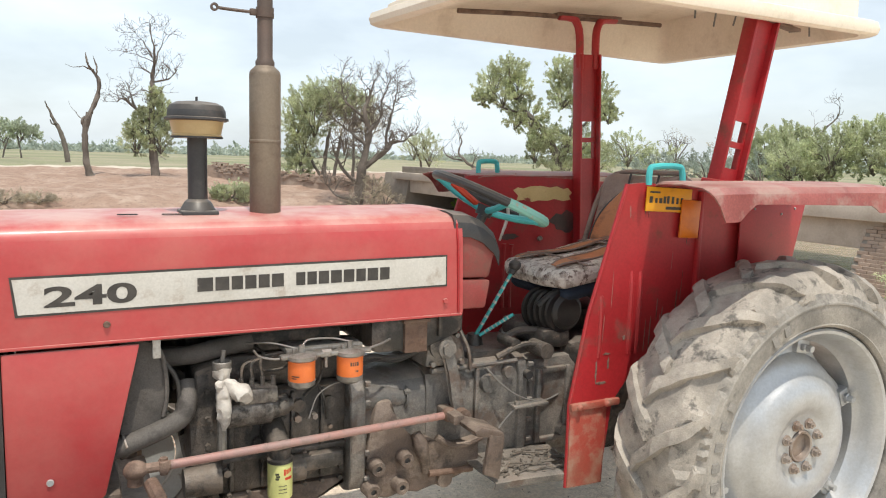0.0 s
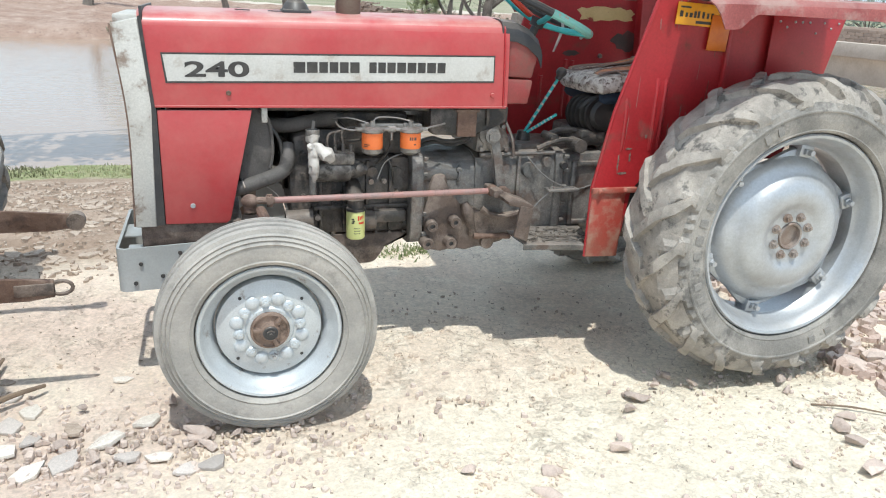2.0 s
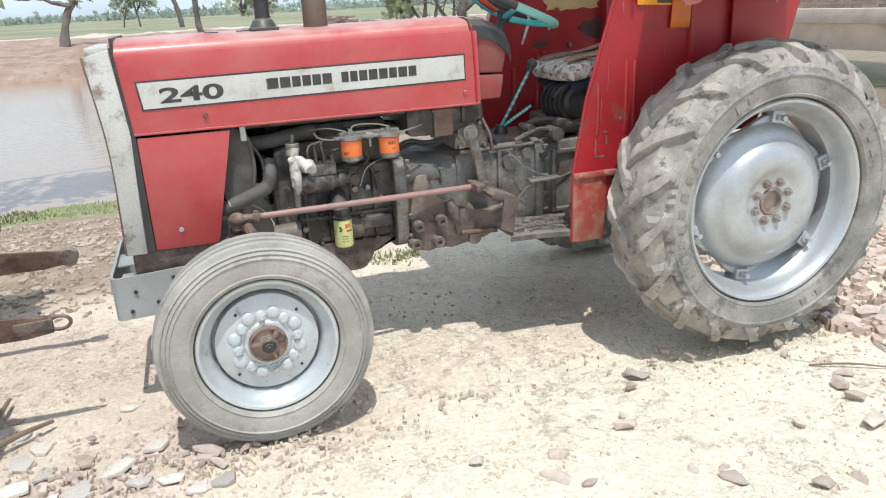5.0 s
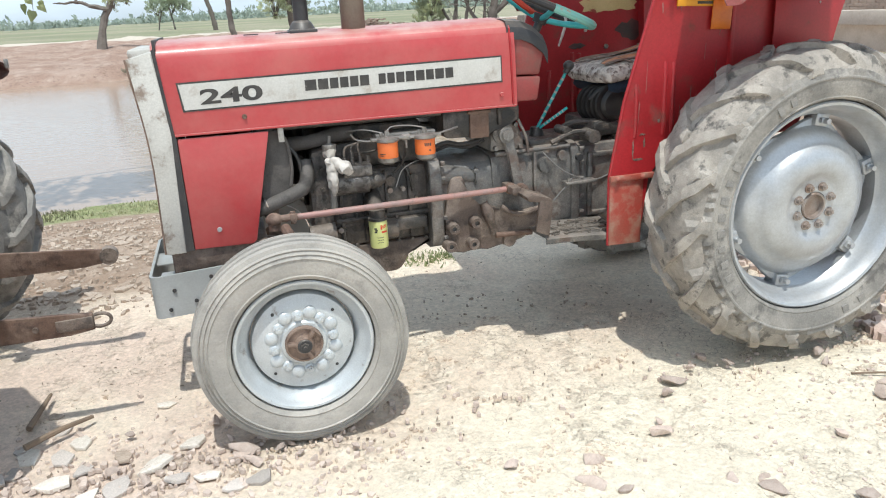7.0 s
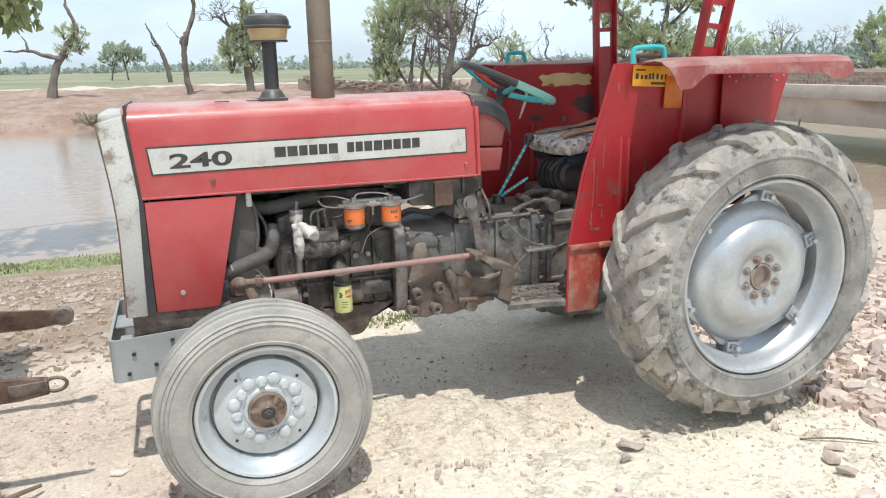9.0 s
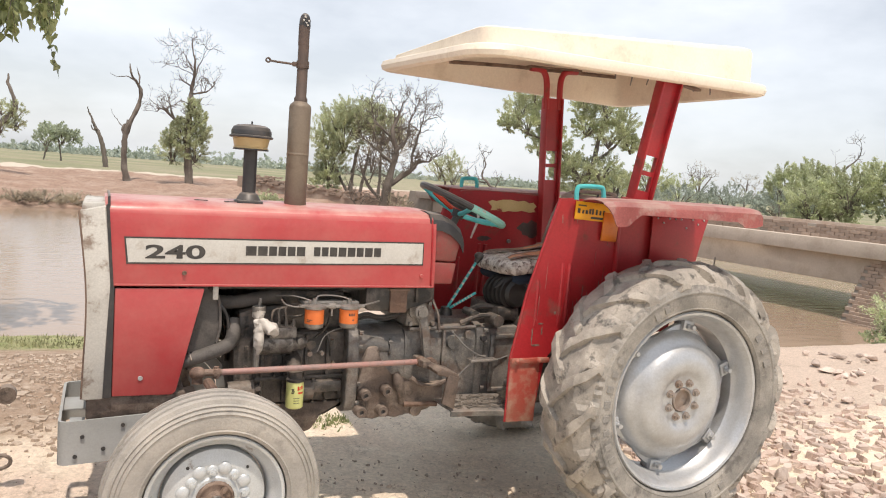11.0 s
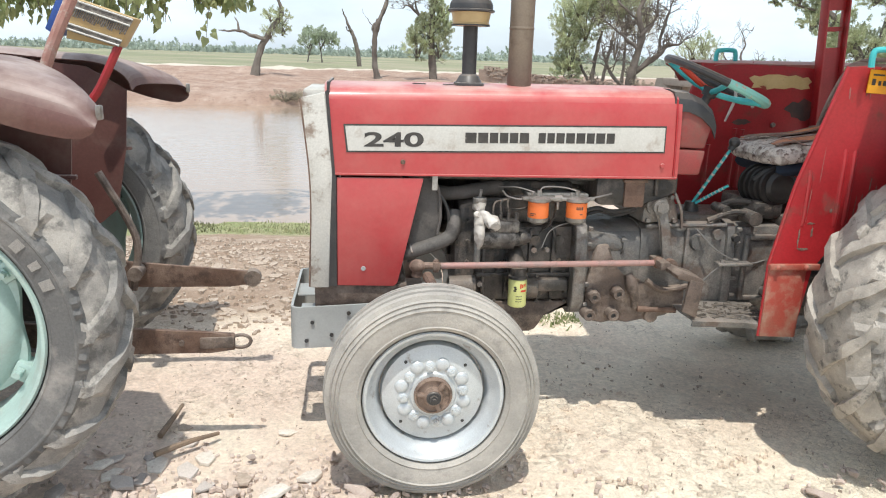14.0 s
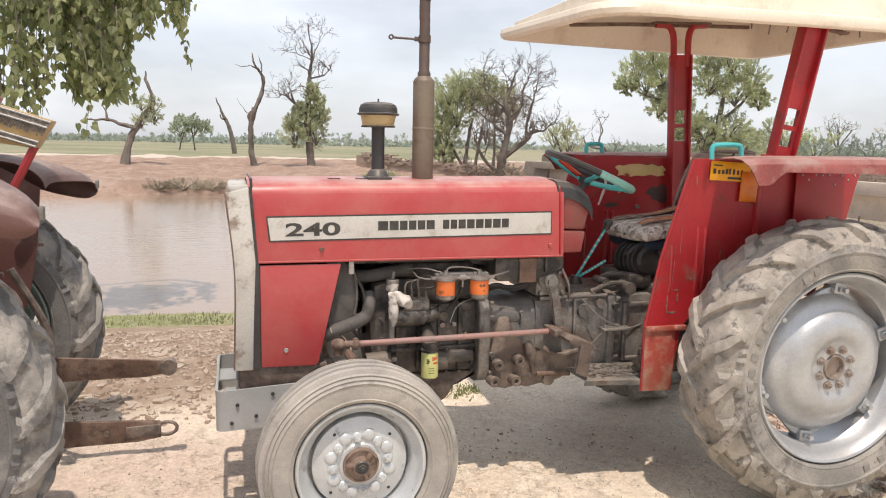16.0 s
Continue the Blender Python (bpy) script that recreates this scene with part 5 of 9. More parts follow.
bm = rod(B(), (0.10, YC - 0.18, 0.565), (0.20, YC - 0.18, 0.565), 0.040, 0.044, 16)
part("crank_pulley", bm, M_DARKIRON, tractor)
# plugs, studs and unions on the block's near side
rg3 = random.Random(21)
for k in range(14):
    bx, bz = 0.22 + 0.36 * ((k * 0.618) % 1.0), rg3.uniform(0.53, 0.79)
    r0 = rg3.choice((0.008, 0.010, 0.013))
    bm = rod(B(), (bx, YC - 0.163, bz), (bx, YC - 0.163 - rg3.uniform(0.014, 0.03), bz), r0, r0 * 0.9, 6)
    part("block_bolt", bm, M_DARKIRON if k % 3 else M_BOLT, tractor)
bm = box(B(), (0.205, YC - 0.180, 0.600), (0.595, YC - 0.160, 0.618), 0.005)
part("block_rail", bm, M_DARKIRON, tractor)
for x0, x1, z0, z1 in ((0.44, 0.50, 0.78, 0.90), (0.51, 0.46, 0.70, 0.86), (0.30, 0.42, 0.87, 0.90)):
    bm = tube(B(), [(x0, YC - 0.19, z0), ((x0 + x1) / 2 + 0.01, YC - 0.21, (z0 + z1) / 2 - 0.01), (x1, YC - 0.18, z1)], 0.0045, 7, 5)
    part("fuel_pipe", bm, M_DARKIRON, tractor)
# oil filler tube wrapped in a bag
bm = B()
tube(bm, [(0.196, YC - 0.235, 0.66), (0.196, YC - 0.235, 0.80), (0.198, YC - 0.23, 0.90)], 0.013, 10, 3)
lathe(bm, [(0.014, 0.885), (0.0245, 0.888), (0.0255, 0.918), (0.0225, 0.920), (0.0215, 0.892), (0.012, 0.890)], (0.198, YC - 0.232, 0), 20, "z", closed=True)
filler = part("oil_filler", bm, M_ALLOY, tractor)
rng = random.Random(11)
bm = B()
tube(bm, [(0.197, YC - 0.238, 0.898), (0.198, YC - 0.242, 0.880), (0.200, YC - 0.248, 0.862)], [0.024, 0.021, 0.013], 16, 4)
tube(bm, [(0.198, YC - 0.250, 0.866), (0.196, YC - 0.256, 0.835), (0.195, YC - 0.256, 0.800), (0.199, YC - 0.255, 0.762), (0.197, YC - 0.252, 0.728)], [0.012, 0.019, 0.020, 0.018, 0.004], 16, 6)
tube(bm, [(0.202, YC - 0.252, 0.864), (0.222, YC - 0.262, 0.852), (0.244, YC - 0.266, 0.832), (0.262, YC - 0.264, 0.812)], [0.010, 0.019, 0.027, 0.016], 16, 6)
tube(bm, [(0.202, YC - 0.252, 0.866), (0.186, YC - 0.260, 0.858), (0.178, YC - 0.258, 0.842)], [0.010, 0.013, 0.004], 12, 5)
for v in bm.verts:
    v.co += 0.009 * noise.noise_vector(v.co * 36) + 0.0022 * noise.noise_vector(v.co * 120)
part("plastic_bag", bm, M_PLASTICBAG, filler, "crumpled white plastic bag tied on")
bm = tube(B(), [(0.198, YC - 0.23, 0.905), (0.202, YC - 0.235, 0.95)], 0.006, 6)
part("filler_wire", bm, M_WIRE, filler)

# fuel filters
for fx, plain in ((0.405, True), (0.547, False)):
    fy = YC - 0.285
    bm = lathe(B(), [(0.0001, 0.858), (0.036, 0.858), (0.038, 0.864), (0.038, 0.918), (0.0001, 0.920)], (fx, fy, 0), 32, "z")
    can = part("fuel_filter", bm, M_ORANGE, tractor, "orange fuel filter canister between alloy caps")
    bm = lathe(B(), [(0.0001, 0.836), (0.020, 0.836), (0.030, 0.842), (0.037, 0.846), (0.039, 0.860), (0.0001, 0.861)], (fx, fy, 0), 32, "z")
    part("filter_base", bm, M_ALLOY, can)
    bm = B()
    lathe(bm, [(0.0001, 0.917), (0.038, 0.917), (0.044, 0.921), (0.044, 0.931), (0.030, 0.936), (0.014, 0.938), (0.0001, 0.938)], (fx, fy, 0), 32, "z")
    box(bm, (fx - 0.062, fy - 0.014, 0.922), (fx + 0.062, fy + 0.014, 0.934), 0.004)
    rod(bm, (fx, fy, 0.935), (fx, fy, 0.958), 0.010, 0.009, 6)
    rod(bm, (fx - 0.02, fy, 0.935), (fx - 0.02, fy, 0.950), 0.008, 0.008, 6)
    part("filter_head", bm, M_ALLOY, can)
    marks = B()
    for row, (z, h, spans) in enumerate(((0.893, 0.011, ((0.05, 0.17), (0.22, 0.34), (0.40, 0.50), (0.55, 0.70))), (0.875, 0.005, ((0.45, 0.52), (0.56, 0.68)))) if not plain else ((0.876, 0.003, ((-0.7, -0.1),)), (0.870, 0.003, ((-0.7, -0.3),)))):
        for a, b in spans:
            for q in np.arange(a, b, 0.06):
                g0, g1 = -math.pi / 2 + q - 0.35, -math.pi / 2 + min(q + 0.06, b) - 0.35
                vs = [marks.verts.new((fx + 0.0385 * math.cos(g), fy + 0.0385 * math.sin(g), zz)) for g, zz in ((g0, z), (g1, z), (g1, z + h), (g0, z + h))]
                marks.faces.new(vs)
    part("filter_print", marks, M_INK, can, smooth=0)
bm = B()
rod(bm, (0.462, YC - 0.285, 0.928), (0.490, YC - 0.285, 0.928), 0.012, 0.012, 6)
tube(bm, [(0.475, YC - 0.285, 0.928), (0.476, YC - 0.285, 0.905), (0.476, YC - 0.285, 0.888)], 0.005, 6)
box(bm, (0.37, YC - 0.25, 0.925), (0.60, YC - 0.15, 0.940), 0.004)
part("filter_bracket", bm, M_ALLOY, tractor)
for pts, rad in (([(0.272, YC - 0.285, 0.955), (0.29, YC - 0.28, 0.935), (0.33, YC - 0.285, 0.925), (0.36, YC - 0.285, 0.928)], 0.0034),
                 ([(0.60, YC - 0.285, 0.930), (0.65, YC - 0.27, 0.937), (0.69, YC - 0.24, 0.940)], 0.0038),
                 ([(0.405, YC - 0.285, 0.953), (0.43, YC - 0.27, 0.968), (0.50, YC - 0.27, 0.966), (0.55, YC - 0.285, 0.955)], 0.0028),
                 ([(0.39, YC - 0.285, 0.95), (0.33, YC - 0.25, 0.962), (0.27, YC - 0.2, 0.955)], 0.0028)):
    part("fuel_pipe", tube(B(), pts, rad, 8, 6), M_STEELTUBE, tractor)
part("cable", tube(B(), [(0.425, YC - 0.29, 0.745), (0.455, YC - 0.27, 0.80), (0.50, YC - 0.26, 0.825), (0.54, YC - 0.26, 0.835)], 0.002, 5, 6), M_WIRE, tractor)
# oil filter
fx, fy = 0.352, YC - 0.255
bm = lathe(B(), [(0.0001, 0.512), (0.030, 0.512), (0.0345, 0.516), (0.0350, 0.522), (0.0350, 0.612), (0.033, 0.622), (0.0001, 0.624)], (fx, fy, 0), 32, "z")
can = part("oil_filter", bm, M_LIME, tractor, "pale lime spin-on oil filter")
bm = lathe(B(), [(0.0001, 0.620), (0.036, 0.620), (0.036, 0.629), (0.030, 0.633), (0.030, 0.66), (0.0001, 0.662)], (fx, fy, 0), 28, "z")
rod(bm, (fx, fy, 0.655), (fx, fy + 0.10, 0.690), 0.032, 0.036, 16)
part("filter_head", bm, M_DARKIRON, can)
marks, checks = B(), B()
for i, (a, z) in enumerate(((-0.62, 0.590), (-0.47, 0.590), (-0.54, 0.583), (-0.39, 0.583), (-0.62, 0.576), (-0.47, 0.576))):
    vs = [checks.verts.new((fx + 0.0354 * math.cos(g), fy + 0.0354 * math.sin(g), zz)) for g, zz in ((-1.5708 + a, z), (-1.5708 + a + 0.14, z), (-1.5708 + a + 0.14, z + 0.006), (-1.5708 + a, z + 0.006))]
    checks.faces.new(vs)
part("filter_check", checks, M_INK, can, smooth=0)
for a0, a1, z0, z1 in ((0.05, 0.22, 0.588, 0.606), (0.27, 0.40, 0.590, 0.604), (0.45, 0.58, 0.592, 0.606), (0.63, 0.76, 0.594, 0.606), (0.15, 0.85, 0.574, 0.582)):
    n = 3
    for k in range(n):
        g0, g1 = -1.5708 + a0 + (a1 - a0) * k / n, -1.5708 + a0 + (a1 - a0) * (k + 1) / n
        vs = [marks.verts.new((fx + 0.0354 * math.cos(g), fy + 0.0354 * math.sin(g), zz)) for g, zz in ((g0, z0), (g1, z0), (g1, z1), (g0, z1))]
        marks.faces.new(vs)
part("filter_print", marks, M_REDINK, can, smooth=0)
tiny = B()
for k in range(7):
    g0 = -1.5708 - 0.35 + 0.10 * k
    for z in (0.556, 0.546, 0.536):
        vs = [tiny.verts.new((fx + 0.0354 * math.cos(g), fy + 0.0354 * math.sin(g), zz)) for g, zz in ((g0, z), (g0 + 0.075, z), (g0 + 0.075, z + 0.003), (g0, z + 0.003))]
        tiny.faces.new(vs)
part("filter_text_bar", tiny, M_INK, can, smooth=0)

bm = box(B(), (0.02, YC - 0.205, 0.978), (0.90, YC + 0.205, 1.27), 0.02)
part("fuel_tank", bm, M_DARKIRON, tractor)
bm = box(B(), (0.86, YC - 0.23, 0.93), (0.875, YC + 0.23, 1.29), 0.003)
part("bulkhead", bm, M_DARKIRON, tractor)
for n, (z0, z1) in enumerate(((0.905, 0.878), (0.930, 0.902), (0.885, 0.892))):
    bm = tube(B(), [(0.56, YC - 0.02 + 0.03 * n, z0), (0.66, YC + 0.02 * n, z0 - 0.012), (0.74, YC + 0.03, z1 + 0.006), (0.84, YC + 0.05, z1)], 0.008 + 0.002 * n, 8, 4)
    part("fuel_pipe", bm, M_DARKIRON, tractor)
# battery box and bulkhead under the bonnet's rear
bm = slab(B(), [(0.640, 1.000), (0.640, 0.905), (0.655, 0.892), (0.830, 0.888), (0.868, 0.922), (0.900, 0.932), (0.955, 0.935), (0.955, 1.000)], YC - 0.215, YC + 0.190, "y", 0.010)
part("battery_box", bm, M_DARKIRON, tractor)
bm = B()
box(bm, (0.745, YC - 0.228, 0.886), (0.822, YC - 0.205, 1.000), 0.004)
box(bm, (0.738, YC - 0.234, 0.980), (0.830, YC - 0.205, 0.992), 0.003)
part("box_strap", bm, M_RUST, tractor)
for pts in ([(0.60, YC - 0.16, 0.85), (0.66, YC - 0.17, 0.872), (0.72, YC - 0.16, 0.858), (0.79, YC - 0.17, 0.868), (0.86, YC - 0.16, 0.905)],
            [(0.61, YC - 0.13, 0.83), (0.68, YC - 0.14, 0.852), (0.76, YC - 0.13, 0.838), (0.83, YC - 0.14, 0.862)]):
    part("cable", tube(B(), pts, 0.008, 8, 6), M_BLACK, tractor)

# clutch housing, gearbox and rear casing
def loft(bm, secs, power=5.0, n=36):
    """A rounded casting along x; a section is (x, half width, bottom, top)."""
    rings = []
    for x0, hw, zb, zt in secs:
        ring_pts = []
        for k in range(n):
            a = 2 * math.pi * (k + 0.5) / n
            ca, sa = math.cos(a), math.sin(a)
            q = (abs(ca) ** power + abs(sa) ** power) ** (-1 / power)
            ring_pts.append(bm.verts.new((x0, YC + hw * q * ca, (zb + zt) / 2 + (zt - zb) / 2 * q * sa)))
        rings.append(ring_pts)
    for a, b in zip(rings, rings[1:]):
        for k in range(n):
            bm.faces.new((a[k], a[(k + 1) % n], b[(k + 1) % n], b[k]))
    bm.faces.new(rings[0][::-1])
    bm.faces.new(rings[-1])
    return bm


bm = loft(B(), [(0.622, 0.205, 0.435, 0.815), (0.640, 0.200, 0.435, 0.812), (0.700, 0.196, 0.432, 0.808), (0.770, 0.184, 0.432, 0.806), (0.850, 0.178, 0.432, 0.806)], 4.5)
loft(bm, [(0.574, 0.222, 0.448, 0.828), (0.578, 0.226, 0.444, 0.832), (0.618, 0.226, 0.444, 0.832), (0.624, 0.221, 0.450, 0.826)], 6.0)
rod(bm, (0.612, YC - 0.166, 0.745), (0.770, YC - 0.158, 0.724), 0.052, 0.031, 20)
rod(bm, (0.770, YC - 0.158, 0.724), (0.778, YC - 0.158, 0.723), 0.040, 0.040, 18)
rod(bm, (0.765, YC - 0.186, 0.748), (0.785, YC - 0.186, 0.748), 0.009, 0.009, 6)
ball(bm, (0.73, YC - 0.185, 0.655), 0.020, 12, (1.3, 0.8, 1))
bell = part("bell_housing", bm, M_GREYIRON, tractor, "oily grey clutch housing")
for z in (0.50, 0.58, 0.66, 0.74, 0.80):
    part("flange_bolt", rod(B(), (0.622, YC - 0.214, z), (0.638, YC - 0.214, z), 0.010, 0.009, 6), M_GREYIRON, bell)
bm = loft(B(), [(0.846, 0.182, 0.436, 0.808), (0.95, 0.180, 0.436, 0.812), (1.19, 0.184, 0.450, 0.816)], 7.0)
rod(bm, (1.075, YC - 0.180, 0.742), (1.075, YC - 0.198, 0.742), 0.034, 0.030, 20)
rod(bm, (1.150, YC - 0.180, 0.775), (1.150, YC - 0.200, 0.775), 0.022, 0.020, 16)
tube(bm, [(0.86, YC - 0.182, 0.805), (1.0, YC - 0.186, 0.808), (1.18, YC - 0.188, 0.812)], 0.009, 8)
box(bm, (1.02, YC - 0.196, 0.60), (1.035, YC - 0.178, 0.80), 0.006)
gear = part("gearbox", bm, M_GREYIRON, tractor, "dusty grey gearbox casing with oil stains")
for z in (0.53, 0.60, 0.67, 0.74, 0.795):
    part("case_bolt", rod(B(), (1.222, YC - 0.196, z), (1.242, YC - 0.196, z), 0.010, 0.009, 6), M_GREYIRON, gear)
bm = loft(B(), [(1.188, 0.196, 0.452, 0.822), (1.190, 0.199, 0.450, 0.824), (1.220, 0.199, 0.450, 0.824), (1.224, 0.196, 0.452, 0.822)], 8.0)
loft(bm, [(1.222, 0.184, 0.455, 0.812), (1.44, 0.190, 0.450, 0.820)], 9.0)
# raised border of the side cover
for x0, x1, z0, z1 in ((1.262, 1.282, 0.505, 0.775), (1.385, 1.405, 0.505, 0.775), (1.282, 1.385, 0.755, 0.775), (1.282, 1.385, 0.505, 0.525)):
    box(bm, (x0, YC - 0.202, z0), (x1, YC - 0.180, z1), 0.006)
rod(bm, (1.372, YC - 0.185, 0.545), (1.372, YC - 0.215, 0.545), 0.020, 0.018, 14)
part("centre_casing", bm, M_GREYIRON, gear)
part("casing_plug", rod(B(), (1.218, YC - 0.197, 0.762), (1.218, YC - 0.216, 0.762), 0.016, 0.014, 14), M_BLACK, gear)
# brown lower casting with bosses
bm = B()
slab(bm, [(0.628, 0.590), (0.660, 0.740), (0.712, 0.740), (0.735, 0.640), (0.790, 0.585), (0.84, 0.600), (0.88, 0.572), (0.95, 0.560), (1.03, 0.572), (1.03, 0.478), (0.95, 0.468), (0.90, 0.432), (0.80, 0.440), (0.765, 0.424), (0.70, 0.440), (0.655, 0.424), (0.628, 0.46)], YC - 0.218, YC - 0.165, "y", 0.014)
tube(bm, [(0.79, YC - 0.225, 0.625), (0.803, YC - 0.235, 0.590), (0.812, YC - 0.235, 0.560), (0.826, YC - 0.228, 0.520), (0.83, YC - 0.22, 0.49)], [0.016, 0.024, 0.021, 0.015, 0.014], 12, 4)
tube(bm, [(0.865, YC - 0.224, 0.600), (0.91, YC - 0.232, 0.570), (0.97, YC - 0.232, 0.565), (1.03, YC - 0.228, 0.578)], 0.011, 8, 5)
rod(bm, (0.895, YC - 0.20, 0.455), (0.895, YC - 0.235, 0.455), 0.030, 0.026, 18)
casting = part("side_casting", bm, M_RUSTIRON, tractor, "brown oily side casting with bolt bosses")
for bx, bz in ((0.655, 0.540), (0.750, 0.552), (0.640, 0.468), (0.735, 0.466)):
    boss = part("boss", lathe(B(), [(0.010, -0.258), (0.021, -0.258), (0.024, -0.252), (0.026, -0.205), (0.010, -0.205)], (bx, YC, bz), 20, "y", closed=True), M_RUSTIRON, casting)
    part("boss_hole", rod(B(), (bx, YC - 0.250, bz), (bx, YC - 0.215, bz), 0.010, 0.010, 12), M_BLACK, boss)
part("link_arm", tube(B(), [(0.835, YC - 0.235, 0.487), (0.90, YC - 0.240, 0.485), (0.99, YC - 0.236, 0.480)], [0.012, 0.010, 0.012], 10, 4), M_RUST, casting)
# step bracket and footboard
bm = B()
slab(bm, [(0.905, 0.672), (0.930, 0.682), (1.006, 0.656), (1.012, 0.638), (0.965, 0.645), (0.912, 0.655)], YC - 0.400, YC - 0.280, "y", 0.004)
slab(bm, [(0.958, 0.655), (1.010, 0.642), (0.996, 0.508), (0.940, 0.532)], YC - 0.402, YC - 0.386, "y", 0.003)
box(bm, (0.885, YC - 0.30, 0.66), (0.925, YC - 0.17, 0.69), 0.006)
part("step_bracket", bm, M_RUSTIRON, tractor, "bent rusty step bracket")
for s in (-1, 1):
    y0, y1 = (YC - 0.40, YC - 0.17) if s < 0 else (YC + 0.19, YC + 0.46)
    rows = []
    for x0 in np.linspace(0.985, 1.32, 10):
        sag = -0.030 * (x0 - 0.985) / 0.335 - 0.006 * math.sin(9 * x0)
        rows.append([(x0, y0 + 0.004, 0.476 + sag), (x0, y0, 0.498 + sag), (x0, y0 + 0.01, 0.503 + sag), (x0, (y0 + y1) / 2, 0.496 + sag / 2), (x0, y1, 0.500)])
    fb = part("footboard", sheet(B(), rows, 0.005), M_GREYIRON, tractor, "bent steel footboard caked with earth")
    crumbs = B()
    rg2 = random.Random(5)
    for k in range(110):
        p = (rg2.uniform(1.0, 1.31), rg2.uniform(min(y0, y1) + 0.02, max(y0, y1) - 0.02), 0.494)
        ball(crumbs, p, rg2.uniform(0.002, 0.007), 6, (1.4, 1.0, 0.6))
    for k in range(50):
        p = Vector((rg2.uniform(1.02, 1.30), rg2.uniform(min(y0, y1) + 0.03, max(y0, y1) - 0.03), 0.499))
        q = p + Vector((rg2.uniform(-0.06, 0.06), rg2.uniform(-0.03, 0.03), rg2.uniform(0, 0.008)))
        tube(crumbs, [p, q], 0.003, 5)
    tagged(part("footboard_litter", crumbs, M_CRUMB, fb), kind="stuff")
# rear centre housing, trumpets, lift cover
bm = B()
box(bm, (1.40, YC - 0.19, 0.42), (2.14, YC + 0.19, 0.86), 0.04)
box(bm, (1.55, YC - 0.17, 0.84), (2.12, YC + 0.17, 0.95), 0.03)
for s in (-1, 1):
    rod(bm, (WB, YC + s * 0.15, AXLE_Z), (WB, YC + s * 0.56, AXLE_Z), 0.13, 0.10, 24)
part("rear_axle_housing", bm, M_DARKIRON, tractor)
# gearbox top controls
bm = B()
box(bm, (1.03, YC - 0.12, 0.80), (1.30, YC + 0.12, 0.835), 0.01)
rod(bm, (1.108, YC - 0.02, 0.83), (1.108, YC - 0.02, 0.872), 0.034, 0.024, 18)
tube(bm, [(1.10, YC - 0.19, 0.83), (1.20, YC - 0.195, 0.865), (1.30, YC - 0.19, 0.85)], 0.011, 8, 4)
rod(bm, (1.27, YC - 0.24, 0.845), (1.27, YC - 0.15, 0.845), 0.027, 0.027, 16)
rod(bm, (1.17, YC - 0.2, 0.87), (1.17, YC - 0.1, 0.87), 0.018, 0.018, 14)
tube(bm, [(1.17, YC - 0.1, 0.86), (1.25, YC - 0.1, 0.89), (1.36, YC - 0.12, 0.88)], 0.014, 8, 4)
box(bm, (1.30, YC - 0.17, 0.83), (1.42, YC + 0.12, 0.90), 0.02)
part("gearbox_top", bm, M_DARKIRON, tractor)
for pts in ([(1.055, YC - 0.20, 0.80), (1.12, YC - 0.23, 0.73), (1.20, YC - 0.235, 0.685), (1.30, YC - 0.20, 0.66), (1.36, YC - 0.19, 0.67)],
            [(1.09, YC - 0.235, 0.60), (1.13, YC - 0.235, 0.64), (1.18, YC - 0.235, 0.67), (1.26, YC - 0.23, 0.672)]):
    part("cable", tube(B(), pts, 0.0035, 6, 6), M_WIRE, tractor)
bm = B()
box(bm, (1.14, YC - 0.25, 0.660), (1.28, YC - 0.20, 0.672), 0.004)
rod(bm, (1.16, YC - 0.235, 0.672), (1.16, YC - 0.235, 0.684), 0.010, 0.010, 6)
part("brake_bracket", bm, M_GREYIRON, tractor)
# gear levers in turquoise tape
bm = rod(B(), (1.108, YC - 0.03, 0.868), (1.225, YC - 0.078, 1.105), 0.0066, 0.0062, 10)
lev = part("gear_lever", bm, M_CYAN, tractor, "gear lever wrapped in turquoise tape")
bm = ball(B(), (1.230, YC - 0.078, 1.120), 0.021, 14, (1.1, 1, 1.0))
rod(bm, (1.215, YC - 0.078, 1.09), (1.230, YC - 0.078, 1.115), 0.012, 0.015, 12)
part("knob", bm, M_BLACK, lev)
bm = rod(B(), (1.112, YC - 0.05, 0.872), (1.205, YC - 0.12, 0.955), 0.0062, 0.0058, 10)
rl = part("range_lever", bm, M_CYAN, tractor)
for own, a, b in ((lev, Vector((1.108, YC - 0.03, 0.868)), Vector((1.225, YC - 0.078, 1.105))), (rl, Vector((1.112, YC - 0.05, 0.872)), Vector((1.205, YC - 0.12, 0.955)))):
    for k in range(7):
        p = a + (b - a) * (0.16 + 0.11 * k)
        part("tape_band", rod(B(), p, p + (b - a) * 0.035, 0.0071, 0.0071, 10), M_DECAL, own)

# instrument cowl behind the bonnet
bm = slab(B(), [(0.927, 1.112), (1.036, 1.108), (1.046, 1.19), (1.052, 1.235), (0.985, 1.300), (0.927, 1.316)], YC - 0.237, YC + 0.237, "y", 0.014)
cowl = part("instrument_cowl", bm, M_COWL, tractor, "dull brownish red instrument cowl")
bm = B()
rows = []
for x0, z0 in ((0.895, 1.322), (0.955, 1.318), (1.000, 1.300), (1.045, 1.262), (1.062, 1.225)):
    rows.append([(x0, YC + u, z0 + d) for u, d in ((-0.246, -0.075), (-0.246, -0.03), (-0.232, -0.008), (-0.18, 0.0), (0.18, 0.0), (0.232, -0.008), (0.246, -0.03), (0.246, -0.075))])
sheet(bm, rows, 0.006)
part("cowl_cover", bm, M_BLACK, cowl, "black dashboard cover")
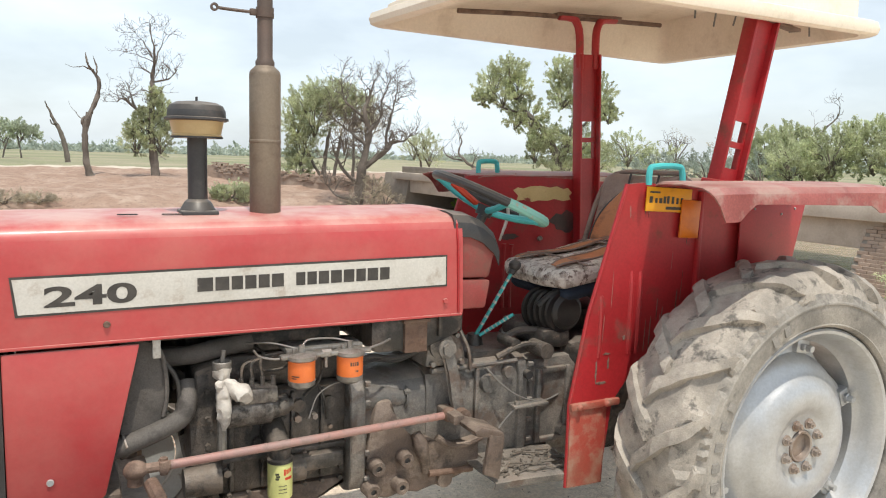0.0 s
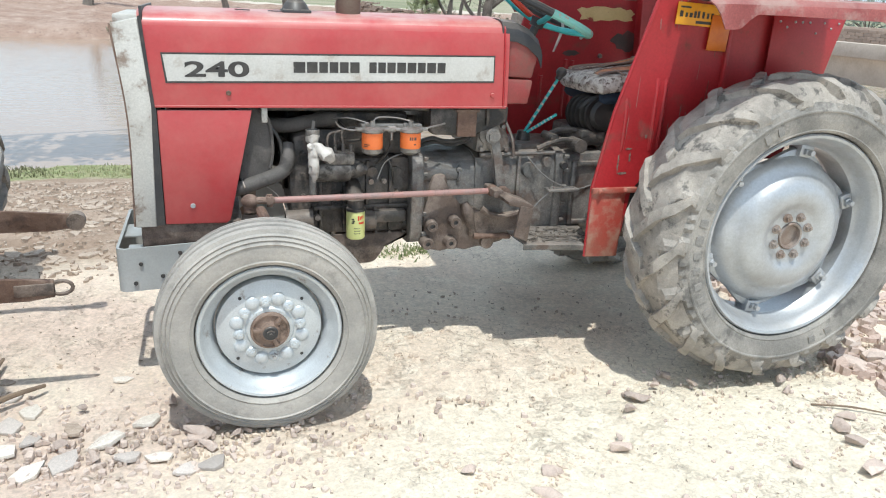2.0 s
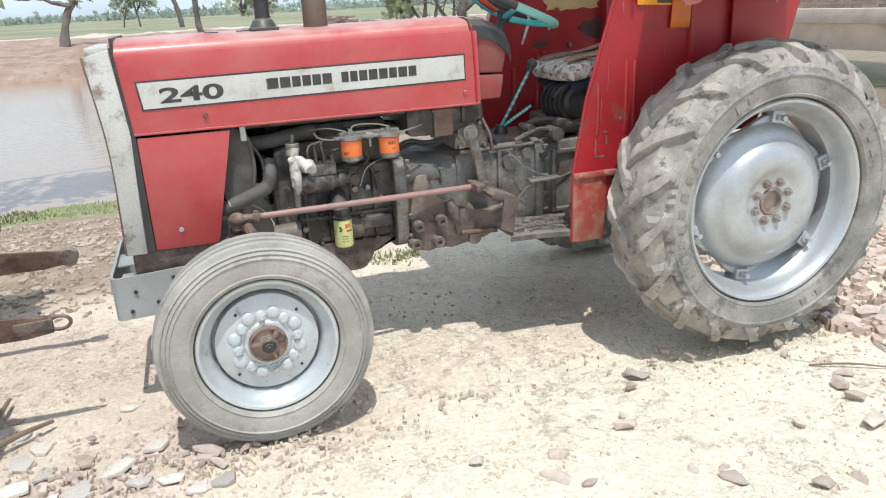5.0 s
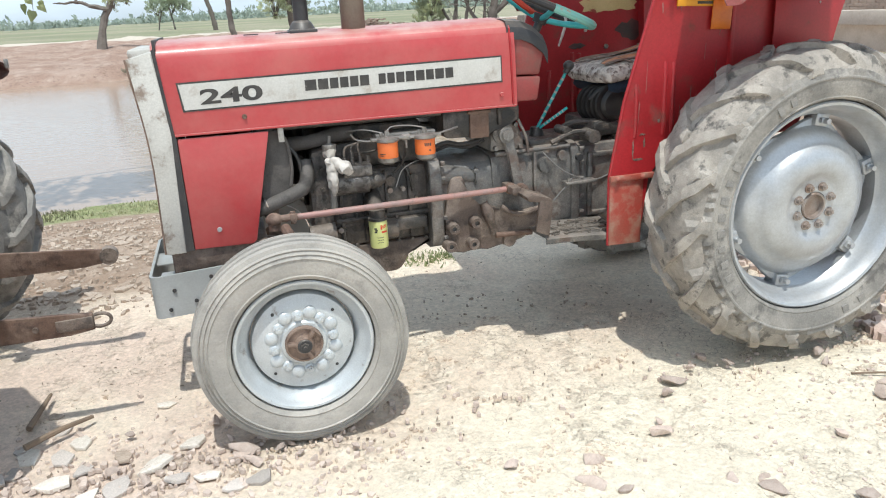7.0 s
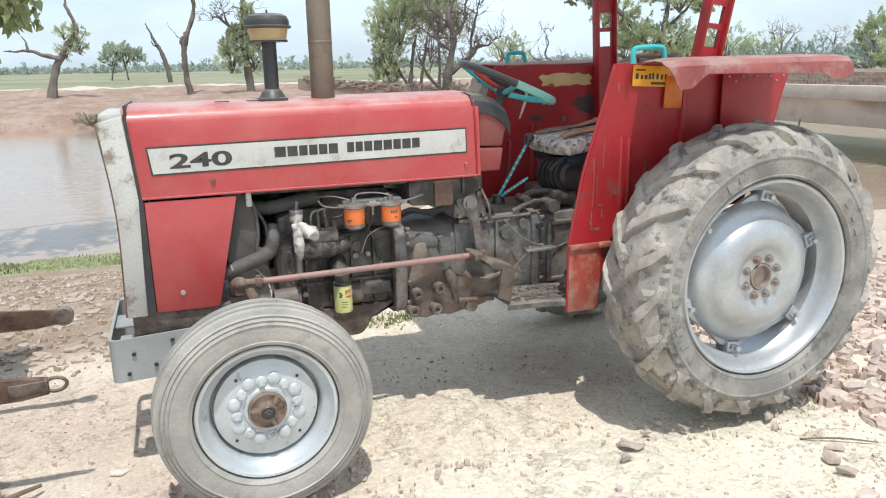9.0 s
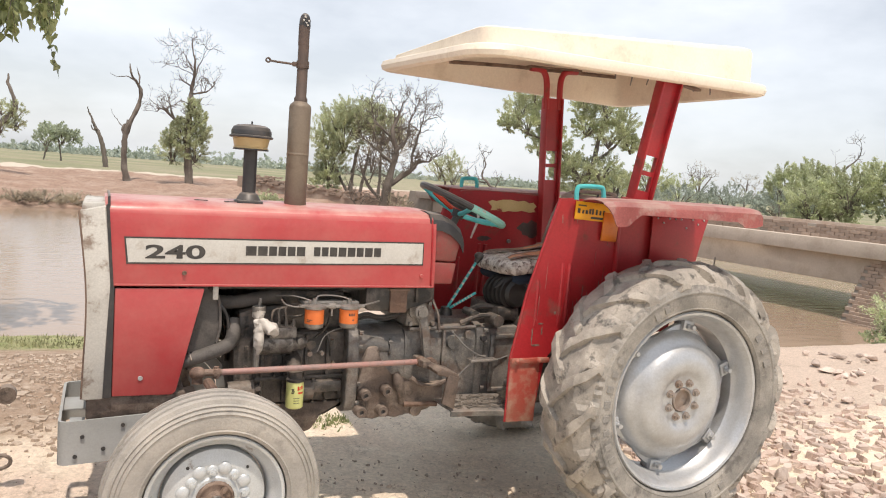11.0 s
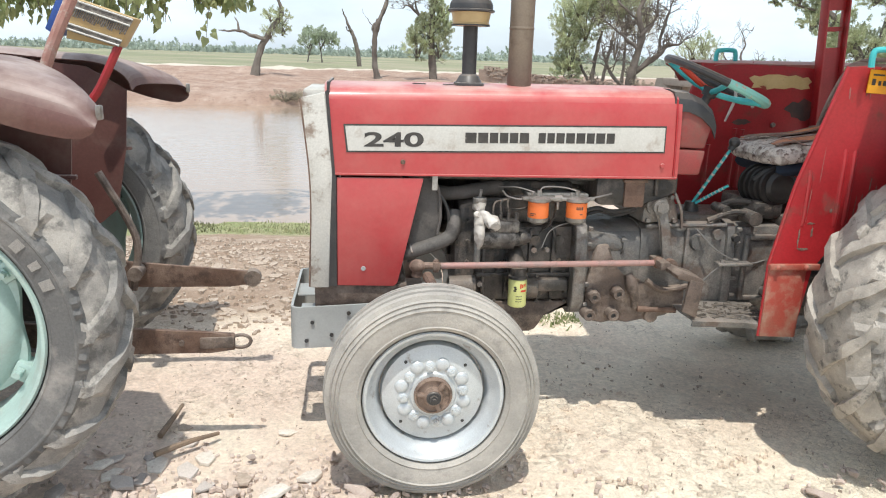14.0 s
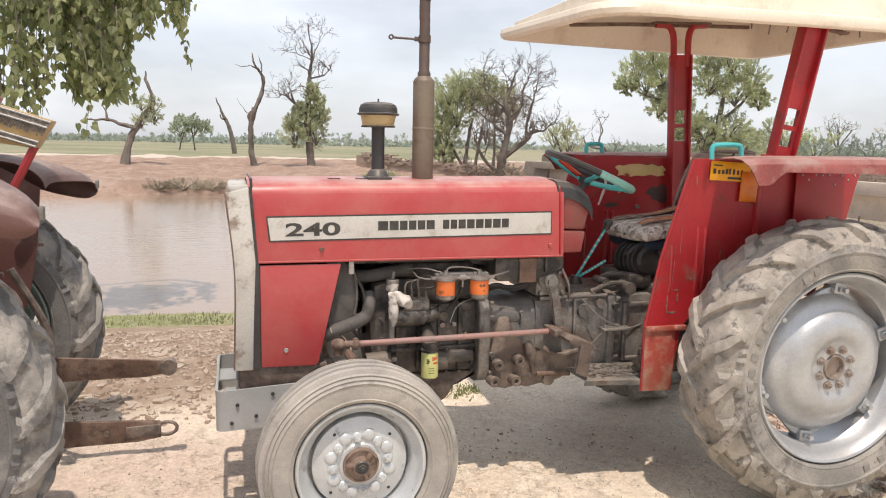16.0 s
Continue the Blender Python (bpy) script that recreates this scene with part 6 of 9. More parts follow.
bm = slab(B(), [(0.930, 1.013), (1.021, 1.013), (1.036, 1.103), (0.930, 1.107)], YC - 0.240, YC + 0.240, "y", 0.008)
part("cowl_skirt", bm, M_COWL, cowl)

# steering wheel
cw = Vector((1.145, YC - 0.035, 1.352))
axis = Vector((-0.38, 0.10, -0.92)).normalized()
e1 = axis.cross(Vector((1, 0, 0))).normalized() * -1
e2 = axis.cross(e1).normalized()
R = 0.205
rim_pts = [cw + R * (math.cos(a) * e1 + math.sin(a) * e2) for a in np.linspace(0, 2 * math.pi, 48, endpoint=False)]
bm = tube(B(), rim_pts, 0.0155, 10, closed=True)
sw = part("steering_wheel", bm, M_BLACK, tractor, "black steering wheel with taped turquoise spokes")
for a, two in ((radians(315), True), (radians(100), True), (radians(195), False)):
    for q in (-0.16, 0.16) if two else (0.0,):
        d0 = math.cos(a + 3 * q) * e1 + math.sin(a + 3 * q) * e2
        d1 = math.cos(a + q) * e1 + math.sin(a + q) * e2
        bm = tube(B(), [cw + axis * 0.045 + 0.025 * d0, cw + axis * 0.032 + 0.10 * d1, cw + axis * 0.004 + (R - 0.004) * d1], 0.0115, 8, 4)
        for v in bm.verts:
            v.co += 0.0022 * noise.noise_vector(v.co * 60)
        part("spoke", bm, M_CYAN, sw)
bm = tube(B(), [cw + axis * 0.04 + 0.03 * e1, cw + axis * 0.025 + 0.09 * (math.cos(radians(270)) * e1 + math.sin(radians(270)) * e2), cw + axis * 0.006 + 0.15 * (math.cos(radians(280)) * e1 + math.sin(radians(280)) * e2)], 0.012, 8, 4)
part("spoke_wrap", bm, M_REDINK, sw, "red cloth wrapped on a spoke")
b0 = radians(72)
bm = tube(B(), [cw + R * (math.cos(a) * e1 + math.sin(a) * e2) for a in np.linspace(b0, b0 + 2.15, 20)], 0.0172, 10)
part("rim_tape", bm, M_CYANRAG, sw, "faded turquoise cloth tape")
bm = B()
rod(bm, cw + axis * 0.03, cw + axis * 0.065, 0.035, 0.028, 18)
rod(bm, cw + axis * 0.05, cw + axis * 0.30, 0.017, 0.020, 14)
part("steering_column", bm, M_BLACK, sw)
p0 = cw + R * (math.cos(radians(52)) * e1 + math.sin(radians(52)) * e2)
bm = tube(B(), [p0 + Vector((0, -0.012, 0.02)), p0 + Vector((-0.004, -0.022, -0.02)), p0 + Vector((-0.02, -0.022, -0.07)), p0 + Vector((-0.035, -0.018, -0.115))], [0.009, 0.007, 0.006, 0.004], 6, 4)
part("cloth_tie", bm, M_PLASTICBAG, sw, "dirty white cloth strip tied on")
# seat
bm = slab(B(), [(-0.22, -0.20), (0.20, -0.21), (0.24, -0.12), (0.24, 0.12), (0.20, 0.21), (-0.22, 0.20), (-0.25, 0.10), (-0.25, -0.10)], -0.040, 0.022, "z", 0.020)
bmesh.ops.subdivide_edges(bm, edges=bm.edges, cuts=3, use_grid_fill=True)
SEAT = Matrix.Translation((1.565, YC - 0.01, 1.118)) @ Matrix.Rotation(radians(-9), 4, "Y")


def seat_z(u, w):
    """Height of the cushion's top."""
    return 0.022 + 0.018 * (1 - (w / 0.21) ** 2) - 0.012 * math.exp(-(u / 0.1) ** 2) - 0.030 * max(0.0, (-0.17 - u) / 0.08) ** 2


for v in bm.verts:
    if v.co.z > 0:
        v.co.z = min(v.co.z, 0.022) - 0.022 + seat_z(v.co.x, v.co.y) + 0.005 * noise.noise(v.co * 14)
bmesh.ops.transform(bm, matrix=SEAT, verts=bm.verts)
seat = part("seat_cushion", bm, M_VINYL, tractor, "worn pale patterned vinyl seat cushion", smooth=60)
bm = box(B(), (-0.215, -0.185, -0.095), (0.225, 0.185, -0.034), 0.035, SEAT, 4)
part("seat_pan", bm, M_NAVY, seat, "dark blue cloth under the cushion")
# two curved orange bands with dark seams, and seams across
for s_ in (-1, 1):
    rows, seams = [], ([], [])
    for u in np.linspace(-0.20, 0.21, 16):
        mid = s_ * (0.075 + 0.045 * ((0.21 - u) / 0.41) ** 2)
        half = 0.008 + 0.030 * math.sin(math.pi * min(1.0, (u + 0.22) / 0.42)) ** 0.8
        rows.append([SEAT @ Vector((u, mid + f * half, seat_z(u, mid + f * half) + 0.0065)) for f in (-1, -0.5, 0, 0.5, 1)])
        for k, f in enumerate((-1, 1)):
            seams[k].append(SEAT @ Vector((u, mid + f * half, seat_z(u, mid + f * half) + 0.006)))
    part("seat_band", sheet(B(), rows, 0.003), M_LEATHER, seat, "curved orange band")
    for k in (0, 1):
        part("seat_piping", tube(B(), seams[k], 0.0042, 6), M_BACKVINYL, seat)
for u in (-0.12, 0.13):
    part("seat_piping", tube(B(), [SEAT @ Vector((u + 0.3 * w * w, w, seat_z(u, w) + 0.005)) for w in np.linspace(-0.19, 0.19, 10)], 0.0036, 6), M_BACKVINYL, seat)
bm = B()
box(bm, (-0.055, -0.225, 0.0), (0.055, 0.225, 0.345), 0.045, None, 4)
bmesh.ops.subdivide_edges(bm, edges=[e for e in bm.edges if e.calc_length() > 0.1], cuts=3, use_grid_fill=True)
BACK = Matrix.Translation((1.855, YC + 0.0, 1.10)) @ Matrix.Rotation(radians(14), 4, "Y")


def back_x(w):
    return -0.055 - 0.05 * (abs(w) / 0.225) ** 2


for v in bm.verts:
    v.co.x += -0.05 * (abs(v.co.y) / 0.225) ** 2 + 0.004 * noise.noise(v.co * 12)
bmesh.ops.transform(bm, matrix=BACK, verts=bm.verts)
back = part("backrest", bm, M_BACKVINYL, tractor, "dull brown vinyl backrest", smooth=60)
for s_ in (-1, 1):
    rows, edge = [], []
    for f in np.linspace(0, 1, 12):
        u = 0.015 + 0.25 * f
        out = s_ * (0.195 - 0.10 * f ** 3)
        inn = s_ * 0.085
        rows.append([BACK @ Vector((back_x(out + (inn - out) * g) - 0.006 - 0.008 * math.sin(math.pi * g), out + (inn - out) * g, u)) for g in np.linspace(0, 1, 6)])
        edge.append(BACK @ Vector((back_x(out) - 0.008, out, u)))
    part("back_pad", sheet(B(), rows, 0.004), M_LEATHER, back, "orange leatherette wing pad")
    part("back_piping", tube(B(), edge, 0.005, 6), M_BLACK, back)
    part("back_piping", tube(B(), [BACK @ Vector((back_x(s_ * 0.08) - 0.006, s_ * 0.08, u)) for u in np.linspace(0.0, 0.34, 8)], 0.005, 6), M_BLACK, back)
bm = tube(B(), [BACK @ Vector(p) for p in ((-0.10, -0.228, 0.0), (-0.09, -0.228, 0.18), (-0.07, -0.215, 0.30), (-0.04, -0.17, 0.350), (-0.03, 0.0, 0.356), (-0.04, 0.17, 0.350), (-0.07, 0.215, 0.30), (-0.09, 0.228, 0.18), (-0.10, 0.228, 0.0))], 0.010, 8, 5)
part("backrest_roll", bm, M_BACKVINYL, back, "dull grey-brown vinyl edge roll")
bm = B()
rod(bm, (1.46, YC, 0.93), (1.46, YC, 1.04), 0.06, 0.08, 20)
tube(bm, [(1.30, YC - 0.13, 0.98), (1.36, YC - 0.15, 1.03), (1.48, YC - 0.15, 1.03), (1.56, YC - 0.13, 0.98)], 0.012, 8, 4)
part("seat_support", bm, M_SOOTBLACK, tractor)
for k in range(5):
    bm = lathe(B(), [(0.050, -0.008), (0.072, -0.008), (0.077, 0.0), (0.072, 0.008), (0.050, 0.008)], (1.385 - 0.010 * k, YC - 0.16 + 0.022 * k, 0.960), 36, "y", closed=True)
    part("seat_spring", bm, M_SOOTBLACK, tractor)
bm = lathe(B(), [(0.0001, -0.185), (0.050, -0.183), (0.064, -0.172), (0.068, -0.10), (0.0001, -0.095)], (1.395, YC, 0.960), 30, "y")
part("spring_drum", bm, M_SOOTBLACK, tractor)

# fenders
def fender(far=False):
    fl = flip if far else (lambda b: b)
    yi = YC - 0.40     # inner plate
    yo = YC - 0.825    # outer edge of the top
    fwd = -0.15 if far else 0.0     # the far one reaches further forward
    side = [(1.436 + fwd, 1.420), (1.307 + fwd, 1.00), (1.250 + fwd, 0.715), (1.250 + fwd, 0.435), (1.385, 0.432), (1.42, 0.70), (1.50, 0.80), (2.10, 0.82), (2.20, 1.05), (2.30, 1.39), (1.50, 1.425)]
    bm = slab(B(), side, yi - 0.004, yi + 0.004, "y")
    f = part("fender", fl(bm), M_REDOLD, tractor, "worn dark red rear fender")
    # rubbed lower piece with its rail
    bm = slab(B(), [(1.248, 0.712), (1.395, 0.705), (1.388, 0.432), (1.248, 0.436)], yi - 0.012, yi - 0.005, "y", 0.002)
    part("fender_toe", fl(bm), M_REDRUST, f, "rubbed and rusted toe plate")
    bm = B()
    box(bm, (1.245, yi - 0.022, 0.695), (1.44, yi - 0.004, 0.718), 0.004)
    ball(bm, (1.275, yi - 0.022, 0.706), 0.011, 10)
    ball(bm, (1.385, yi - 0.022, 0.706), 0.011, 10)
    part("fender_rail", fl(bm), M_REDRUST, f)
    # front flange and pressed ribs
    edge = [(1.436 + fwd, yi, 1.420), (1.371 + fwd, yi, 1.21), (1.306 + fwd, yi, 1.00), (1.250 + fwd, yi, 0.715), (1.250 + fwd, yi, 0.435)]
    part("fender_edge", fl(tube(B(), edge, 0.007, 8)), M_REDOLD, f)
    for x0, z0, z1 in ((1.355, 0.86, 1.06), (1.476, 0.86, 1.136), (1.512, 0.86, 1.132)):
        bm = tube(B(), [(x0, yi + 0.004, z0), (x0, yi - 0.001, z0 + 0.04), (x0, yi - 0.001, z1 - 0.04), (x0, yi + 0.004, z1)], 0.011, 10)
        part("pressed_rib", fl(bm), M_REDOLD, f)
    rg = random.Random(12)
    for px, pz, ln, wd in ((1.370, 0.772, 0.05, 0.016), (1.347, 0.815, 0.010, 0.09), (1.395, 0.835, 0.010, 0.055), (1.385, 0.868, 0.036, 0.010), (1.455, 0.915, 0.016, 0.022)):
        pts = []
        for k in range(16):
            a = 2 * math.pi * k / 16
            q = rg.uniform(0.45, 1.0)
            pts.append((px + ln / 2 * q * math.cos(a), pz + wd / 2 * q * math.sin(a)))
        part("bare_patch", fl(slab(B(), pts, yi - 0.0055, yi - 0.0030)), M_BARE, f, smooth=0)
    for k in range(16):
        px, pz = rg.uniform(1.36, 1.72), rg.uniform(0.86, 1.34)
        ln, wd = rg.uniform(0.002, 0.005), rg.uniform(0.02, 0.11)
        if px < 1.30 + (pz - 1.0) * 0.31 + 0.05:
            continue
        lean = rg.uniform(-0.006, 0.006)
        pts = [(px - ln / 2, pz), (px, pz - wd * 0.1), (px + ln / 2, pz + wd * 0.1), (px + lean + ln / 2, pz + wd), (px + lean, pz + wd * 1.1), (px + lean - ln / 2, pz + wd * 0.9)]
        part("paint_scratch", fl(slab(B(), pts, yi - 0.0050, yi - 0.0030)), M_BARE if k % 3 else M_FENDERTOP, f, smooth=0)
    # fold between front and rear sheet
    bm = box(B(), (1.745, yi - 0.020, 1.05), (1.762, yi + 0.0, 1.40), 0.004)
    part("fender_fold", fl(bm), M_REDOLD, f)
    # rear sheet behind the wheel, with rivets
    bm = slab(B(), [(1.93, 1.40), (2.27, 1.39), (2.20, 1.10), (1.93, 1.14)], yi - 0.030, yi - 0.024, "y", 0.002)
    rs = part("rear_sheet", fl(bm), M_REDOLD, f)
    rg = random.Random(3)
    for k in range(9):
        p = (1.96 + 0.035 * k, yi - 0.030, 1.36 - 0.02 * (k % 3) * (k % 2))
        part("rivet", fl(ball(B(), p, 0.0050, 8)), M_GREYPAINT, rs)
    # top with rolled outer edge
    rows = []
    for x0, z0, dn in ((1.351, 1.424, 0.010), (1.372, 1.430, 0.030), (1.392, 1.432, 0.055), (1.417, 1.433, 0.100), (1.445, 1.434, 0.101), (1.472, 1.434, 0.098), (1.502, 1.435, 0.072), (1.531, 1.435, 0.053), (1.62, 1.436, 0.054), (1.80, 1.438, 0.058), (2.04, 1.440, 0.063), (2.062, 1.440, 0.072), (2.085, 1.440, 0.086), (2.14, 1.440, 0.084), (2.172, 1.436, 0.072), (2.184, 1.428, 0.060)):
        skew = (0.20 + fwd) * max(0.0, (1.62 - x0) / 0.27)
        x0 += fwd * max(0.0, (1.62 - x0) / 0.27) * 0.4
        rows.append([(x0 + skew, yi + 0.006, z0 - 0.012), (x0 + skew, yi - 0.02, z0 - 0.002), (x0 + skew * 0.55, (yi + yo) / 2, z0 + 0.004), (x0 + skew * 0.12, yo + 0.05, z0), (x0 + skew * 0.04, yo + 0.018, z0 - 0.006), (x0, yo + 0.003, z0 - min(0.024, dn * 0.8)), (x0, yo, z0 - dn)])
    part("fender_top", fl(sheet(B(), rows, 0.004)), M_FENDERTOP, f, "faded red flat fender top with dust")
    # tube grip
    pts = [(1.486, yi - 0.045, 1.420), (1.486, yi - 0.045, 1.462), (1.504, yi - 0.045, 1.478), (1.605, yi - 0.045, 1.480), (1.624, yi - 0.045, 1.464), (1.630, yi - 0.045, 1.425)]
    if far:
        pts = [(1.375 + 0.65 * (px - 1.486), py - 0.012, pz) for px, py, pz in pts]
    part("grip", fl(tube(B(), pts, 0.0105, 10, 3)), M_CYAN, f, "turquoise tube grip")
    return f


near_f = fender()
far_f = fender(True)
# yellow plate and amber reflector on the near fender's front
m = Matrix.Translation((1.512, YC - 0.410, 1.414)) @ Matrix.Rotation(radians(2.5), 4, "Y")
bm = box(B(), (0.0, -0.003, -0.080), (0.198, 0.003, 0.0), 0.002, m)
plate = part("yellow_plate", bm, M_YELLOW, near_f, "yellow plate with worn dark marks")
rg = random.Random(14)
for k in range(9):
    x0 = 0.014 + 0.019 * k + rg.uniform(-0.003, 0.003)
    w0, h0 = rg.uniform(0.008, 0.015), rg.uniform(0.012, 0.026)
    part("plate_bar", box(B(), (x0, -0.0045, -0.052), (x0 + w0, -0.0032, -0.052 + h0), 0, m), M_INK, plate, smooth=0)
for x0, x1, z0, z1 in ((0.012, 0.055, -0.020, -0.014), (0.085, 0.165, -0.072, -0.062)):
    part("plate_bar", box(B(), (x0, -0.0045, z0), (x1, -0.0032, z1), 0, m), M_INK, plate, smooth=0)
m = Matrix.Translation((1.660, YC - 0.418, 1.372)) @ Matrix.Rotation(radians(3), 4, "Y")
bm = box(B(), (0.0, -0.004, -0.128), (0.086, 0.003, 0.0), 0.003, m)
part("reflector", bm, M_AMBER, near_f, "amber reflector strip")
# mustard strip inside the far fender
bm = slab(B(), [(1.512, 1.362), (1.535, 1.374), (1.562, 1.369), (1.600, 1.379), (1.655, 1.381), (1.700, 1.374), (1.735, 1.380), (1.772, 1.368), (1.795, 1.373), (1.818, 1.352), (1.802, 1.338), (1.812, 1.322), (1.770, 1.316), (1.725, 1.325), (1.690, 1.317), (1.640, 1.319), (1.600, 1.311), (1.566, 1.321), (1.530, 1.318), (1.538, 1.338)], YC + 0.3945, YC + 0.3955)
part("mustard_strip", bm, M_MUSTARD, far_f, "peeling mustard label strip", smooth=0)

rg = random.Random(27)
for px, pz, rx_, rz_ in ((1.80, 1.225, 0.10, 0.055), (1.50, 1.165, 0.055, 0.016)):
    pts = [(px + rx_ * rg.uniform(0.6, 1.0) * math.cos(2 * math.pi * k / 22), pz + rz_ * rg.uniform(0.6, 1.0) * math.sin(2 * math.pi * k / 22)) for k in range(22)]
    part("soot_patch", slab(B(), pts, YC + 0.3940, YC + 0.3952), M_SOOT, far_f, "dark rubbed patch", smooth=0)
part("fender_bolt", rod(B(), (1.655, YC + 0.394, 1.155), (1.655, YC + 0.384, 1.155), 0.012, 0.010, 10), M_ALLOY, far_f)
part("fender_bolt", rod(B(), (1.545, YC + 0.394, 1.235), (1.545, YC + 0.388, 1.235), 0.008, 0.007, 10), M_DECAL, far_f)

# canopy posts
def post(far=False):
    fl = flip if far else (lambda b: b)
    y0, y1 = YC - 0.43, YC - 0.475
    foot, head = Vector((1.835, y0, 1.425)), Vector((1.910, y1, 1.978))
    if far:
        foot, head = Vector((1.895, YC - 0.375, 1.05)), Vector((1.842, YC - 0.375, 2.108))
    up = (head - foot)
    L = up.length
    zax = up.normalized()
    xax = (Vector((1, 0, 0)) - zax * zax.x).normalized()
    yax = zax.cross(xax)
    m = Matrix.Translation(foot) @ Matrix((xax, yax, zax)).transposed().to_4x4()
    w, d, t = 0.050, 0.028, 0.005
    bm = B()
    # channel: two flanges and a web with two windows near the foot
    top = L - 0.16 if far else L
    for s in (-1, 1):
        box(bm, (s * w - t, -d, 0), (s * w + t, d, top), 0.002, m)
    w0 = 0.455 if far else 0.055
    lv = [0.0, w0, w0 + 0.07, w0 + 0.09, w0 + 0.16, top]
    for k in range(0, 5):
        a, b = lv[k], lv[k + 1]
        if k in (1, 3):
            box(bm, (-w, -0.004, a), (-w + 0.012, 0.004, b), 0, m)
            box(bm, (w - 0.012, -0.004, a), (w, 0.004, b), 0, m)
        else:
            box(bm, (-w, -0.004, a), (w, 0.004, b), 0, m)
    p = part("canopy_post", fl(bm), M_REDOLD, tractor, "red steel canopy post with cut windows")
    # forked head
    for s in (-1, 1):
        if not far:
            continue
        pts = [m @ Vector((s * 0.042, 0, L - 0.22)), m @ Vector((s * 0.044, 0, L - 0.08)), m @ Vector((s * 0.060, 0, L - 0.030)), m @ Vector((s * 0.085, 0, L - 0.012)), m @ Vector((s * 0.15, 0, L - 0.008))]
        part("head_fork", fl(tube(B(), pts, 0.017, 10, 4)), M_REDOLD, p)
    bm = box(B(), (-0.17, -0.02, L - 0.008), (0.17, 0.02, L + 0.004), 0.003, m)
    part("head_plate", fl(bm), M_RUST, p)
    bm = box(B(), (-0.07, -0.04, -0.004), (0.07, 0.04, 0.010), 0.003, m)
    part("foot_plate", fl(bm), M_REDOLD, p)


post()
post(True)

# canopy: shallow cream tray with rolled rim
X0, X1, Y0, Y1 = 0.90, 2.44, YC - 0.545, YC + 0.545
CZ = 1.975


def ring(inx, iny, z, cut):
    a, b, c, d = X0 + inx, X1 - inx, Y0 + iny, Y1 - iny
    pts = []
    for cx, cy, sx, sy in ((a, c, 1, 1), (b, c, -1, 1), (b, d, -1, -1), (a, d, 1, -1)):
        q = (cut if sy > 0 else 0.06) if sx > 0 else 0.05
        u = [(cx + sx * q * (1 - math.sin(t)), cy + sy * q * (1 - math.cos(t))) for t in np.linspace(0, math.pi / 2, 6)]
        pts += u if (sx > 0) != (sy > 0) else u[::-1]
    n = len(pts)
    cxm, cym = (X0 + X1) / 2, YC
    pts.sort(key=lambda p: math.atan2(p[1] - cym, p[0] - cxm))
    # the rim hangs a little on the near side and at the front
    sag = lambda px, py: (0.012 + 0.028 * max(0.0, 1 - (px - X0) / 1.1)) * min(1.0, max(0.0, (YC + 0.52 - py) / 0.55)) if z < CZ + 0.07 else 0.0
    return [(px, py, 0.018 * (1 - (px - X0) / 1.54) - sag(px, py) + (z if z < CZ + 0.07 else CZ + 0.04 + (z - CZ - 0.04) * (0.32 + 1.32 * (px - X0) / 1.54))) for px, py in pts]


def skin(bm, rings, cap_last):
    V = [[bm.verts.new(p) for p in r] for r in rings]
    for a, b in zip(V, V[1:]):
        n = len(a)
        for i in range(n):
            bm.faces.new((a[i], a[(i + 1) % n], b[(i + 1) % n], b[i]))
    if cap_last:
        bm.faces.new(V[-1])


bm = B()
skin(bm, [ring(0.30, 0.25, CZ + 0.146, 0.10), ring(0.09, 0.085, CZ + 0.128, 0.10), ring(0.060, 0.056, CZ + 0.030, 0.12), ring(0.040, 0.038, CZ + 0.000, 0.15), ring(0.010, 0.010, CZ - 0.004, 0.17), ring(-0.003, -0.003, CZ + 0.003, 0.17), ring(-0.008, -0.008, CZ + 0.022, 0.17), ring(-0.002, -0.002, CZ + 0.044, 0.17), ring(0.010, 0.010, CZ + 0.050, 0.17),
          ring(0.044, 0.042, CZ + 0.052, 0.07), ring(0.046, 0.045, CZ + 0.060, 0.06), ring(0.048, 0.048, CZ + 0.128, 0.05), ring(0.056, 0.056, CZ + 0.141, 0.05), ring(0.080, 0.080, CZ + 0.148, 0.05), ring(0.30, 0.25, CZ + 0.155, 0.05)], True)
bm.faces.new([v for v in bm.verts][:24][::-1])
can = part("canopy", bm, M_CREAM, tractor, "cream fibreglass sun canopy with stained rim", smooth=30)
for s in (-1, 1):
    bm = tube(B(), [(1.22, YC + s * 0.39, CZ + 0.088), (1.60, YC + s * 0.385, CZ + 0.113), (2.26, YC + s * 0.385, CZ + 0.140)], 0.010, 8, 4)
    part("canopy_rail", bm, M_RUST, can, "rusty tube under the canopy")
chips = B()
rg = random.Random(9)
for k in range(7):
    x0 = 1.62 + 0.09 * k
    tube(chips, [(x0, YC - 0.46, CZ), (x0 + rg.uniform(-0.01, 0.01), YC - 0.46, CZ - rg.uniform(0.015, 0.05))], 0.003, 5)
tagged(part("loose_wire", chips, M_WIRE, can), kind="stuff")

# muffler and exhaust pipe
ex, ey = 0.348, YC - 0.10
bm = lathe(B(), [(0.0001, 1.300), (0.042, 1.300), (0.044, 1.305), (0.044, 1.706), (0.042, 1.716), (0.034, 1.724), (0.024, 1.733), (0.0001, 1.734)], (ex, ey, 0), 36, "z")
muf = part("muffler", bm, M_MUFF, tractor, "heat-browned upright muffler")
bm = B()
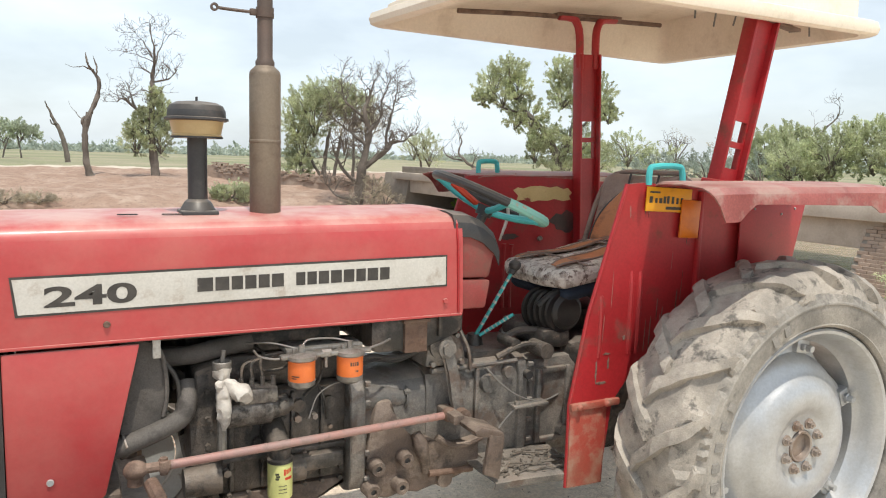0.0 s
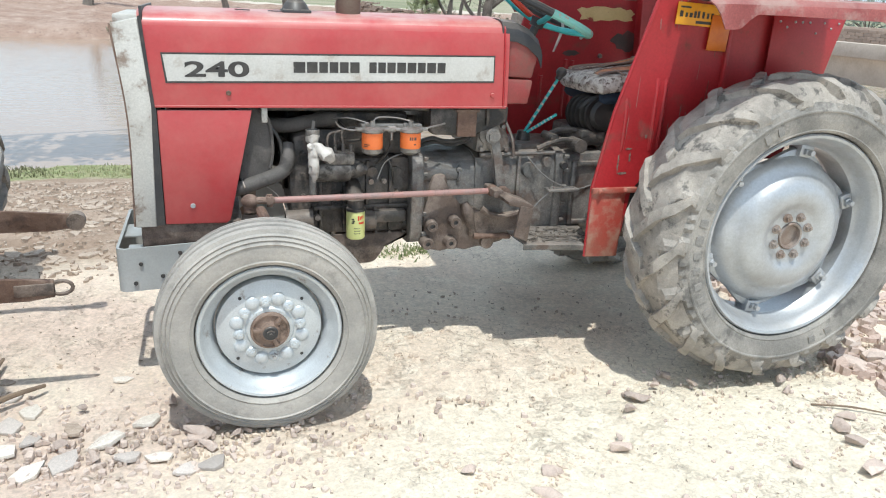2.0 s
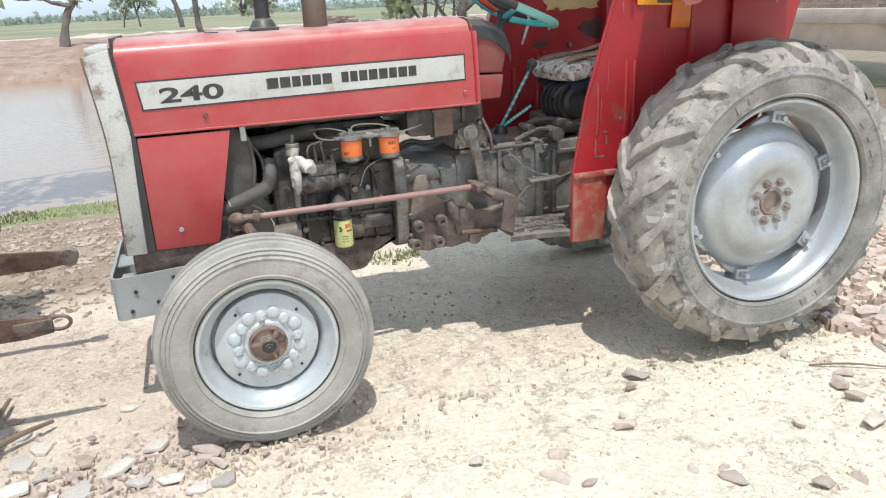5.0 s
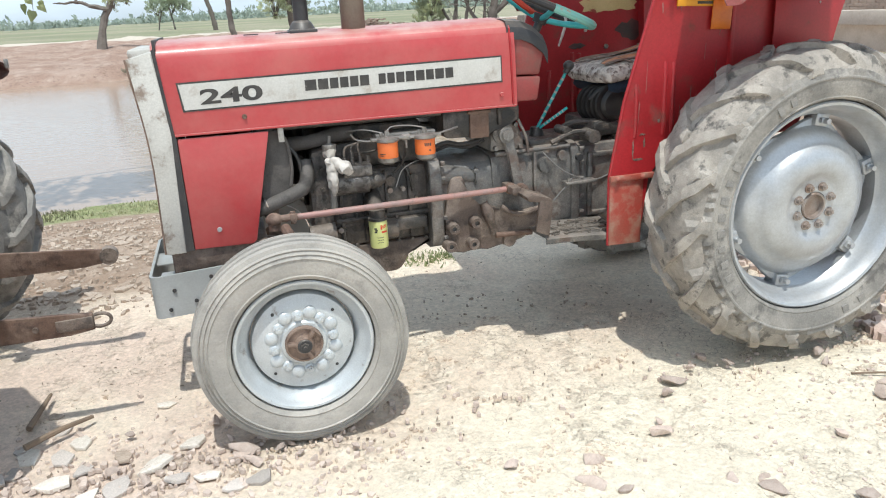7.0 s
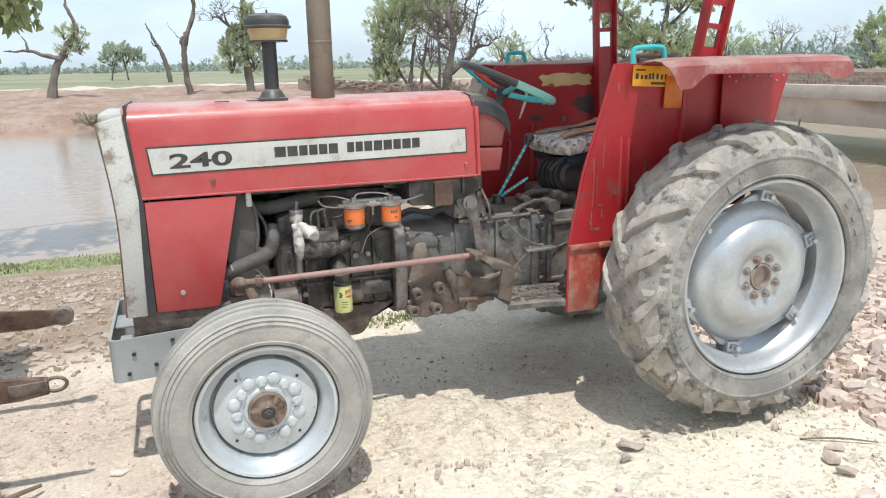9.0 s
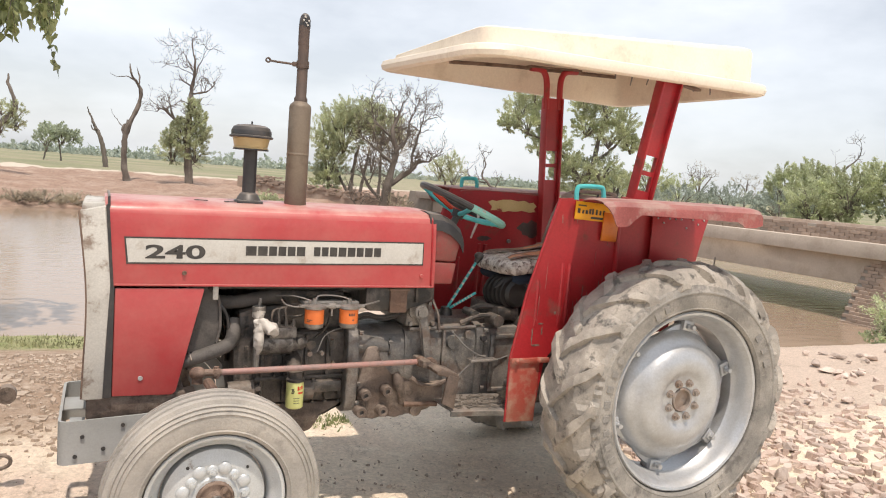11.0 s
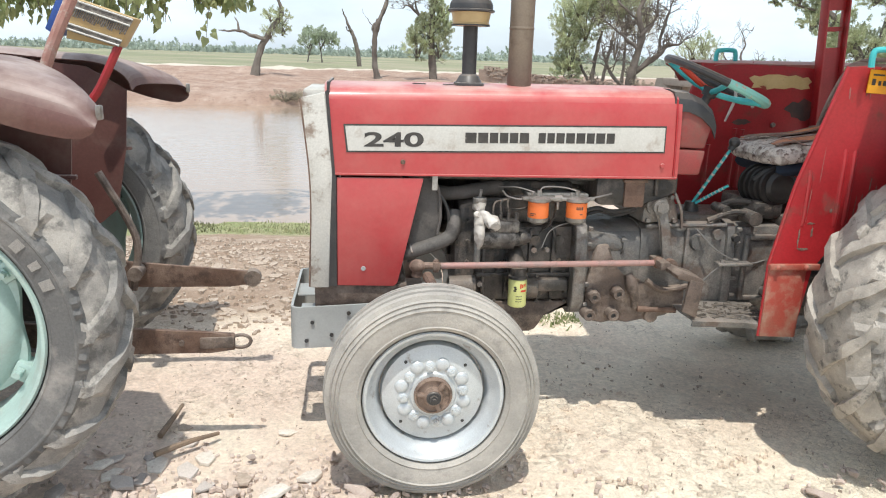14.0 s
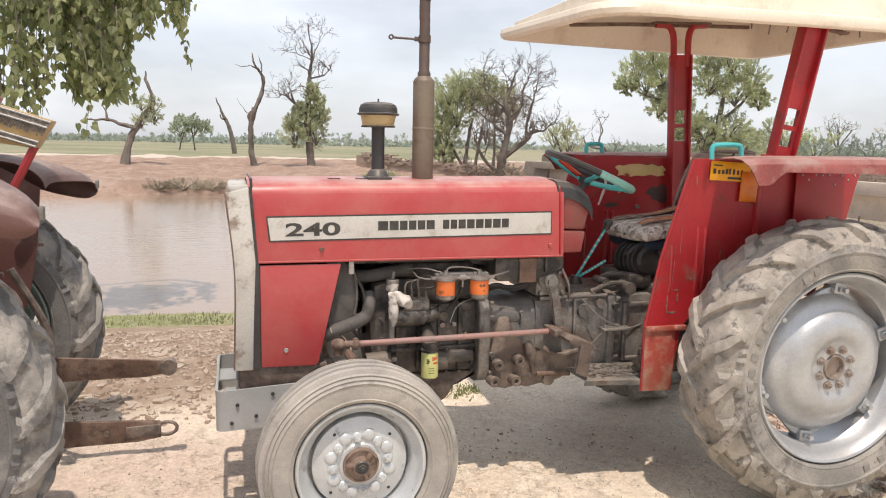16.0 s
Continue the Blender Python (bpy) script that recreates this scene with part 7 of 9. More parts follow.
lathe(bm, [(0.0265, 1.728), (0.0265, 1.744), (0.0215, 1.752), (0.0215, 1.96), (0.0185, 1.96), (0.0185, 1.74)], (ex, ey, 0), 28, "z", closed=True)
# the pipe's upper end leans back a little
lathe(bm, [(0.0185, 1.955), (0.0218, 1.955), (0.0222, 2.03), (0.019, 2.03)], (ex - 0.001, ey, 0), 24, "z", closed=True)
part("exhaust_pipe", bm, M_PIPE, muf)
# sooty cap that closes to a point; white discs paint daylight through its front holes
bm = B()
lathe(bm, [(0.0224, 2.025), (0.0228, 2.032), (0.0215, 2.056), (0.016, 2.072), (0.008, 2.080), (0.0001, 2.082)], (ex, ey, 0), 24, "z")
cap_ob = part("pipe_cap", bm, M_BLACK, muf, "sooty black perforated pipe cap")
for u, w in ((-0.010, 2.050), (0.010, 2.050), (0.0, 2.041), (-0.004, 2.062), (0.006, 2.032)):
    part("cap_hole", rod(B(), (ex + u, ey - 0.0245, w), (ex + u, ey - 0.012, w), 0.0038, 0.0038, 10), M_DECAL, cap_ob)
bm = B()
tube(bm, [(ex - 0.015, ey, 1.876), (ex - 0.10, ey, 1.877), (ex - 0.128, ey, 1.878)], 0.0045, 8)
box(bm, (ex - 0.042, ey - 0.006, 1.868), (ex - 0.022, ey + 0.006, 1.886), 0.002)
lathe(bm, [(0.005, -0.004), (0.011, -0.004), (0.011, 0.004), (0.005, 0.004)], (ex - 0.138, ey, 1.879), 14, "y", closed=True)
lathe(bm, [(0.0215, 1.864), (0.0250, 1.864), (0.0250, 1.892), (0.0215, 1.892)], (ex, ey, 0), 24, "z", closed=True)
part("pipe_stay", bm, M_PIPE, muf)
bm = lathe(B(), [(0.0441, 1.514), (0.0452, 1.516), (0.0452, 1.522), (0.0441, 1.524)], (ex, ey, 0), 36, "z", closed=True)
part("muffler_seam", bm, M_MUFF, muf)
# air pre-cleaner
ax, ay = 0.160, YC - 0.10
bm = B()
slab(bm, [(-0.050, -0.05), (0.050, -0.05), (0.050, 0.05), (-0.050, 0.05)], 0, 0.022, "z", 0.006)
bmesh.ops.translate(bm, vec=(ax, ay, 1.302), verts=bm.verts)
lathe(bm, [(0.050, 1.320), (0.047, 1.326), (0.036, 1.346), (0.029, 1.352), (0.0265, 1.354)], (ax, ay, 0), 24, "z")
lathe(bm, [(0.0265, 1.345), (0.0265, 1.535), (0.0001, 1.535)], (ax, ay, 0), 24, "z")
air = part("intake_pipe", bm, M_BLACK, tractor, "black intake stack with smoked yellow bowl")
bm = lathe(B(), [(0.0001, 1.522), (0.058, 1.522), (0.066, 1.524), (0.067, 1.530), (0.064, 1.532), (0.072, 1.570), (0.0001, 1.572)], (ax, ay, 0), 36, "z")
part("dust_bowl", bm, M_PRECLEAN, air)
bm = B()
lathe(bm, [(0.0001, 1.566), (0.080, 1.568), (0.085, 1.571), (0.084, 1.576), (0.078, 1.578), (0.077, 1.596), (0.070, 1.610), (0.055, 1.618), (0.030, 1.621), (0.0001, 1.622)], (ax, ay, 0), 40, "z")
rod(bm, (ax, ay, 1.620), (ax, ay, 1.634), 0.004, 0.003, 8)
part("cleaner_cap", bm, M_BLACK, air)
part("bowl_clip", lathe(B(), [(0.0655, 1.521), (0.0690, 1.521), (0.0690, 1.526), (0.0655, 1.526)], (ax, ay, 0), 36, "z", closed=True), M_BLACK, air)
# small marks on top of the bonnet
for x0 in (-0.05, 0.06):
    part("hood_slot", box(B(), (x0, YN + 0.10, 1.314), (x0 + 0.05, YN + 0.106, 1.3175), 0.001), M_BLACK, hood)

STEER = 0.0
rear_wheel(tractor, WB, -0.615, M_SILVER, False, "silver rear wheel with clay-dusted tyre")
rear_wheel(tractor, WB, -0.615, M_SILVER, True)
front_wheel(tractor, 0.0, -0.66, STEER, False, "grey front wheel with rusty hub")
front_wheel(tractor, 0.0, -0.66, STEER, True)


# ---- the second tractor, standing ahead with its rear to the first ----
LX = -1.53
old = thing("tractor", "older maroon tractor with pale green wheels and rusty hitch arms", "tractor", (LX - 0.9, YC, 0.0))


def shell_fender(far=False):
    fl = flip if far else (lambda b: b)
    yi, yo = YC - 0.37, YC - 0.80
    bm = slab(B(), [(LX - 0.55, 0.60), (LX - 0.60, 1.30), (LX - 0.30, 1.385), (LX + 0.25, 1.33), (LX + 0.40, 1.24), (LX + 0.38, 1.0), (LX + 0.33, 0.74), (LX + 0.26, 0.68), (LX + 0.05, 0.62)], yi - 0.004, yi + 0.004)
    f = part("fender", fl(bm), M_MAROON, old, "dusty maroon shell fender")
    rows = []
    for x0, z0, dn in ((LX - 0.62, 1.30, 0.02), (LX - 0.40, 1.385, 0.05), (LX - 0.15, 1.402, 0.07), (LX + 0.10, 1.385, 0.09), (LX + 0.28, 1.375, 0.10), (LX + 0.42, 1.345, 0.11), (LX + 0.535, 1.305, 0.09), (LX + 0.580, 1.262, 0.03)):
        cut = 0.16 * max(0.0, (x0 - LX - 0.25) / 0.33) ** 1.5
        row = [(x0 - cut, yi, z0 - 0.025), (x0 - cut * 0.9, yi - 0.05, z0 - 0.004), (x0 - cut * 0.6, yi - 0.15, z0), (x0 - cut * 0.1, yo + 0.10, z0 - 0.012), (x0, yo + 0.03, z0 - 0.045), (x0, yo, z0 - 0.045 - dn * 0.6), (x0 - 0.01, yo + 0.01, z0 - 0.05 - dn)]
        rows.append(row)
    cols = [spline(r, 3) for r in zip(*rows)]
    rows = [spline(r, 3) for r in zip(*cols)]
    part("fender_top", fl(sheet(B(), rows, 0.005)), M_MAROON, f, smooth=60)
    part("fender_rib", fl(box(B(), (LX + 0.25, yi - 0.024, 0.99), (LX + 0.40, yi - 0.004, 1.005), 0.004)), M_MAROON, f)
    part("fender_rib", fl(box(B(), (LX + 0.24, yi - 0.022, 0.77), (LX + 0.33, yi - 0.004, 0.785), 0.004)), M_MAROON, f)
    part("rear_lamp", fl(box(B(), (LX + 0.575, yo + 0.03, 1.215), (LX + 0.590, yo + 0.06, 1.255), 0.004)), M_ALLOY, f)
    return f


shell_fender()
shell_fender(True)
bm = B()
box(bm, (LX - 0.65, YC - 0.18, 0.42), (LX + 0.22, YC + 0.18, 0.86), 0.04)
for s in (-1, 1):
    rod(bm, (LX, YC + s * 0.15, AXLE_Z), (LX, YC + s * 0.56, AXLE_Z), 0.12, 0.10, 24)
box(bm, (LX - 0.45, YC - 0.16, 0.84), (LX + 0.18, YC + 0.16, 0.97), 0.03)
part("rear_axle_housing", bm, M_DARKIRON, old)
bm = box(B(), (LX - 1.9, YC - 0.22, 0.45), (LX - 0.6, YC + 0.22, 0.85), 0.05)
part("engine_block", bm, M_DARKIRON, old)
bm = box(B(), (LX - 2.1, YC - 0.26, 0.95), (LX - 0.85, YC + 0.26, 1.30), 0.05)
part("hood", bm, M_MAROON, old)
# lower hitch arms
for ya, z_eye, x_eye, zs in ((YC + 0.26, 0.452, -0.642, 0.52), (YC - 0.37, 0.405, -0.640, 0.46)):
    bm = B()
    slab(bm, [(LX + 0.10, zs - 0.015), (LX + 0.10, zs + 0.045), (x_eye - 0.10, z_eye + 0.038), (x_eye - 0.02, z_eye + 0.030), (x_eye - 0.02, z_eye - 0.030), (x_eye - 0.10, z_eye - 0.038), (LX + 0.30, z_eye - 0.03)], ya - 0.009, ya + 0.009, "y", 0.004)
    a = part("hitch_arm", bm, M_RUST, old, "rusty lower hitch arm")
    if ya > 0:
        bm = B()
        rod(bm, (x_eye, ya - 0.024, z_eye), (x_eye, ya + 0.024, z_eye), 0.036, 0.036, 20)
        rod(bm, (x_eye, ya - 0.027, z_eye), (x_eye, ya + 0.027, z_eye), 0.019, 0.019, 16)
        part("arm_eye", bm, M_RUSTIRON, a)
    else:
        bm = tube(B(), [(x_eye + 0.035 * math.cos(t), ya, z_eye + 0.024 * math.sin(t)) for t in np.linspace(0, 2 * math.pi, 18, endpoint=False)], 0.0065, 8, closed=True)
        part("arm_eye", bm, M_RUSTIRON, a)
        bm = B()
        rod(bm, (x_eye - 0.20, ya - 0.02, z_eye + 0.005), (x_eye - 0.20, ya + 0.02, z_eye + 0.005), 0.010, 0.010, 8)
        box(bm, (x_eye - 0.14, ya - 0.014, z_eye - 0.022), (x_eye - 0.02, ya + 0.014, z_eye + 0.022), 0.006)
        part("arm_joint", bm, M_RUSTIRON, a)
for ya in (YC - 0.40, YC + 0.22):
    bm = B()
    rod(bm, (LX + 0.42, ya - 0.05, 0.50), (LX + 0.42, ya + 0.05, 0.50), 0.030, 0.030, 16)
    tube(bm, [(LX + 0.40, ya, 0.42), (LX + 0.43, ya, 0.60), (LX + 0.40, ya, 0.72), (LX + 0.30, ya, 0.92)], 0.016, 8, 4)
    part("lift_rod", bm, M_RUSTIRON, old)
# rear rail of its sun frame with a painted board
bm = tube(B(), [(-1.345, 0.02, 1.24), (-1.285, 0.02, 1.40), (-1.190, 0.02, 1.60)], 0.021, 10, 3)
part("frame_post", bm, M_POSTPINK, old, "flaking pinkish frame post")
bm = tube(B(), [(-1.245, 0.30, 1.20), (-1.205, 0.30, 1.257), (-1.125, 0.30, 1.415)], 0.017, 8, 3)
part("frame_strut", bm, M_REDOLD, old)
bm = slab(B(), [(-1.285, 1.592), (-1.055, 1.520), (-1.122, 1.408), (-1.312, 1.436)], 0.285, 0.42, "y", 0.005)
board = part("painted_board", bm, M_BOARD, old, "mustard painted board with fringe and trim")
rg = random.Random(18)
e_top, e_down = Vector((0.230, 0.0, -0.072)), Vector((-0.067, 0.0, -0.112))
tl = Vector((-1.285, 0.2795, 1.592))
for k in range(30):
    f = (k + 0.5) / 30
    p = tl + e_top * f + e_down * 0.30
    q = p + e_down * rg.uniform(0.18, 0.30)
    part("fringe", tube(B(), [p, q], 0.0028, 5), M_ROPE, board, smooth=0)
for a, b in ((0.02, 0.30), (0.74, 0.98)):
    p0 = [tl + e_down * a, tl + e_top + e_down * a, tl + e_top + e_down * b, tl + e_down * b]
    part("board_trim", slab(B(), [(p.x, p.z) for p in p0], 0.277, 0.284), M_ROPE, board, "black and silver patterned trim", smooth=0)
    for g in (a + 0.04, b - 0.04):
        part("trim_cord", tube(B(), [tl + e_down * g + Vector((0, -0.004, 0)), tl + e_top + e_down * g + Vector((0, -0.004, 0))], 0.004, 6), M_DECAL, board)
part("board_end", slab(B(), [(-1.380, 1.470), (-1.318, 1.606), (-1.292, 1.598), (-1.345, 1.445)], 0.27, 0.43, "y", 0.003), M_BLUE, board, "blue painted end")
# seat of the second tractor
bm = box(B(), (LX - 0.35, YC - 0.20, 1.0), (LX + 0.02, YC + 0.20, 1.07), 0.03)
box(bm, (LX - 0.02, YC - 0.20, 1.05), (LX + 0.05, YC + 0.20, 1.34), 0.03)
part("seat", bm, M_BLACK, old)
rear_wheel(old, LX, -0.60, M_GREENRIM, False, "pale green rear wheel with dusty black tyre", 0.55, M_TYREOLD)
rear_wheel(old, LX, -0.60, M_GREENRIM, True, rubber=M_TYREOLD)
front_wheel(old, LX - 1.9, -0.66, 0.0, False)
front_wheel(old, LX - 1.9, -0.66, 0.0, True)
# it stands a little askew to the first
old.rotation_euler.z = radians(3.6)
old.location += Vector((-0.038, -0.056, 0.0))


# ---- bridge over the canal ----
BX = 13.7
bridge = thing("bridge", "concrete canal bridge with brick parapet and brick abutment", "bridge", (BX, 16.0, 0.0))
bm = B()
box(bm, (BX + 0.35, 6.6, -0.02), (BX + 4.2, 29.5, 0.52), 0.02)
box(bm, (BX + 0.30, 6.6, -0.06), (BX + 0.75, 29.5, 0.52), 0.02)
girder = part("girder", bm, M_CONC, bridge, "rain-stained concrete girder")
bm = box(B(), (BX, 6.3, 0.52), (BX + 4.6, 30.5, 0.84), 0.02)
part("deck", bm, M_CONC, bridge, "pale concrete deck edge")
# parapet wall core, then its bricks
bm = B()
box(bm, (BX + 0.32, 5.9, 0.84), (BX + 0.50, 30.0, 1.12), 0.01)
parapet = part("parapet", bm, M_MORTAR, bridge)
bm = box(B(), (BX + 4.1, 5.9, 0.84), (BX + 4.3, 30.0, 1.12), 0.01)
part("parapet", bm, M_BRICK, bridge)
bm = B()
slab(bm, [(BX + 0.55, 0.84), (BX + 4.3, 0.84), (BX + 4.3, -1.4), (BX - 0.60, -1.4)], 4.6, 6.9, "y")
abut = part("abutment", bm, M_MORTAR, bridge, "battered brick abutment")
bm = B()
slab(bm, [(BX + 0.3, 0.80), (BX + 4.3, 0.80), (BX + 4.3, -1.4), (BX - 0.1, -1.4)], 29.0, 32.0, "y")
part("abutment", bm, M_MORTAR, bridge)
bm = box(B(), (0, 0, 0), (0.045, 0.225, 0.068), 0.004, None, 1)
brick_mesh = mesh_of(bm, "brick", 0)
brick_mesh.materials.append(M_BRICK)
rng = random.Random(21)


def brick(parent, m):
    ob = new("brick", brick_mesh)
    ob.parent = parent
    ob.matrix_basis = m
    return ob


for row in range(4):
    for k in range(40):
        y = 5.95 + 0.235 * k + (0.117 if row % 2 else 0)
        if rng.random() < 0.03:
            continue
        b = brick(parapet, pose(BX + 0.295 + rng.uniform(-0.006, 0.006), y, 0.842 + 0.072 * row, 0, rng.uniform(-1.5, 1.5), rng.uniform(-2, 2)))
for row in range(26):
    z = -0.98 + 0.070 * row
    x = BX - 0.60 + (z + 1.4) / 2.24 * 1.15 - 0.030
    for k in range(10):
        y = 4.55 + 0.235 * k + (0.117 if row % 2 else 0)
        if y > 6.75 or rng.random() < 0.03:
            continue
        brick(abut, pose(x + rng.uniform(-0.008, 0.008), y, z, 0, rng.uniform(-2, 2), rng.uniform(-2, 2)))
bm = tube(B(), [(BX + 0.2, 10.9, 0.02), (BX + 0.18, 10.9, -0.25), (BX + 0.2, 10.92, -0.40)], 0.02, 6, 3)
part("hanging_root", bm, M_BARK, bridge)

# tumbled brick wall on the far bank
bm = B()
rng = random.Random(8)
for k in range(420):
    x = rng.uniform(6.6, 13.4)
    hmax = 0.42 if x < 8.2 else 0.22
    z = 0.10 + 0.085 * round(rng.uniform(0.3, 0.46 + hmax) / 0.085)
    y = 37.5 - 0.9 * (x - 6.6)
    box(bm, (-0.12, -0.10, -0.036), (0.12, 0.10, 0.036), 0, Matrix.Translation((x, y + rng.uniform(-0.15, 0.15), z + float(ground_z(np.array(x), np.array(y))) - 0.1)) @ Matrix.Rotation(-0.7 + rng.uniform(-0.2, 0.2), 4, "Z") @ Matrix.Rotation(rng.uniform(-0.15, 0.15), 4, "Y"))
for x in np.arange(6.6, 13.4, 0.5):
    y = 37.5 - 0.9 * (x - 6.6)
    box(bm, (-0.40, -0.10, -0.3), (0.40, 0.10, 0.72 if x < 8.2 else 0.55), 0, Matrix.Translation((x, y, float(ground_z(np.array(x), np.array(y))))) @ Matrix.Rotation(-0.73, 4, "Z"))
solid("ruined_wall", bm, M_BRICK, "low tumbled brick wall on the far bank", "wall", kind="stuff", smooth=0)


# ---- trees ----
def limbs(bm, rng, base, d, length, r, depth, tips, spread=0.55, droop=0.0, wiggle=0.22, kids=(2, 3), shrink=0.72, minr=0.012):
    """A limb with its smaller limbs; collects the ends."""
    n = 5
    p, pts, rr = Vector(base), [Vector(base)], [r]
    dirn = Vector(d).normalized()
    for i in range(n):
        dirn = (dirn + wiggle * Vector((rng.uniform(-1, 1), rng.uniform(-1, 1), rng.uniform(-0.7, 0.8))) + Vector((0, 0, -droop))).normalized()
        p = p + dirn * length / n
        pts.append(p.copy())
        rr.append(max(minr, r * (1 - 0.45 * (i + 1) / n)))
    tube(bm, pts, rr, 7 if r > 0.06 else 5)
    if depth == 0:
        tips.append((pts[-1], dirn))
        return
    for k in range(rng.randint(*kids)):
        at = rng.choice(pts[2:]) if k else pts[-1]
        axis = Vector((rng.uniform(-1, 1), rng.uniform(-1, 1), rng.uniform(-0.5, 0.5))).normalized()
        nd = Matrix.Rotation(rng.uniform(0.5, 1.0) * spread * 1.6, 3, axis) @ dirn
        nd.z += 0.12
        limbs(bm, rng, at, nd, length * rng.uniform(0.6, 0.9) * shrink / 0.72, max(minr, r * 0.55), depth - 1, tips, spread, droop, wiggle, kids, shrink, minr)


def leaf_sprays(sprays, count, length, size, rng):
    """Feathery sprays of small leaf blades along short outward shoots."""
    if not sprays:
        return np.zeros((0, 3))
    r = np.random.default_rng(rng.randrange(1 << 30))
    c = np.repeat(np.array([tuple(p) for p, d in sprays]), count, 0)
    d = np.repeat(np.array([tuple(q) for p, q in sprays]), count, 0)
    n = len(c)
    ln = np.repeat(length * r.uniform(0.6, 1.35, len(sprays)), count)[:, None]
    t = r.random((n, 1)) ** 0.8
    side = np.cross(d, r.normal(size=(n, 3)))
    side /= np.linalg.norm(side, axis=1, keepdims=True) + 1e-9
    p = c + d * t * ln + side * np.abs(r.normal(0, 0.55, (n, 1))) * ln * 0.50 * (1 - 0.6 * t)
    u = d + 0.9 * r.uniform((-1, -1, -0.8), (1, 1, 1), (n, 3))
    u /= np.linalg.norm(u, axis=1, keepdims=True)
    w = np.cross(u, r.normal(size=(n, 3)))
    w /= np.linalg.norm(w, axis=1, keepdims=True) + 1e-9
    s = size * r.uniform(0.6, 1.3, (n, 1))
    return np.stack([p - w * s * 0.20, p + u * s * 0.6 - w * s * 0.04, p + w * s * 0.20, p - u * s * 0.5 + w * s * 0.04], 1).reshape(-1, 3)


def blades_mesh(name, V, mat):
    """A mesh of four-cornered blades, four points each."""
    me = bpy.data.meshes.new(name)
    n = len(V)
    me.vertices.add(n)
    me.vertices.foreach_set("co", np.asarray(V, dtype=np.float32).ravel())
    me.loops.add(n)
    me.loops.foreach_set("vertex_index", np.arange(n, dtype=np.int32))
    me.polygons.add(n // 4)
    me.polygons.foreach_set("loop_start", np.arange(0, n, 4, dtype=np.int32))
    me.update(calc_edges=True)
    me.materials.append(mat)
    return me


def leaf_mesh(name, V, F_, mat):
    me = bpy.data.meshes.new(name)
    me.from_pydata([tuple(v) for v in V], [], F_)
    me.materials.append(mat)
    return me


def tree(x, y, label, seed, trunk=None, lumps=(), leaf=None, leaf_size=0.16, bark=None, group="trees on the far bank", density=1.0, twigs=0, base_z=None):
    """A tree or bush. trunk: list of (along, up, radius) lines in the plane that faces the track; lumps: (along, up, half width, half height)."""
    rng = random.Random(seed)
    bz = (float(ground_z(np.array(float(x)), np.array(float(y)))) - 0.05) if base_z is None else base_z
    away = Vector((x + 0.2, y + 2.9, 0)).normalized()
    across = Vector((away.y, -away.x, 0))
    root = thing("tree", label, "tree", (x, y, bz), group)

    def pt(a, u, depth=0.0):
        return Vector((x, y, bz)) + across * a + Vector((0, 0, u)) + away * depth

    bm, tips = B(), []
    for ln in trunk or []:
        pts = [pt(a, u, rng.uniform(-0.05, 0.05) * u) for a, u, r in ln]
        tube(bm, pts, [0.74 * r for a, u, r in ln], 8, 5)
        for (a, u, r), nxt in zip(ln[1:], ln[2:] + [None]):
            for k in range(twigs):
                d = across * rng.uniform(-1, 1) + Vector((0, 0, rng.uniform(0.1, 1.0))) + away * rng.uniform(-0.7, 0.7)
                f = rng.random()
                p = pt(a, u) if nxt is None else pt(a + (nxt[0] - a) * f, u + (nxt[1] - u) * f)
                limbs(bm, rng, p, d, rng.uniform(0.30, 0.75), max(0.013, min(0.026, r * 0.35)), 2, tips, 0.75, 0, 0.42, (2, 4), 0.72, 0.0055)
    if trunk:
        for v in bm.verts:
            v.co += 0.07 * noise.noise_vector(v.co * 2.6) + 0.03 * noise.noise_vector(v.co * 8)
        part("trunk", bm, bark or M_BARK, root)
    else:
        bm.free()
    if lumps:
        # limbs up into the lumps, and leaves in clumps on them
        bm2 = B()
        V = []
        for a, u, ra, ru in lumps:
            n = int(92 * density * max(0.8, ra * ru))
            cs = []
            mid = pt(a, u - 0.35 * ru)
            for k in range(n):
                while True:
                    q = Vector((rng.uniform(-1, 1), rng.uniform(-1, 1), rng.uniform(-1, 1)))
                    if 0.30 < q.length < 1:
                        break
                lump = noise.noise(q * 2.1 + Vector((seed, a, u)))
                if lump < -0.24:
                    continue
                q *= 0.84 + 0.42 * lump
                c = pt(a + q.x * ra, u + q.z * ru, q.y * ra)
                d = ((c - mid).normalized() + Vector((0, 0, 0.45)) + 0.5 * Vector((rng.uniform(-1, 1), rng.uniform(-1, 1), rng.uniform(-1, 1)))).normalized()
                cs.append((c, d))
            for c, d in cs[::9]:
                tube(bm2, [pt(a, max(0.1, u - ru * 0.9)), (pt(a, u - 0.3 * ru) + c) / 2 + 0.1 * d, c, c + 0.25 * d], [0.035, 0.022, 0.012, 0.006], 5, 3)
            V.append(leaf_sprays(cs, int(72 * density ** 0.5), 0.40 * min(1.0, max(ra, ru)), leaf_size * 0.50, rng))
        tagged(part("limb_set", bm2, bark or M_BARK, root), kind="stuff")
        part("crown", blades_mesh("crown", np.concatenate(V), leaf or L_ACACIA), leaf or L_ACACIA, root)
    return root


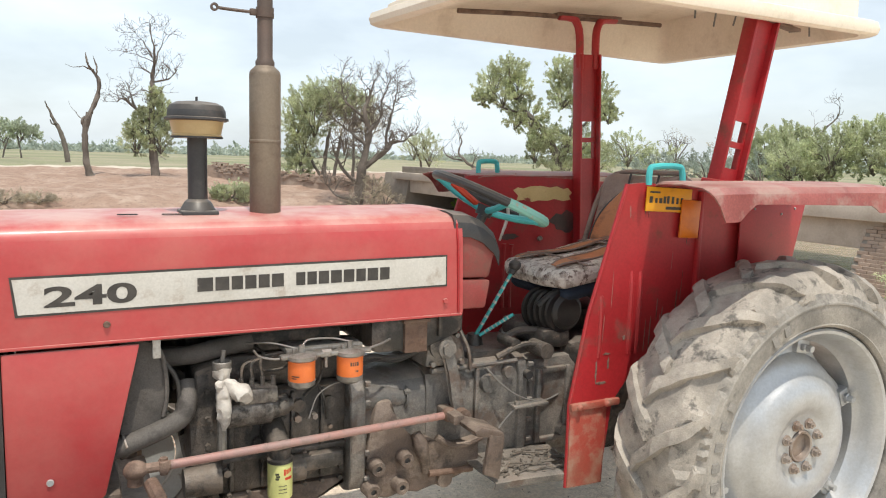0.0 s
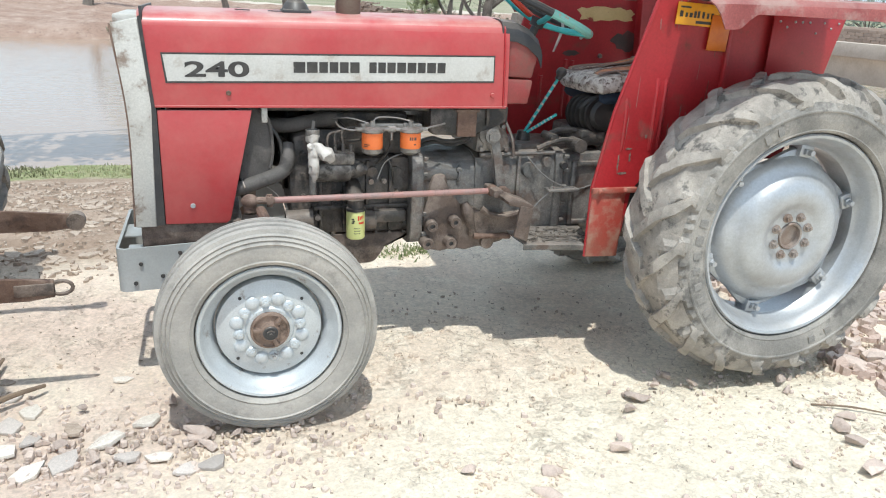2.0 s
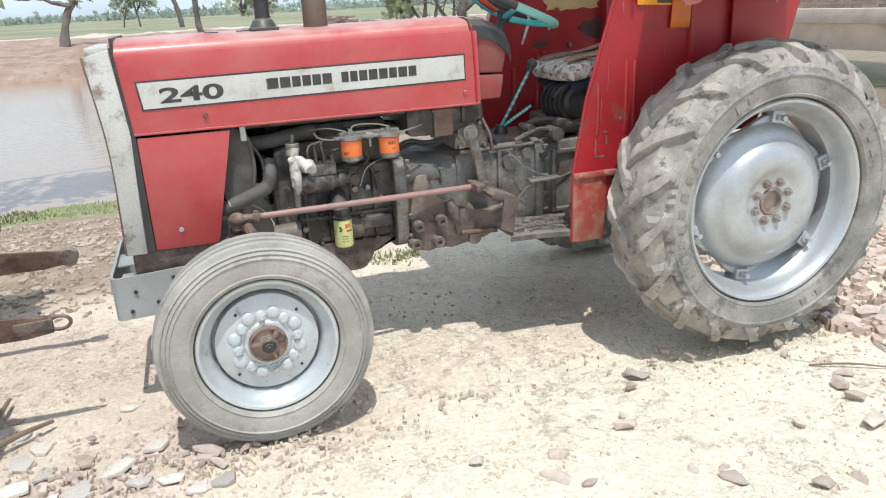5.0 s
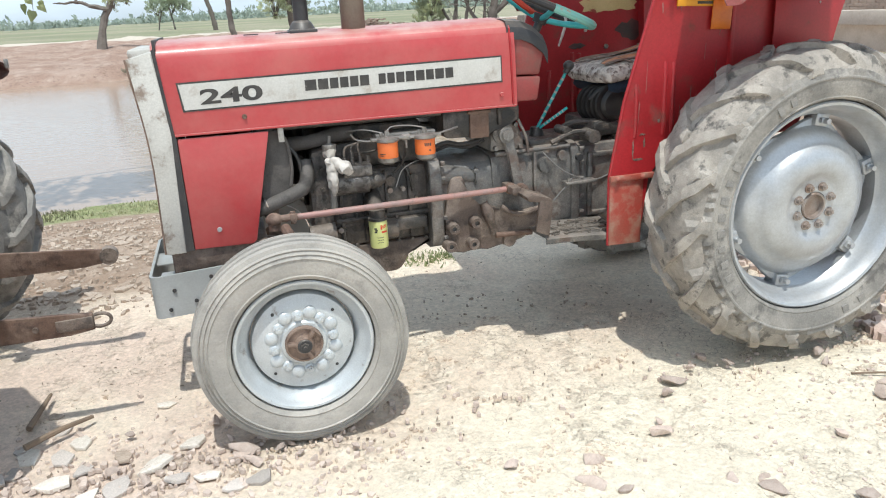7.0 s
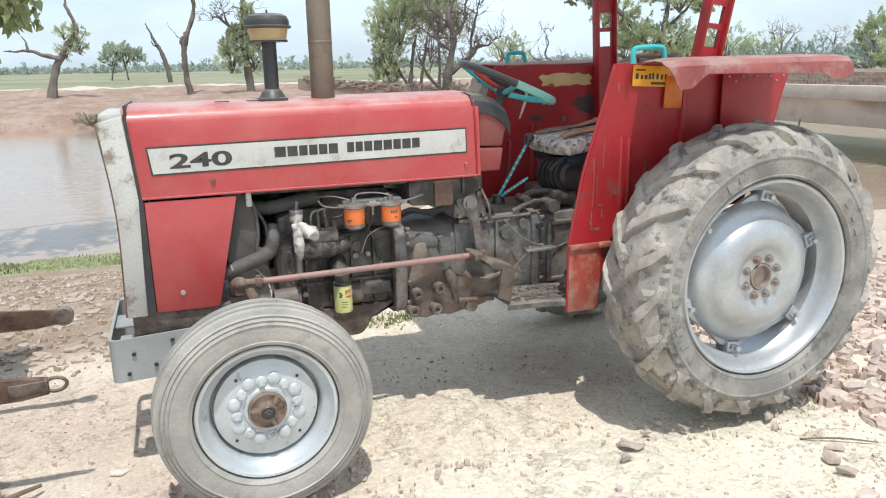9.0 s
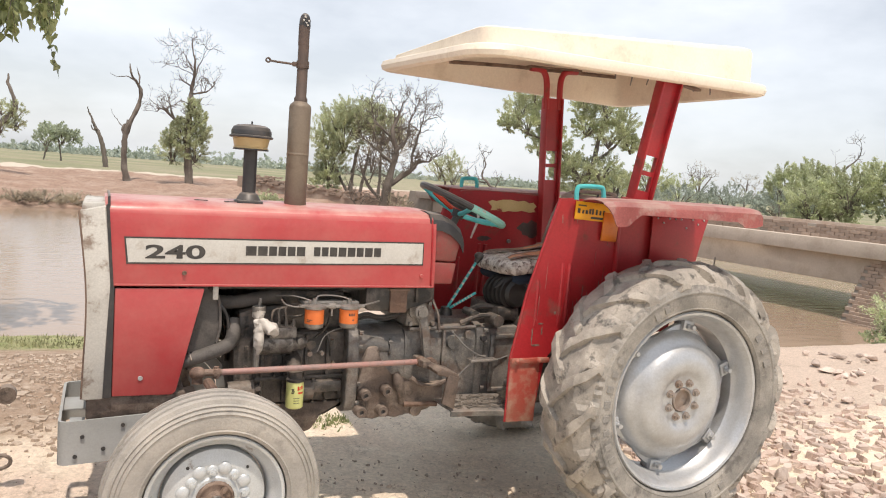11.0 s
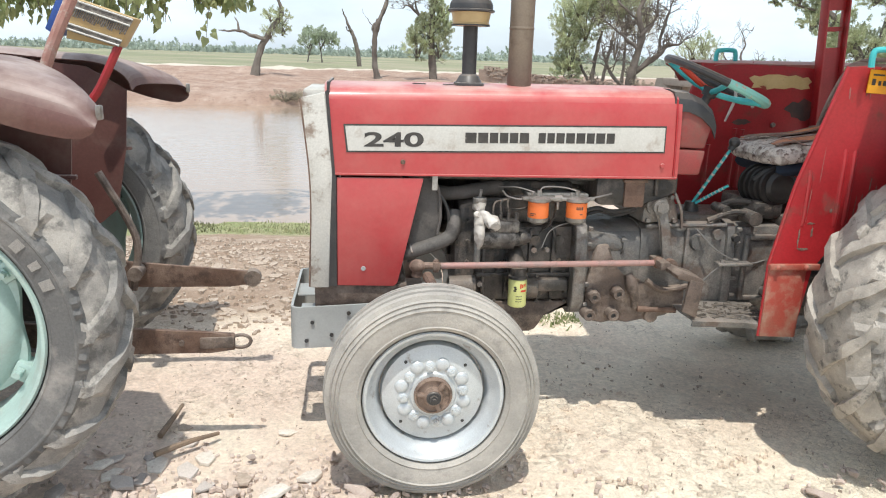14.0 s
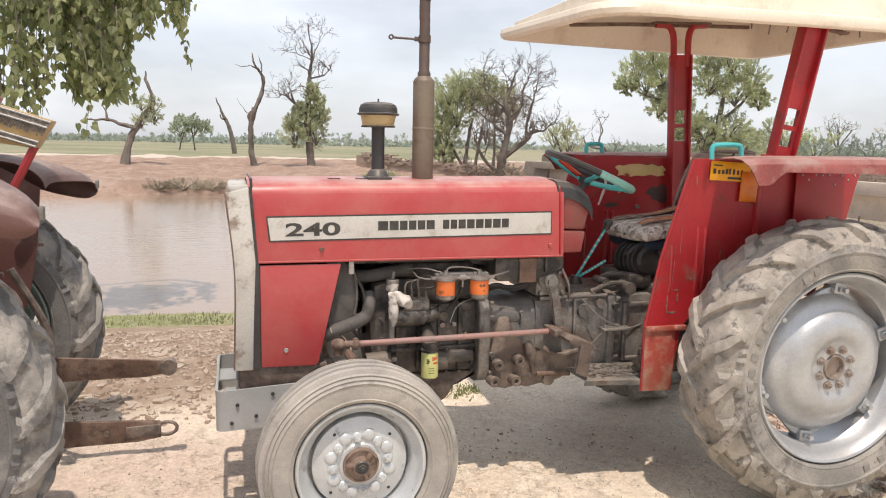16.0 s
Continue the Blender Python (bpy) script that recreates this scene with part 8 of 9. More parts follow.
tree(-5.8, 38.6, "leaning acacia with a bare crown and ivy tufts", 1, [[(0, 0, 0.34), (0.15, 0.8, 0.28), (0.45, 1.7, 0.24), (0.95, 2.5, 0.20), (1.45, 3.2, 0.16), (1.35, 3.9, 0.12), (1.15, 4.4, 0.09), (1.2, 4.9, 0.05)],
     [(0.55, 1.95, 0.16), (-0.1, 2.1, 0.14), (-0.8, 2.35, 0.11), (-1.3, 2.3, 0.07), (-1.8, 2.35, 0.03)], [(-0.7, 2.3, 0.08), (-0.8, 2.7, 0.06), (-0.95, 3.0, 0.03)]],
     [(0.9, 3.2, 0.5, 0.4), (1.5, 3.1, 0.5, 0.5), (0.9, 2.3, 0.6, 0.35), (1.5, 2.5, 0.45, 0.4)], leaf_size=0.10, density=0.9)
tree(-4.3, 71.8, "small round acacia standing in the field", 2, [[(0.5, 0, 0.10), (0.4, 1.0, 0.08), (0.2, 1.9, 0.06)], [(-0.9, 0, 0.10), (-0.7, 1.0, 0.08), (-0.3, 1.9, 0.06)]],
     [(-0.8, 2.0, 1.1, 0.8), (0.5, 2.3, 1.2, 0.9), (1.4, 2.3, 0.8, 0.7), (-0.2, 2.7, 1.2, 0.6)], leaf=L_HAZED, leaf_size=0.28, group="trees in the field")
tree(-0.3, 57.0, "bare leaning dead tree stump, forked at the top", 3, [[(0.1, 0, 0.26), (-0.05, 1.2, 0.24), (-0.35, 2.3, 0.20), (-0.75, 3.1, 0.13), (-1.1, 4.0, 0.06), (-1.2, 4.3, 0.03)], [(-0.55, 2.8, 0.12), (-0.85, 2.75, 0.08), (-0.95, 3.0, 0.04)]], bark=M_DEADBARK, group="dead trees")
tree(0.6, 39.0, "tall bare dead tree with broken boughs", 4, [[(0.22, -0.05, 0.32), (0.10, 0.3, 0.24), (0.02, 1.2, 0.20), (0.04, 2.2, 0.20), (0.12, 2.8, 0.19), (0.42, 3.5, 0.17), (0.66, 4.2, 0.14), (0.72, 4.8, 0.12), (0.52, 5.2, 0.09), (0.22, 5.6, 0.07), (0.12, 6.1, 0.03)],
     [(0.04, 2.3, 0.14), (-0.08, 2.75, 0.11), (0.06, 3.0, 0.06)], [(0.10, 2.7, 0.10), (0.14, 3.2, 0.06)], [(0.45, 5.3, 0.06), (0.0, 5.45, 0.035), (-0.45, 5.4, 0.018), (-0.75, 5.5, 0.008)], [(0.6, 5.1, 0.06), (0.62, 5.6, 0.04), (0.5, 6.0, 0.02)], [(-0.1, 2.9, 0.03), (-0.5, 3.3, 0.018), (-0.65, 3.7, 0.008)]], bark=M_DEADBARK, group="dead trees")
tree(3.7, 38.8, "tall half-dead acacia, bare above and leafy below", 5, [[(0.15, 0, 0.30), (0.1, 1.0, 0.26), (0.0, 2.2, 0.22), (0.05, 3.4, 0.20), (0.1, 4.6, 0.17), (0.15, 5.6, 0.12), (0.2, 6.6, 0.07), (0.0, 7.7, 0.025)],
     [(0.05, 2.9, 0.12), (-0.5, 3.3, 0.11), (-0.9, 3.7, 0.09), (-1.4, 4.0, 0.05), (-1.6, 3.8, 0.02)], [(-0.7, 3.5, 0.08), (-0.95, 4.2, 0.05), (-1.15, 4.4, 0.02)], [(0.1, 4.9, 0.09), (0.6, 5.0, 0.07), (1.0, 5.2, 0.05), (1.25, 5.5, 0.02)], [(0.15, 5.6, 0.06), (0.5, 6.6, 0.03), (0.8, 7.3, 0.012)], [(0.1, 6.2, 0.04), (-0.4, 7.0, 0.02), (-0.7, 7.3, 0.01)], [(0.1, 5.9, 0.04), (-0.6, 6.2, 0.02), (-1.1, 6.3, 0.01)]],
     [(-0.75, 1.75, 0.70, 0.75), (0.45, 1.9, 0.75, 0.75), (-0.2, 2.5, 0.85, 0.75), (-0.85, 2.5, 0.45, 0.5), (0.65, 2.75, 0.55, 0.65), (0.15, 3.4, 0.60, 0.65), (-0.45, 3.1, 0.45, 0.5), (0.55, 3.6, 0.40, 0.5), (0.2, 4.2, 0.38, 0.5)], leaf_size=0.13, density=1.5, twigs=3, bark=M_DEADBARK)
tree(11.5, 35.2, "wide bushy acacia, green with a dry side", 6, [[(0.2, 0, 0.18), (0.4, 1.6, 0.14), (0.6, 3.0, 0.1)], [(0.7, 0, 0.14), (1.0, 1.6, 0.11), (1.2, 3.0, 0.07)], [(0.3, 0.2, 0.12), (-0.5, 1.7, 0.09), (-0.8, 2.8, 0.05)]],
     [(-0.9, 2.0, 1.0, 1.2), (-0.2, 3.6, 1.2, 1.2), (-1.0, 0.9, 0.9, 0.7), (0.5, 4.2, 1.2, 0.9), (-0.6, 4.3, 1.0, 0.8), (1.2, 4.5, 1.3, 0.8), (0.3, 4.9, 1.2, 0.6), (-1.2, 3.2, 0.8, 1.0), (2.0, 3.9, 1.0, 0.9)], leaf_size=0.15, density=1.7)
tree(12.8, 34.2, "dry thorny acacia with faded leaves", 16, [[(0.2, 0, 0.14), (0.3, 1.6, 0.10), (0.2, 3.2, 0.07)]], [(0.2, 3.8, 1.2, 1.1), (0.9, 3.0, 1.1, 1.2), (-0.2, 2.6, 0.8, 1.0), (1.3, 3.9, 1.1, 0.9)], leaf=L_DRY, leaf_size=0.10, density=0.85, twigs=2, bark=M_DEADBARK)
tree(11.7, 28.8, "big bare dead tree with twisted boughs", 7, [[(-0.4, -0.1, 0.42), (-0.3, 0.5, 0.34), (-0.2, 1.3, 0.30), (-0.15, 2.0, 0.26), (0.0, 2.7, 0.20), (0.15, 3.6, 0.16), (-0.1, 4.3, 0.12), (0.1, 5.0, 0.08), (0.3, 5.7, 0.03)],
     [(-0.15, 1.9, 0.20), (0.5, 2.4, 0.17), (0.95, 2.8, 0.14), (1.2, 3.1, 0.10), (1.7, 3.2, 0.06), (2.0, 3.4, 0.02)], [(0.9, 2.8, 0.11), (0.95, 3.6, 0.09), (1.1, 4.3, 0.07), (1.3, 5.0, 0.04), (1.4, 5.7, 0.015)],
     [(0.1, 3.5, 0.10), (0.6, 4.1, 0.08), (0.7, 4.9, 0.05), (0.95, 5.6, 0.02)], [(-0.1, 4.2, 0.08), (-0.7, 4.6, 0.06), (-1.0, 5.1, 0.03), (-1.1, 5.6, 0.015)], [(0.0, 3.0, 0.10), (-0.6, 3.4, 0.08), (-1.1, 3.8, 0.05), (-1.5, 4.1, 0.02)], [(-0.25, 1.2, 0.14), (-0.9, 1.7, 0.11), (-1.3, 2.4, 0.07), (-1.5, 3.0, 0.03)], [(-0.3, 0.4, 0.10), (-1.3, 0.7, 0.06), (-1.8, 1.2, 0.03)]],
     twigs=5, bark=M_DEADBARK, group="dead trees")
tree(12.0, 28.5, "tangle of dry thorn scrub below a dead tree", 17, None, [(-0.4, 0.5, 1.2, 0.6), (0.5, 0.6, 0.9, 0.5), (0.0, 1.2, 0.7, 0.5)], leaf=L_DRY, leaf_size=0.09, density=0.9, bark=M_DEADBARK, group="scrub")
tree(19.0, 38.7, "low grey-green acacia bush with a bent trunk", 8, [[(0.2, 0, 0.12), (0.1, 1.0, 0.10), (-0.2, 1.8, 0.06), (-0.8, 2.6, 0.04), (-1.2, 3.3, 0.02)]], [(-0.3, 1.9, 1.1, 0.7), (0.6, 1.6, 0.9, 0.8), (0.3, 2.4, 0.9, 0.6)], leaf_size=0.13)
tree(18.3, 30.0, "crooked dead bough reaching over a bush", 9, [[(0.6, 0, 0.14), (0.5, 0.8, 0.13), (0.0, 1.5, 0.11), (-0.6, 1.9, 0.09), (-1.1, 2.4, 0.07), (-1.0, 3.0, 0.05), (-1.2, 3.6, 0.02)], [(-0.9, 2.0, 0.06), (-1.6, 2.2, 0.04), (-1.9, 2.6, 0.02)]], twigs=1, bark=M_DEADBARK, group="dead trees")
tree(17.6, 28.1, "fresh bright green bush beside the bridge", 10, None, [(0.0, 0.9, 1.1, 0.9), (0.9, 1.3, 0.8, 0.8), (-0.8, 0.7, 0.8, 0.7), (0.5, 1.8, 0.6, 0.5)], leaf=L_BRIGHT, leaf_size=0.16, group="scrub")
tree(21.4, 28.1, "large spreading acacia with two leafy crowns", 11, [[(0.4, 0.00, 0.34), (0.3, 1.68, 0.28), (-0.4, 3.12, 0.22), (-1.4, 4.20, 0.16), (-2.3, 5.28, 0.10)], [(0.3, 1.68, 0.22), (0.8, 3.12, 0.18), (1.1, 5.04, 0.12)], [(0.8, 3.12, 0.12), (1.8, 4.08, 0.08), (2.3, 4.92, 0.05)], [(-1.4, 4.20, 0.10), (-2.6, 4.44, 0.07), (-3.3, 4.92, 0.04)]],
     [(-1.2, 4.10, 0.80, 0.75), (-0.5, 3.20, 0.85, 0.80), (-3.1, 5.64, 0.90, 0.75), (-2.3, 6.24, 0.90, 0.69), (-2.6, 4.92, 0.85, 0.57), (-1.95, 3.96, 0.58, 0.69), (-1.8, 5.40, 0.64, 0.80), (-3.6, 4.92, 0.48, 0.46), (0.2, 6.24, 0.85, 0.69), (1.2, 6.00, 1.06, 0.86), (2.2, 5.28, 0.85, 0.86), (1.5, 4.56, 1.06, 0.69), (0.3, 5.04, 0.80, 0.69), (2.6, 4.20, 0.53, 0.52), (0.2, 2.64, 0.95, 0.86), (1.3, 2.88, 1.01, 0.69), (2.2, 2.04, 0.85, 0.75), (0.6, 1.56, 1.06, 0.69), (-0.9, 2.40, 0.53, 0.75)], leaf_size=0.16, density=1.5)
tree(28.5, 31.5, "hazy green acacia thicket", 12, None, [(-1.5, 1.6, 1.5, 1.0), (0.5, 2.0, 1.5, 1.1), (2.2, 1.4, 1.4, 0.9), (-3.2, 1.4, 1.2, 0.9)], leaf_size=0.17)
tree(41.3, 40.1, "small bare round-topped tree", 13, [[(0, 0, 0.14), (0, 1.5, 0.11), (0.1, 2.6, 0.07)], [(0, 1.5, 0.08), (-0.6, 2.8, 0.05)], [(0, 1.5, 0.08), (0.8, 2.8, 0.05)]], [(0, 3.0, 1.3, 1.0)], leaf=L_DRY, leaf_size=0.09, density=0.35, twigs=4, bark=M_DEADBARK, group="dead trees")
tree(51.0, 44.5, "small thin field tree", 14, [[(0, 0, 0.12), (0, 1.6, 0.09), (0.1, 2.8, 0.05)]], [(0, 2.7, 1.3, 0.9), (0.3, 1.6, 0.8, 0.5)], leaf=L_DRY, leaf_size=0.12, density=0.4, twigs=2)
tree(32.4, 23.2, "green acacia beside a dead trunk", 15, [[(0.6, 0, 0.16), (0.7, 1.2, 0.13), (1.0, 2.2, 0.10), (1.5, 3.1, 0.07), (2.0, 3.7, 0.04), (2.1, 4.2, 0.02)], [(1.2, 2.6, 0.05), (1.0, 3.2, 0.02)]], [(-1.0, 2.0, 1.4, 1.1), (0.1, 2.5, 1.2, 0.9), (-0.2, 1.2, 1.8, 0.9), (1.5, 1.4, 1.0, 0.9)], leaf_size=0.19, twigs=1, density=1.7)
tree(31.0, 19.0, "dense green thicket of acacia", 18, None, [(-2.2, 1.4, 1.3, 1.1), (-0.6, 1.9, 1.5, 1.2), (1.0, 2.2, 1.4, 1.4), (2.8, 2.6, 1.5, 1.4), (4.5, 2.3, 1.5, 1.4)], leaf_size=0.19, density=1.6)
tree(29.5, 13.5, "dense green thicket of acacia", 19, None, [(-1.5, 1.7, 1.5, 1.3), (0.4, 2.3, 1.5, 1.5), (2.2, 2.0, 1.6, 1.4), (4.2, 1.8, 1.6, 1.4)], leaf_size=0.19, density=1.6)
tree(28.0, 25.0, "low scrub on the bank in haze-paled leaf colour", 20, None, [(-2.0, 0.9, 1.6, 0.8), (0.5, 1.1, 1.6, 0.9), (3.0, 1.0, 1.6, 0.9)], leaf=L_HAZEFAR, leaf_size=0.18, group="scrub")
tree(6.2, 30.6, "low grey-green bush on the clay bank", 22, None, [(0, 0.35, 0.75, 0.42), (0.5, 0.3, 0.5, 0.35), (-0.5, 0.28, 0.5, 0.32)], leaf_size=0.10, density=1.4, group="scrub")
tree(-2.1, 30.2, "ledge of dry scrub at the far waterline", 24, None, [(-1.3, 0.22, 0.8, 0.16), (-0.3, 0.26, 0.9, 0.18), (0.8, 0.20, 0.8, 0.15)], leaf=L_DRY, leaf_size=0.09, density=1.2, group="scrub")
# reeds and bushes at the near end of the bridge
tree(10.9, 4.3, "dusty green bush at the foot of the abutment", 23, None, [(0.5, 0.7, 0.7, 0.8), (1.2, 0.9, 0.8, 0.9), (0.2, 0.2, 0.5, 0.45), (1.0, 0.1, 0.8, 0.5), (1.9, 0.7, 0.8, 0.9)], leaf_size=0.075, density=2.2, group="scrub")

# belt of far woods along the horizon, with haze put into the leaf colour
rng = random.Random(31)
V = []
for k in range(900):
    d = rng.uniform(230, 460)
    a = rng.uniform(-0.75, 1.25)
    x, y = d * math.sin(a), d * math.cos(a)
    if y < 60:
        continue
    h = rng.uniform(0.8, 2.4) * (1.8 if rng.random() < 0.12 else 1.0)
    cs = []
    for q in range(9):
        p = Vector((x + rng.gauss(0, 5.0), y + rng.gauss(0, 2.5), 0.5 + h * rng.uniform(0.0, 1.0)))
        cs.append((p, Vector((rng.uniform(-1, 1), rng.uniform(-1, 1), rng.uniform(0.2, 1))).normalized()))
    V.append(leaf_sprays(cs, 14, 1.9, 1.25, rng))
tagged(new("far_woods", blades_mesh("far_woods", np.concatenate(V), L_HAZEFAR)), "belt of far trees along the fields, haze in leaf colour", "woods", kind="stuff")

# grass fringe on the near bank
rng = random.Random(33)
V, F_ = [], []
for k in range(9000):
    x = rng.uniform(-5, 9.5)
    y = rng.uniform(5.85, 7.0) + 0.12 * math.sin(x * 2.1) if x < 1.8 else 6.25 - 0.1 * max(0, x) - rng.uniform(0, 0.75) + 0.1 * math.sin(x * 2.1)
    if noise.noise((x * 0.8, y, 0)) < -0.12:
        continue
    if x > 0.6 and rng.random() < 0.45:
        continue
    h = rng.uniform(0.02, 0.075) * (0.6 if x > 0.6 else 1.0)
    z = float(ground_z(np.array(x), np.array(y))) - 0.01
    a = rng.uniform(0, 6.28)
    w = Vector((math.cos(a), math.sin(a), 0)) * rng.uniform(0.006, 0.014)
    t = Vector((rng.gauss(0, 0.4), rng.gauss(0, 0.4), 1)).normalized() * h
    p = Vector((x, y, z))
    i = len(V)
    V += [p - w, p + w, p + t]
    F_.append((i, i + 1, i + 2))
tagged(new("bank_grass", leaf_mesh("bank_grass", V, F_, L_GRASS)), "short green grass along the water's edge", "grass", kind="stuff")


V, F_ = [], []
for k in range(420):
    p = Vector((rng.uniform(0.70, 0.98), rng.gauss(0.98, 0.05), -0.005))
    a = rng.uniform(0, 6.28)
    w = Vector((math.cos(a), math.sin(a), 0)) * rng.uniform(0.006, 0.014)
    t = Vector((rng.gauss(0, 0.6), rng.gauss(0, 0.6), 1)).normalized() * rng.uniform(0.02, 0.055)
    i = len(V)
    V += [p - w, p + w, p + t]
    F_.append((i, i + 1, i + 2))
tagged(new("grass_tuft", leaf_mesh("grass_tuft", V, F_, L_PEEPAL)), "low tuft of green weeds on bare earth", "grass", kind="stuff")

# ---- overhanging heart-leaved tree ----
def heart_leaves(twigs, rng, per=0.055, size=0.085):
    V, F_ = [], []
    for pts in twigs:
        line = spline(pts, 10)
        acc = 0.0
        for a, b in zip(line, line[1:]):
            acc += (b - a).length
            while acc > per:
                acc -= per * rng.uniform(0.7, 1.3)
                p = a + (b - a) * rng.random() + Vector((rng.gauss(0, 0.035), rng.gauss(0, 0.035), rng.gauss(0, 0.02)))
                s = size * rng.uniform(0.65, 1.2)
                down = Vector((rng.gauss(0, 0.45), rng.gauss(0, 0.45), -1)).normalized()
                side = down.cross(Vector((rng.gauss(0, 1), rng.gauss(0, 1), 0.1))).normalized()
                nrm = side.cross(down) * s * 0.10
                i = len(V)
                V += [p, p + side * s * 0.30 - down * s * 0.05 + nrm, p + side * s * 0.44 + down * s * 0.28 + nrm, p + side * s * 0.26 + down * s * 0.62 + nrm * 0.5, p + down * s * 1.05,
                      p - side * s * 0.26 + down * s * 0.62 + nrm * 0.5, p - side * s * 0.44 + down * s * 0.28 + nrm, p - side * s * 0.30 - down * s * 0.05 + nrm, p + down * s * 0.55]
                F_ += [(i, i + 1, i + 2, i + 8), (i + 2, i + 3, i + 4, i + 8), (i + 4, i + 5, i + 6, i + 8), (i + 6, i + 7, i, i + 8)]
    return V, F_


peepal = thing("tree", "heart-leaved tree with drooping leafy branches", "tree", (-7.6, 4.4, -0.05), "trees on the near bank")
bm = tube(B(), [(-7.6, 4.4, -0.1), (-7.5, 4.5, 1.4), (-7.2, 4.8, 2.9), (-6.6, 5.2, 4.0)], [0.34, 0.27, 0.22, 0.15], 12, 5)
part("trunk", bm, M_BARK, peepal)
rng = random.Random(41)
boughs = [[(-7.2, 4.8, 3.0), (-5.4, 5.9, 4.1), (-3.6, 6.9, 4.5), (-1.6, 7.7, 4.2)], [(-6.9, 5.0, 3.5), (-5.2, 6.4, 3.9), (-3.4, 7.2, 3.7)], [(-7.4, 4.6, 2.4), (-5.6, 5.6, 3.0), (-4.2, 6.2, 2.9)], [(-7.0, 4.9, 3.2), (-5.8, 6.6, 3.6), (-4.2, 7.6, 3.3)]]
bm = B()
for b in boughs:
    tube(bm, b, [0.09, 0.06, 0.025], 7, 5)
twigs = [[(-1.6, 7.7, 4.2), (-1.3, 7.7, 3.7), (-1.08, 7.75, 3.0), (-0.93, 7.77, 2.45)], [(-1.8, 7.6, 4.3), (-1.4, 7.6, 4.0), (-1.15, 7.6, 3.4)], [(-1.7, 7.5, 4.2), (-1.45, 7.5, 3.6), (-1.35, 7.6, 3.2)],
         [(-2.0, 7.2, 4.2), (-1.85, 6.9, 3.3), (-1.98, 6.7, 2.3), (-2.08, 6.69, 1.55)], [(-1.9, 7.2, 4.2), (-1.65, 6.9, 3.3), (-1.75, 6.8, 2.6), (-1.82, 6.7, 1.95)], [(-1.9, 7.2, 4.0), (-1.75, 7.0, 3.1), (-1.6, 7.0, 2.5)],
         [(-2.2, 7.1, 4.0), (-2.05, 6.9, 3.2), (-2.0, 6.8, 2.6)], [(-2.0, 7.3, 4.1), (-1.6, 7.3, 3.5), (-1.5, 7.2, 2.9)]]
for k in range(460):
    zone = rng.random()
    if zone < 0.62:          # the thick mass over the water's edge
        x, lo, hi = rng.uniform(-5.6, -2.50), 1.72, 4.3
    elif zone < 0.84:        # hanging curtain beside it
        x, lo, hi = rng.uniform(-2.35, -1.62), 1.95, 4.1
    else:                    # thin outer ends, high up
        x, lo, hi = rng.uniform(-2.4, -0.95), 2.75, 4.1
        lo += 0.25 * max(0.0, x + 1.4)
    y = 6.85 + rng.uniform(-0.7, 0.6)
    top = rng.uniform(lo + 0.45, hi)
    ln = min(rng.uniform(0.4, 1.2), top - lo)
    dx = rng.uniform(-0.15, 0.15)
    twigs.append([(x, y, top), (x + dx * 0.5, y + rng.uniform(-0.15, 0.15), top - ln * 0.4), (x + dx, y + rng.uniform(-0.15, 0.15), top - ln)])
for t in twigs:
    tube(bm, t, [0.010, 0.006, 0.003], 4, 4)
part("bough", bm, M_BARK, peepal)
V, F_ = heart_leaves(twigs, rng, 0.046, 0.108)
part("crown", leaf_mesh("crown", V, F_, L_PEEPAL), L_PEEPAL, peepal)


# ---- stones, chips and litter on the track ----
def rock_mesh(seed, flat):
    rng = random.Random(seed)
    bm = B()
    pts = [Vector((rng.gauss(0, 1), rng.gauss(0, 1), rng.gauss(0, 1))).normalized() * rng.uniform(0.75, 1.1) for k in range(12)]
    for p in pts:
        bm.verts.new((p.x * rng.uniform(0.9, 1.1), p.y * 0.72, p.z * flat))
    r = bmesh.ops.convex_hull(bm, input=bm.verts)
    bmesh.ops.delete(bm, geom=[g for g in r["geom_interior"] if isinstance(g, bmesh.types.BMVert)], context="VERTS")
    bmesh.ops.bevel(bm, geom=list(bm.edges), offset=0.020, segments=1, affect="EDGES")
    for v in bm.verts:
        v.co += 0.05 * noise.noise_vector(v.co * 3 + Vector((seed, 0, 0)))
    me = mesh_of(bm, "stone", 28)
    me.materials.append(M_STONE)
    return me


ROCKS = [rock_mesh(50 + k, f) for k, f in enumerate((0.30, 0.34, 0.40, 0.45, 0.5, 0.28, 0.36, 0.55))]
rng = random.Random(77)


def stone(x, y, size, label="broken pinkish-grey stone lying on the track", group="stones on the track", sink=0.35):
    k = rng.randrange(len(ROCKS))
    me = ROCKS[k]
    zs = [v.co.z for v in me.vertices]
    z = float(ground_z(np.array(x), np.array(y)))
    ob = new("stone", me)
    s = size * 0.5
    ob.matrix_basis = Matrix.LocRotScale((x, y, z - min(zs) * s * (1 - sink)), Euler((rng.uniform(-0.15, 0.15), rng.uniform(-0.15, 0.15), rng.uniform(0, 6.28))), (s, s, s))
    return tagged(ob, label, "stone", group)


M_CLOD = surface("dry_clods", (0.36, 0.285, 0.225), (0.47, 0.385, 0.31), 0.95, 0, 5, fine=0.12, bump=0.3)


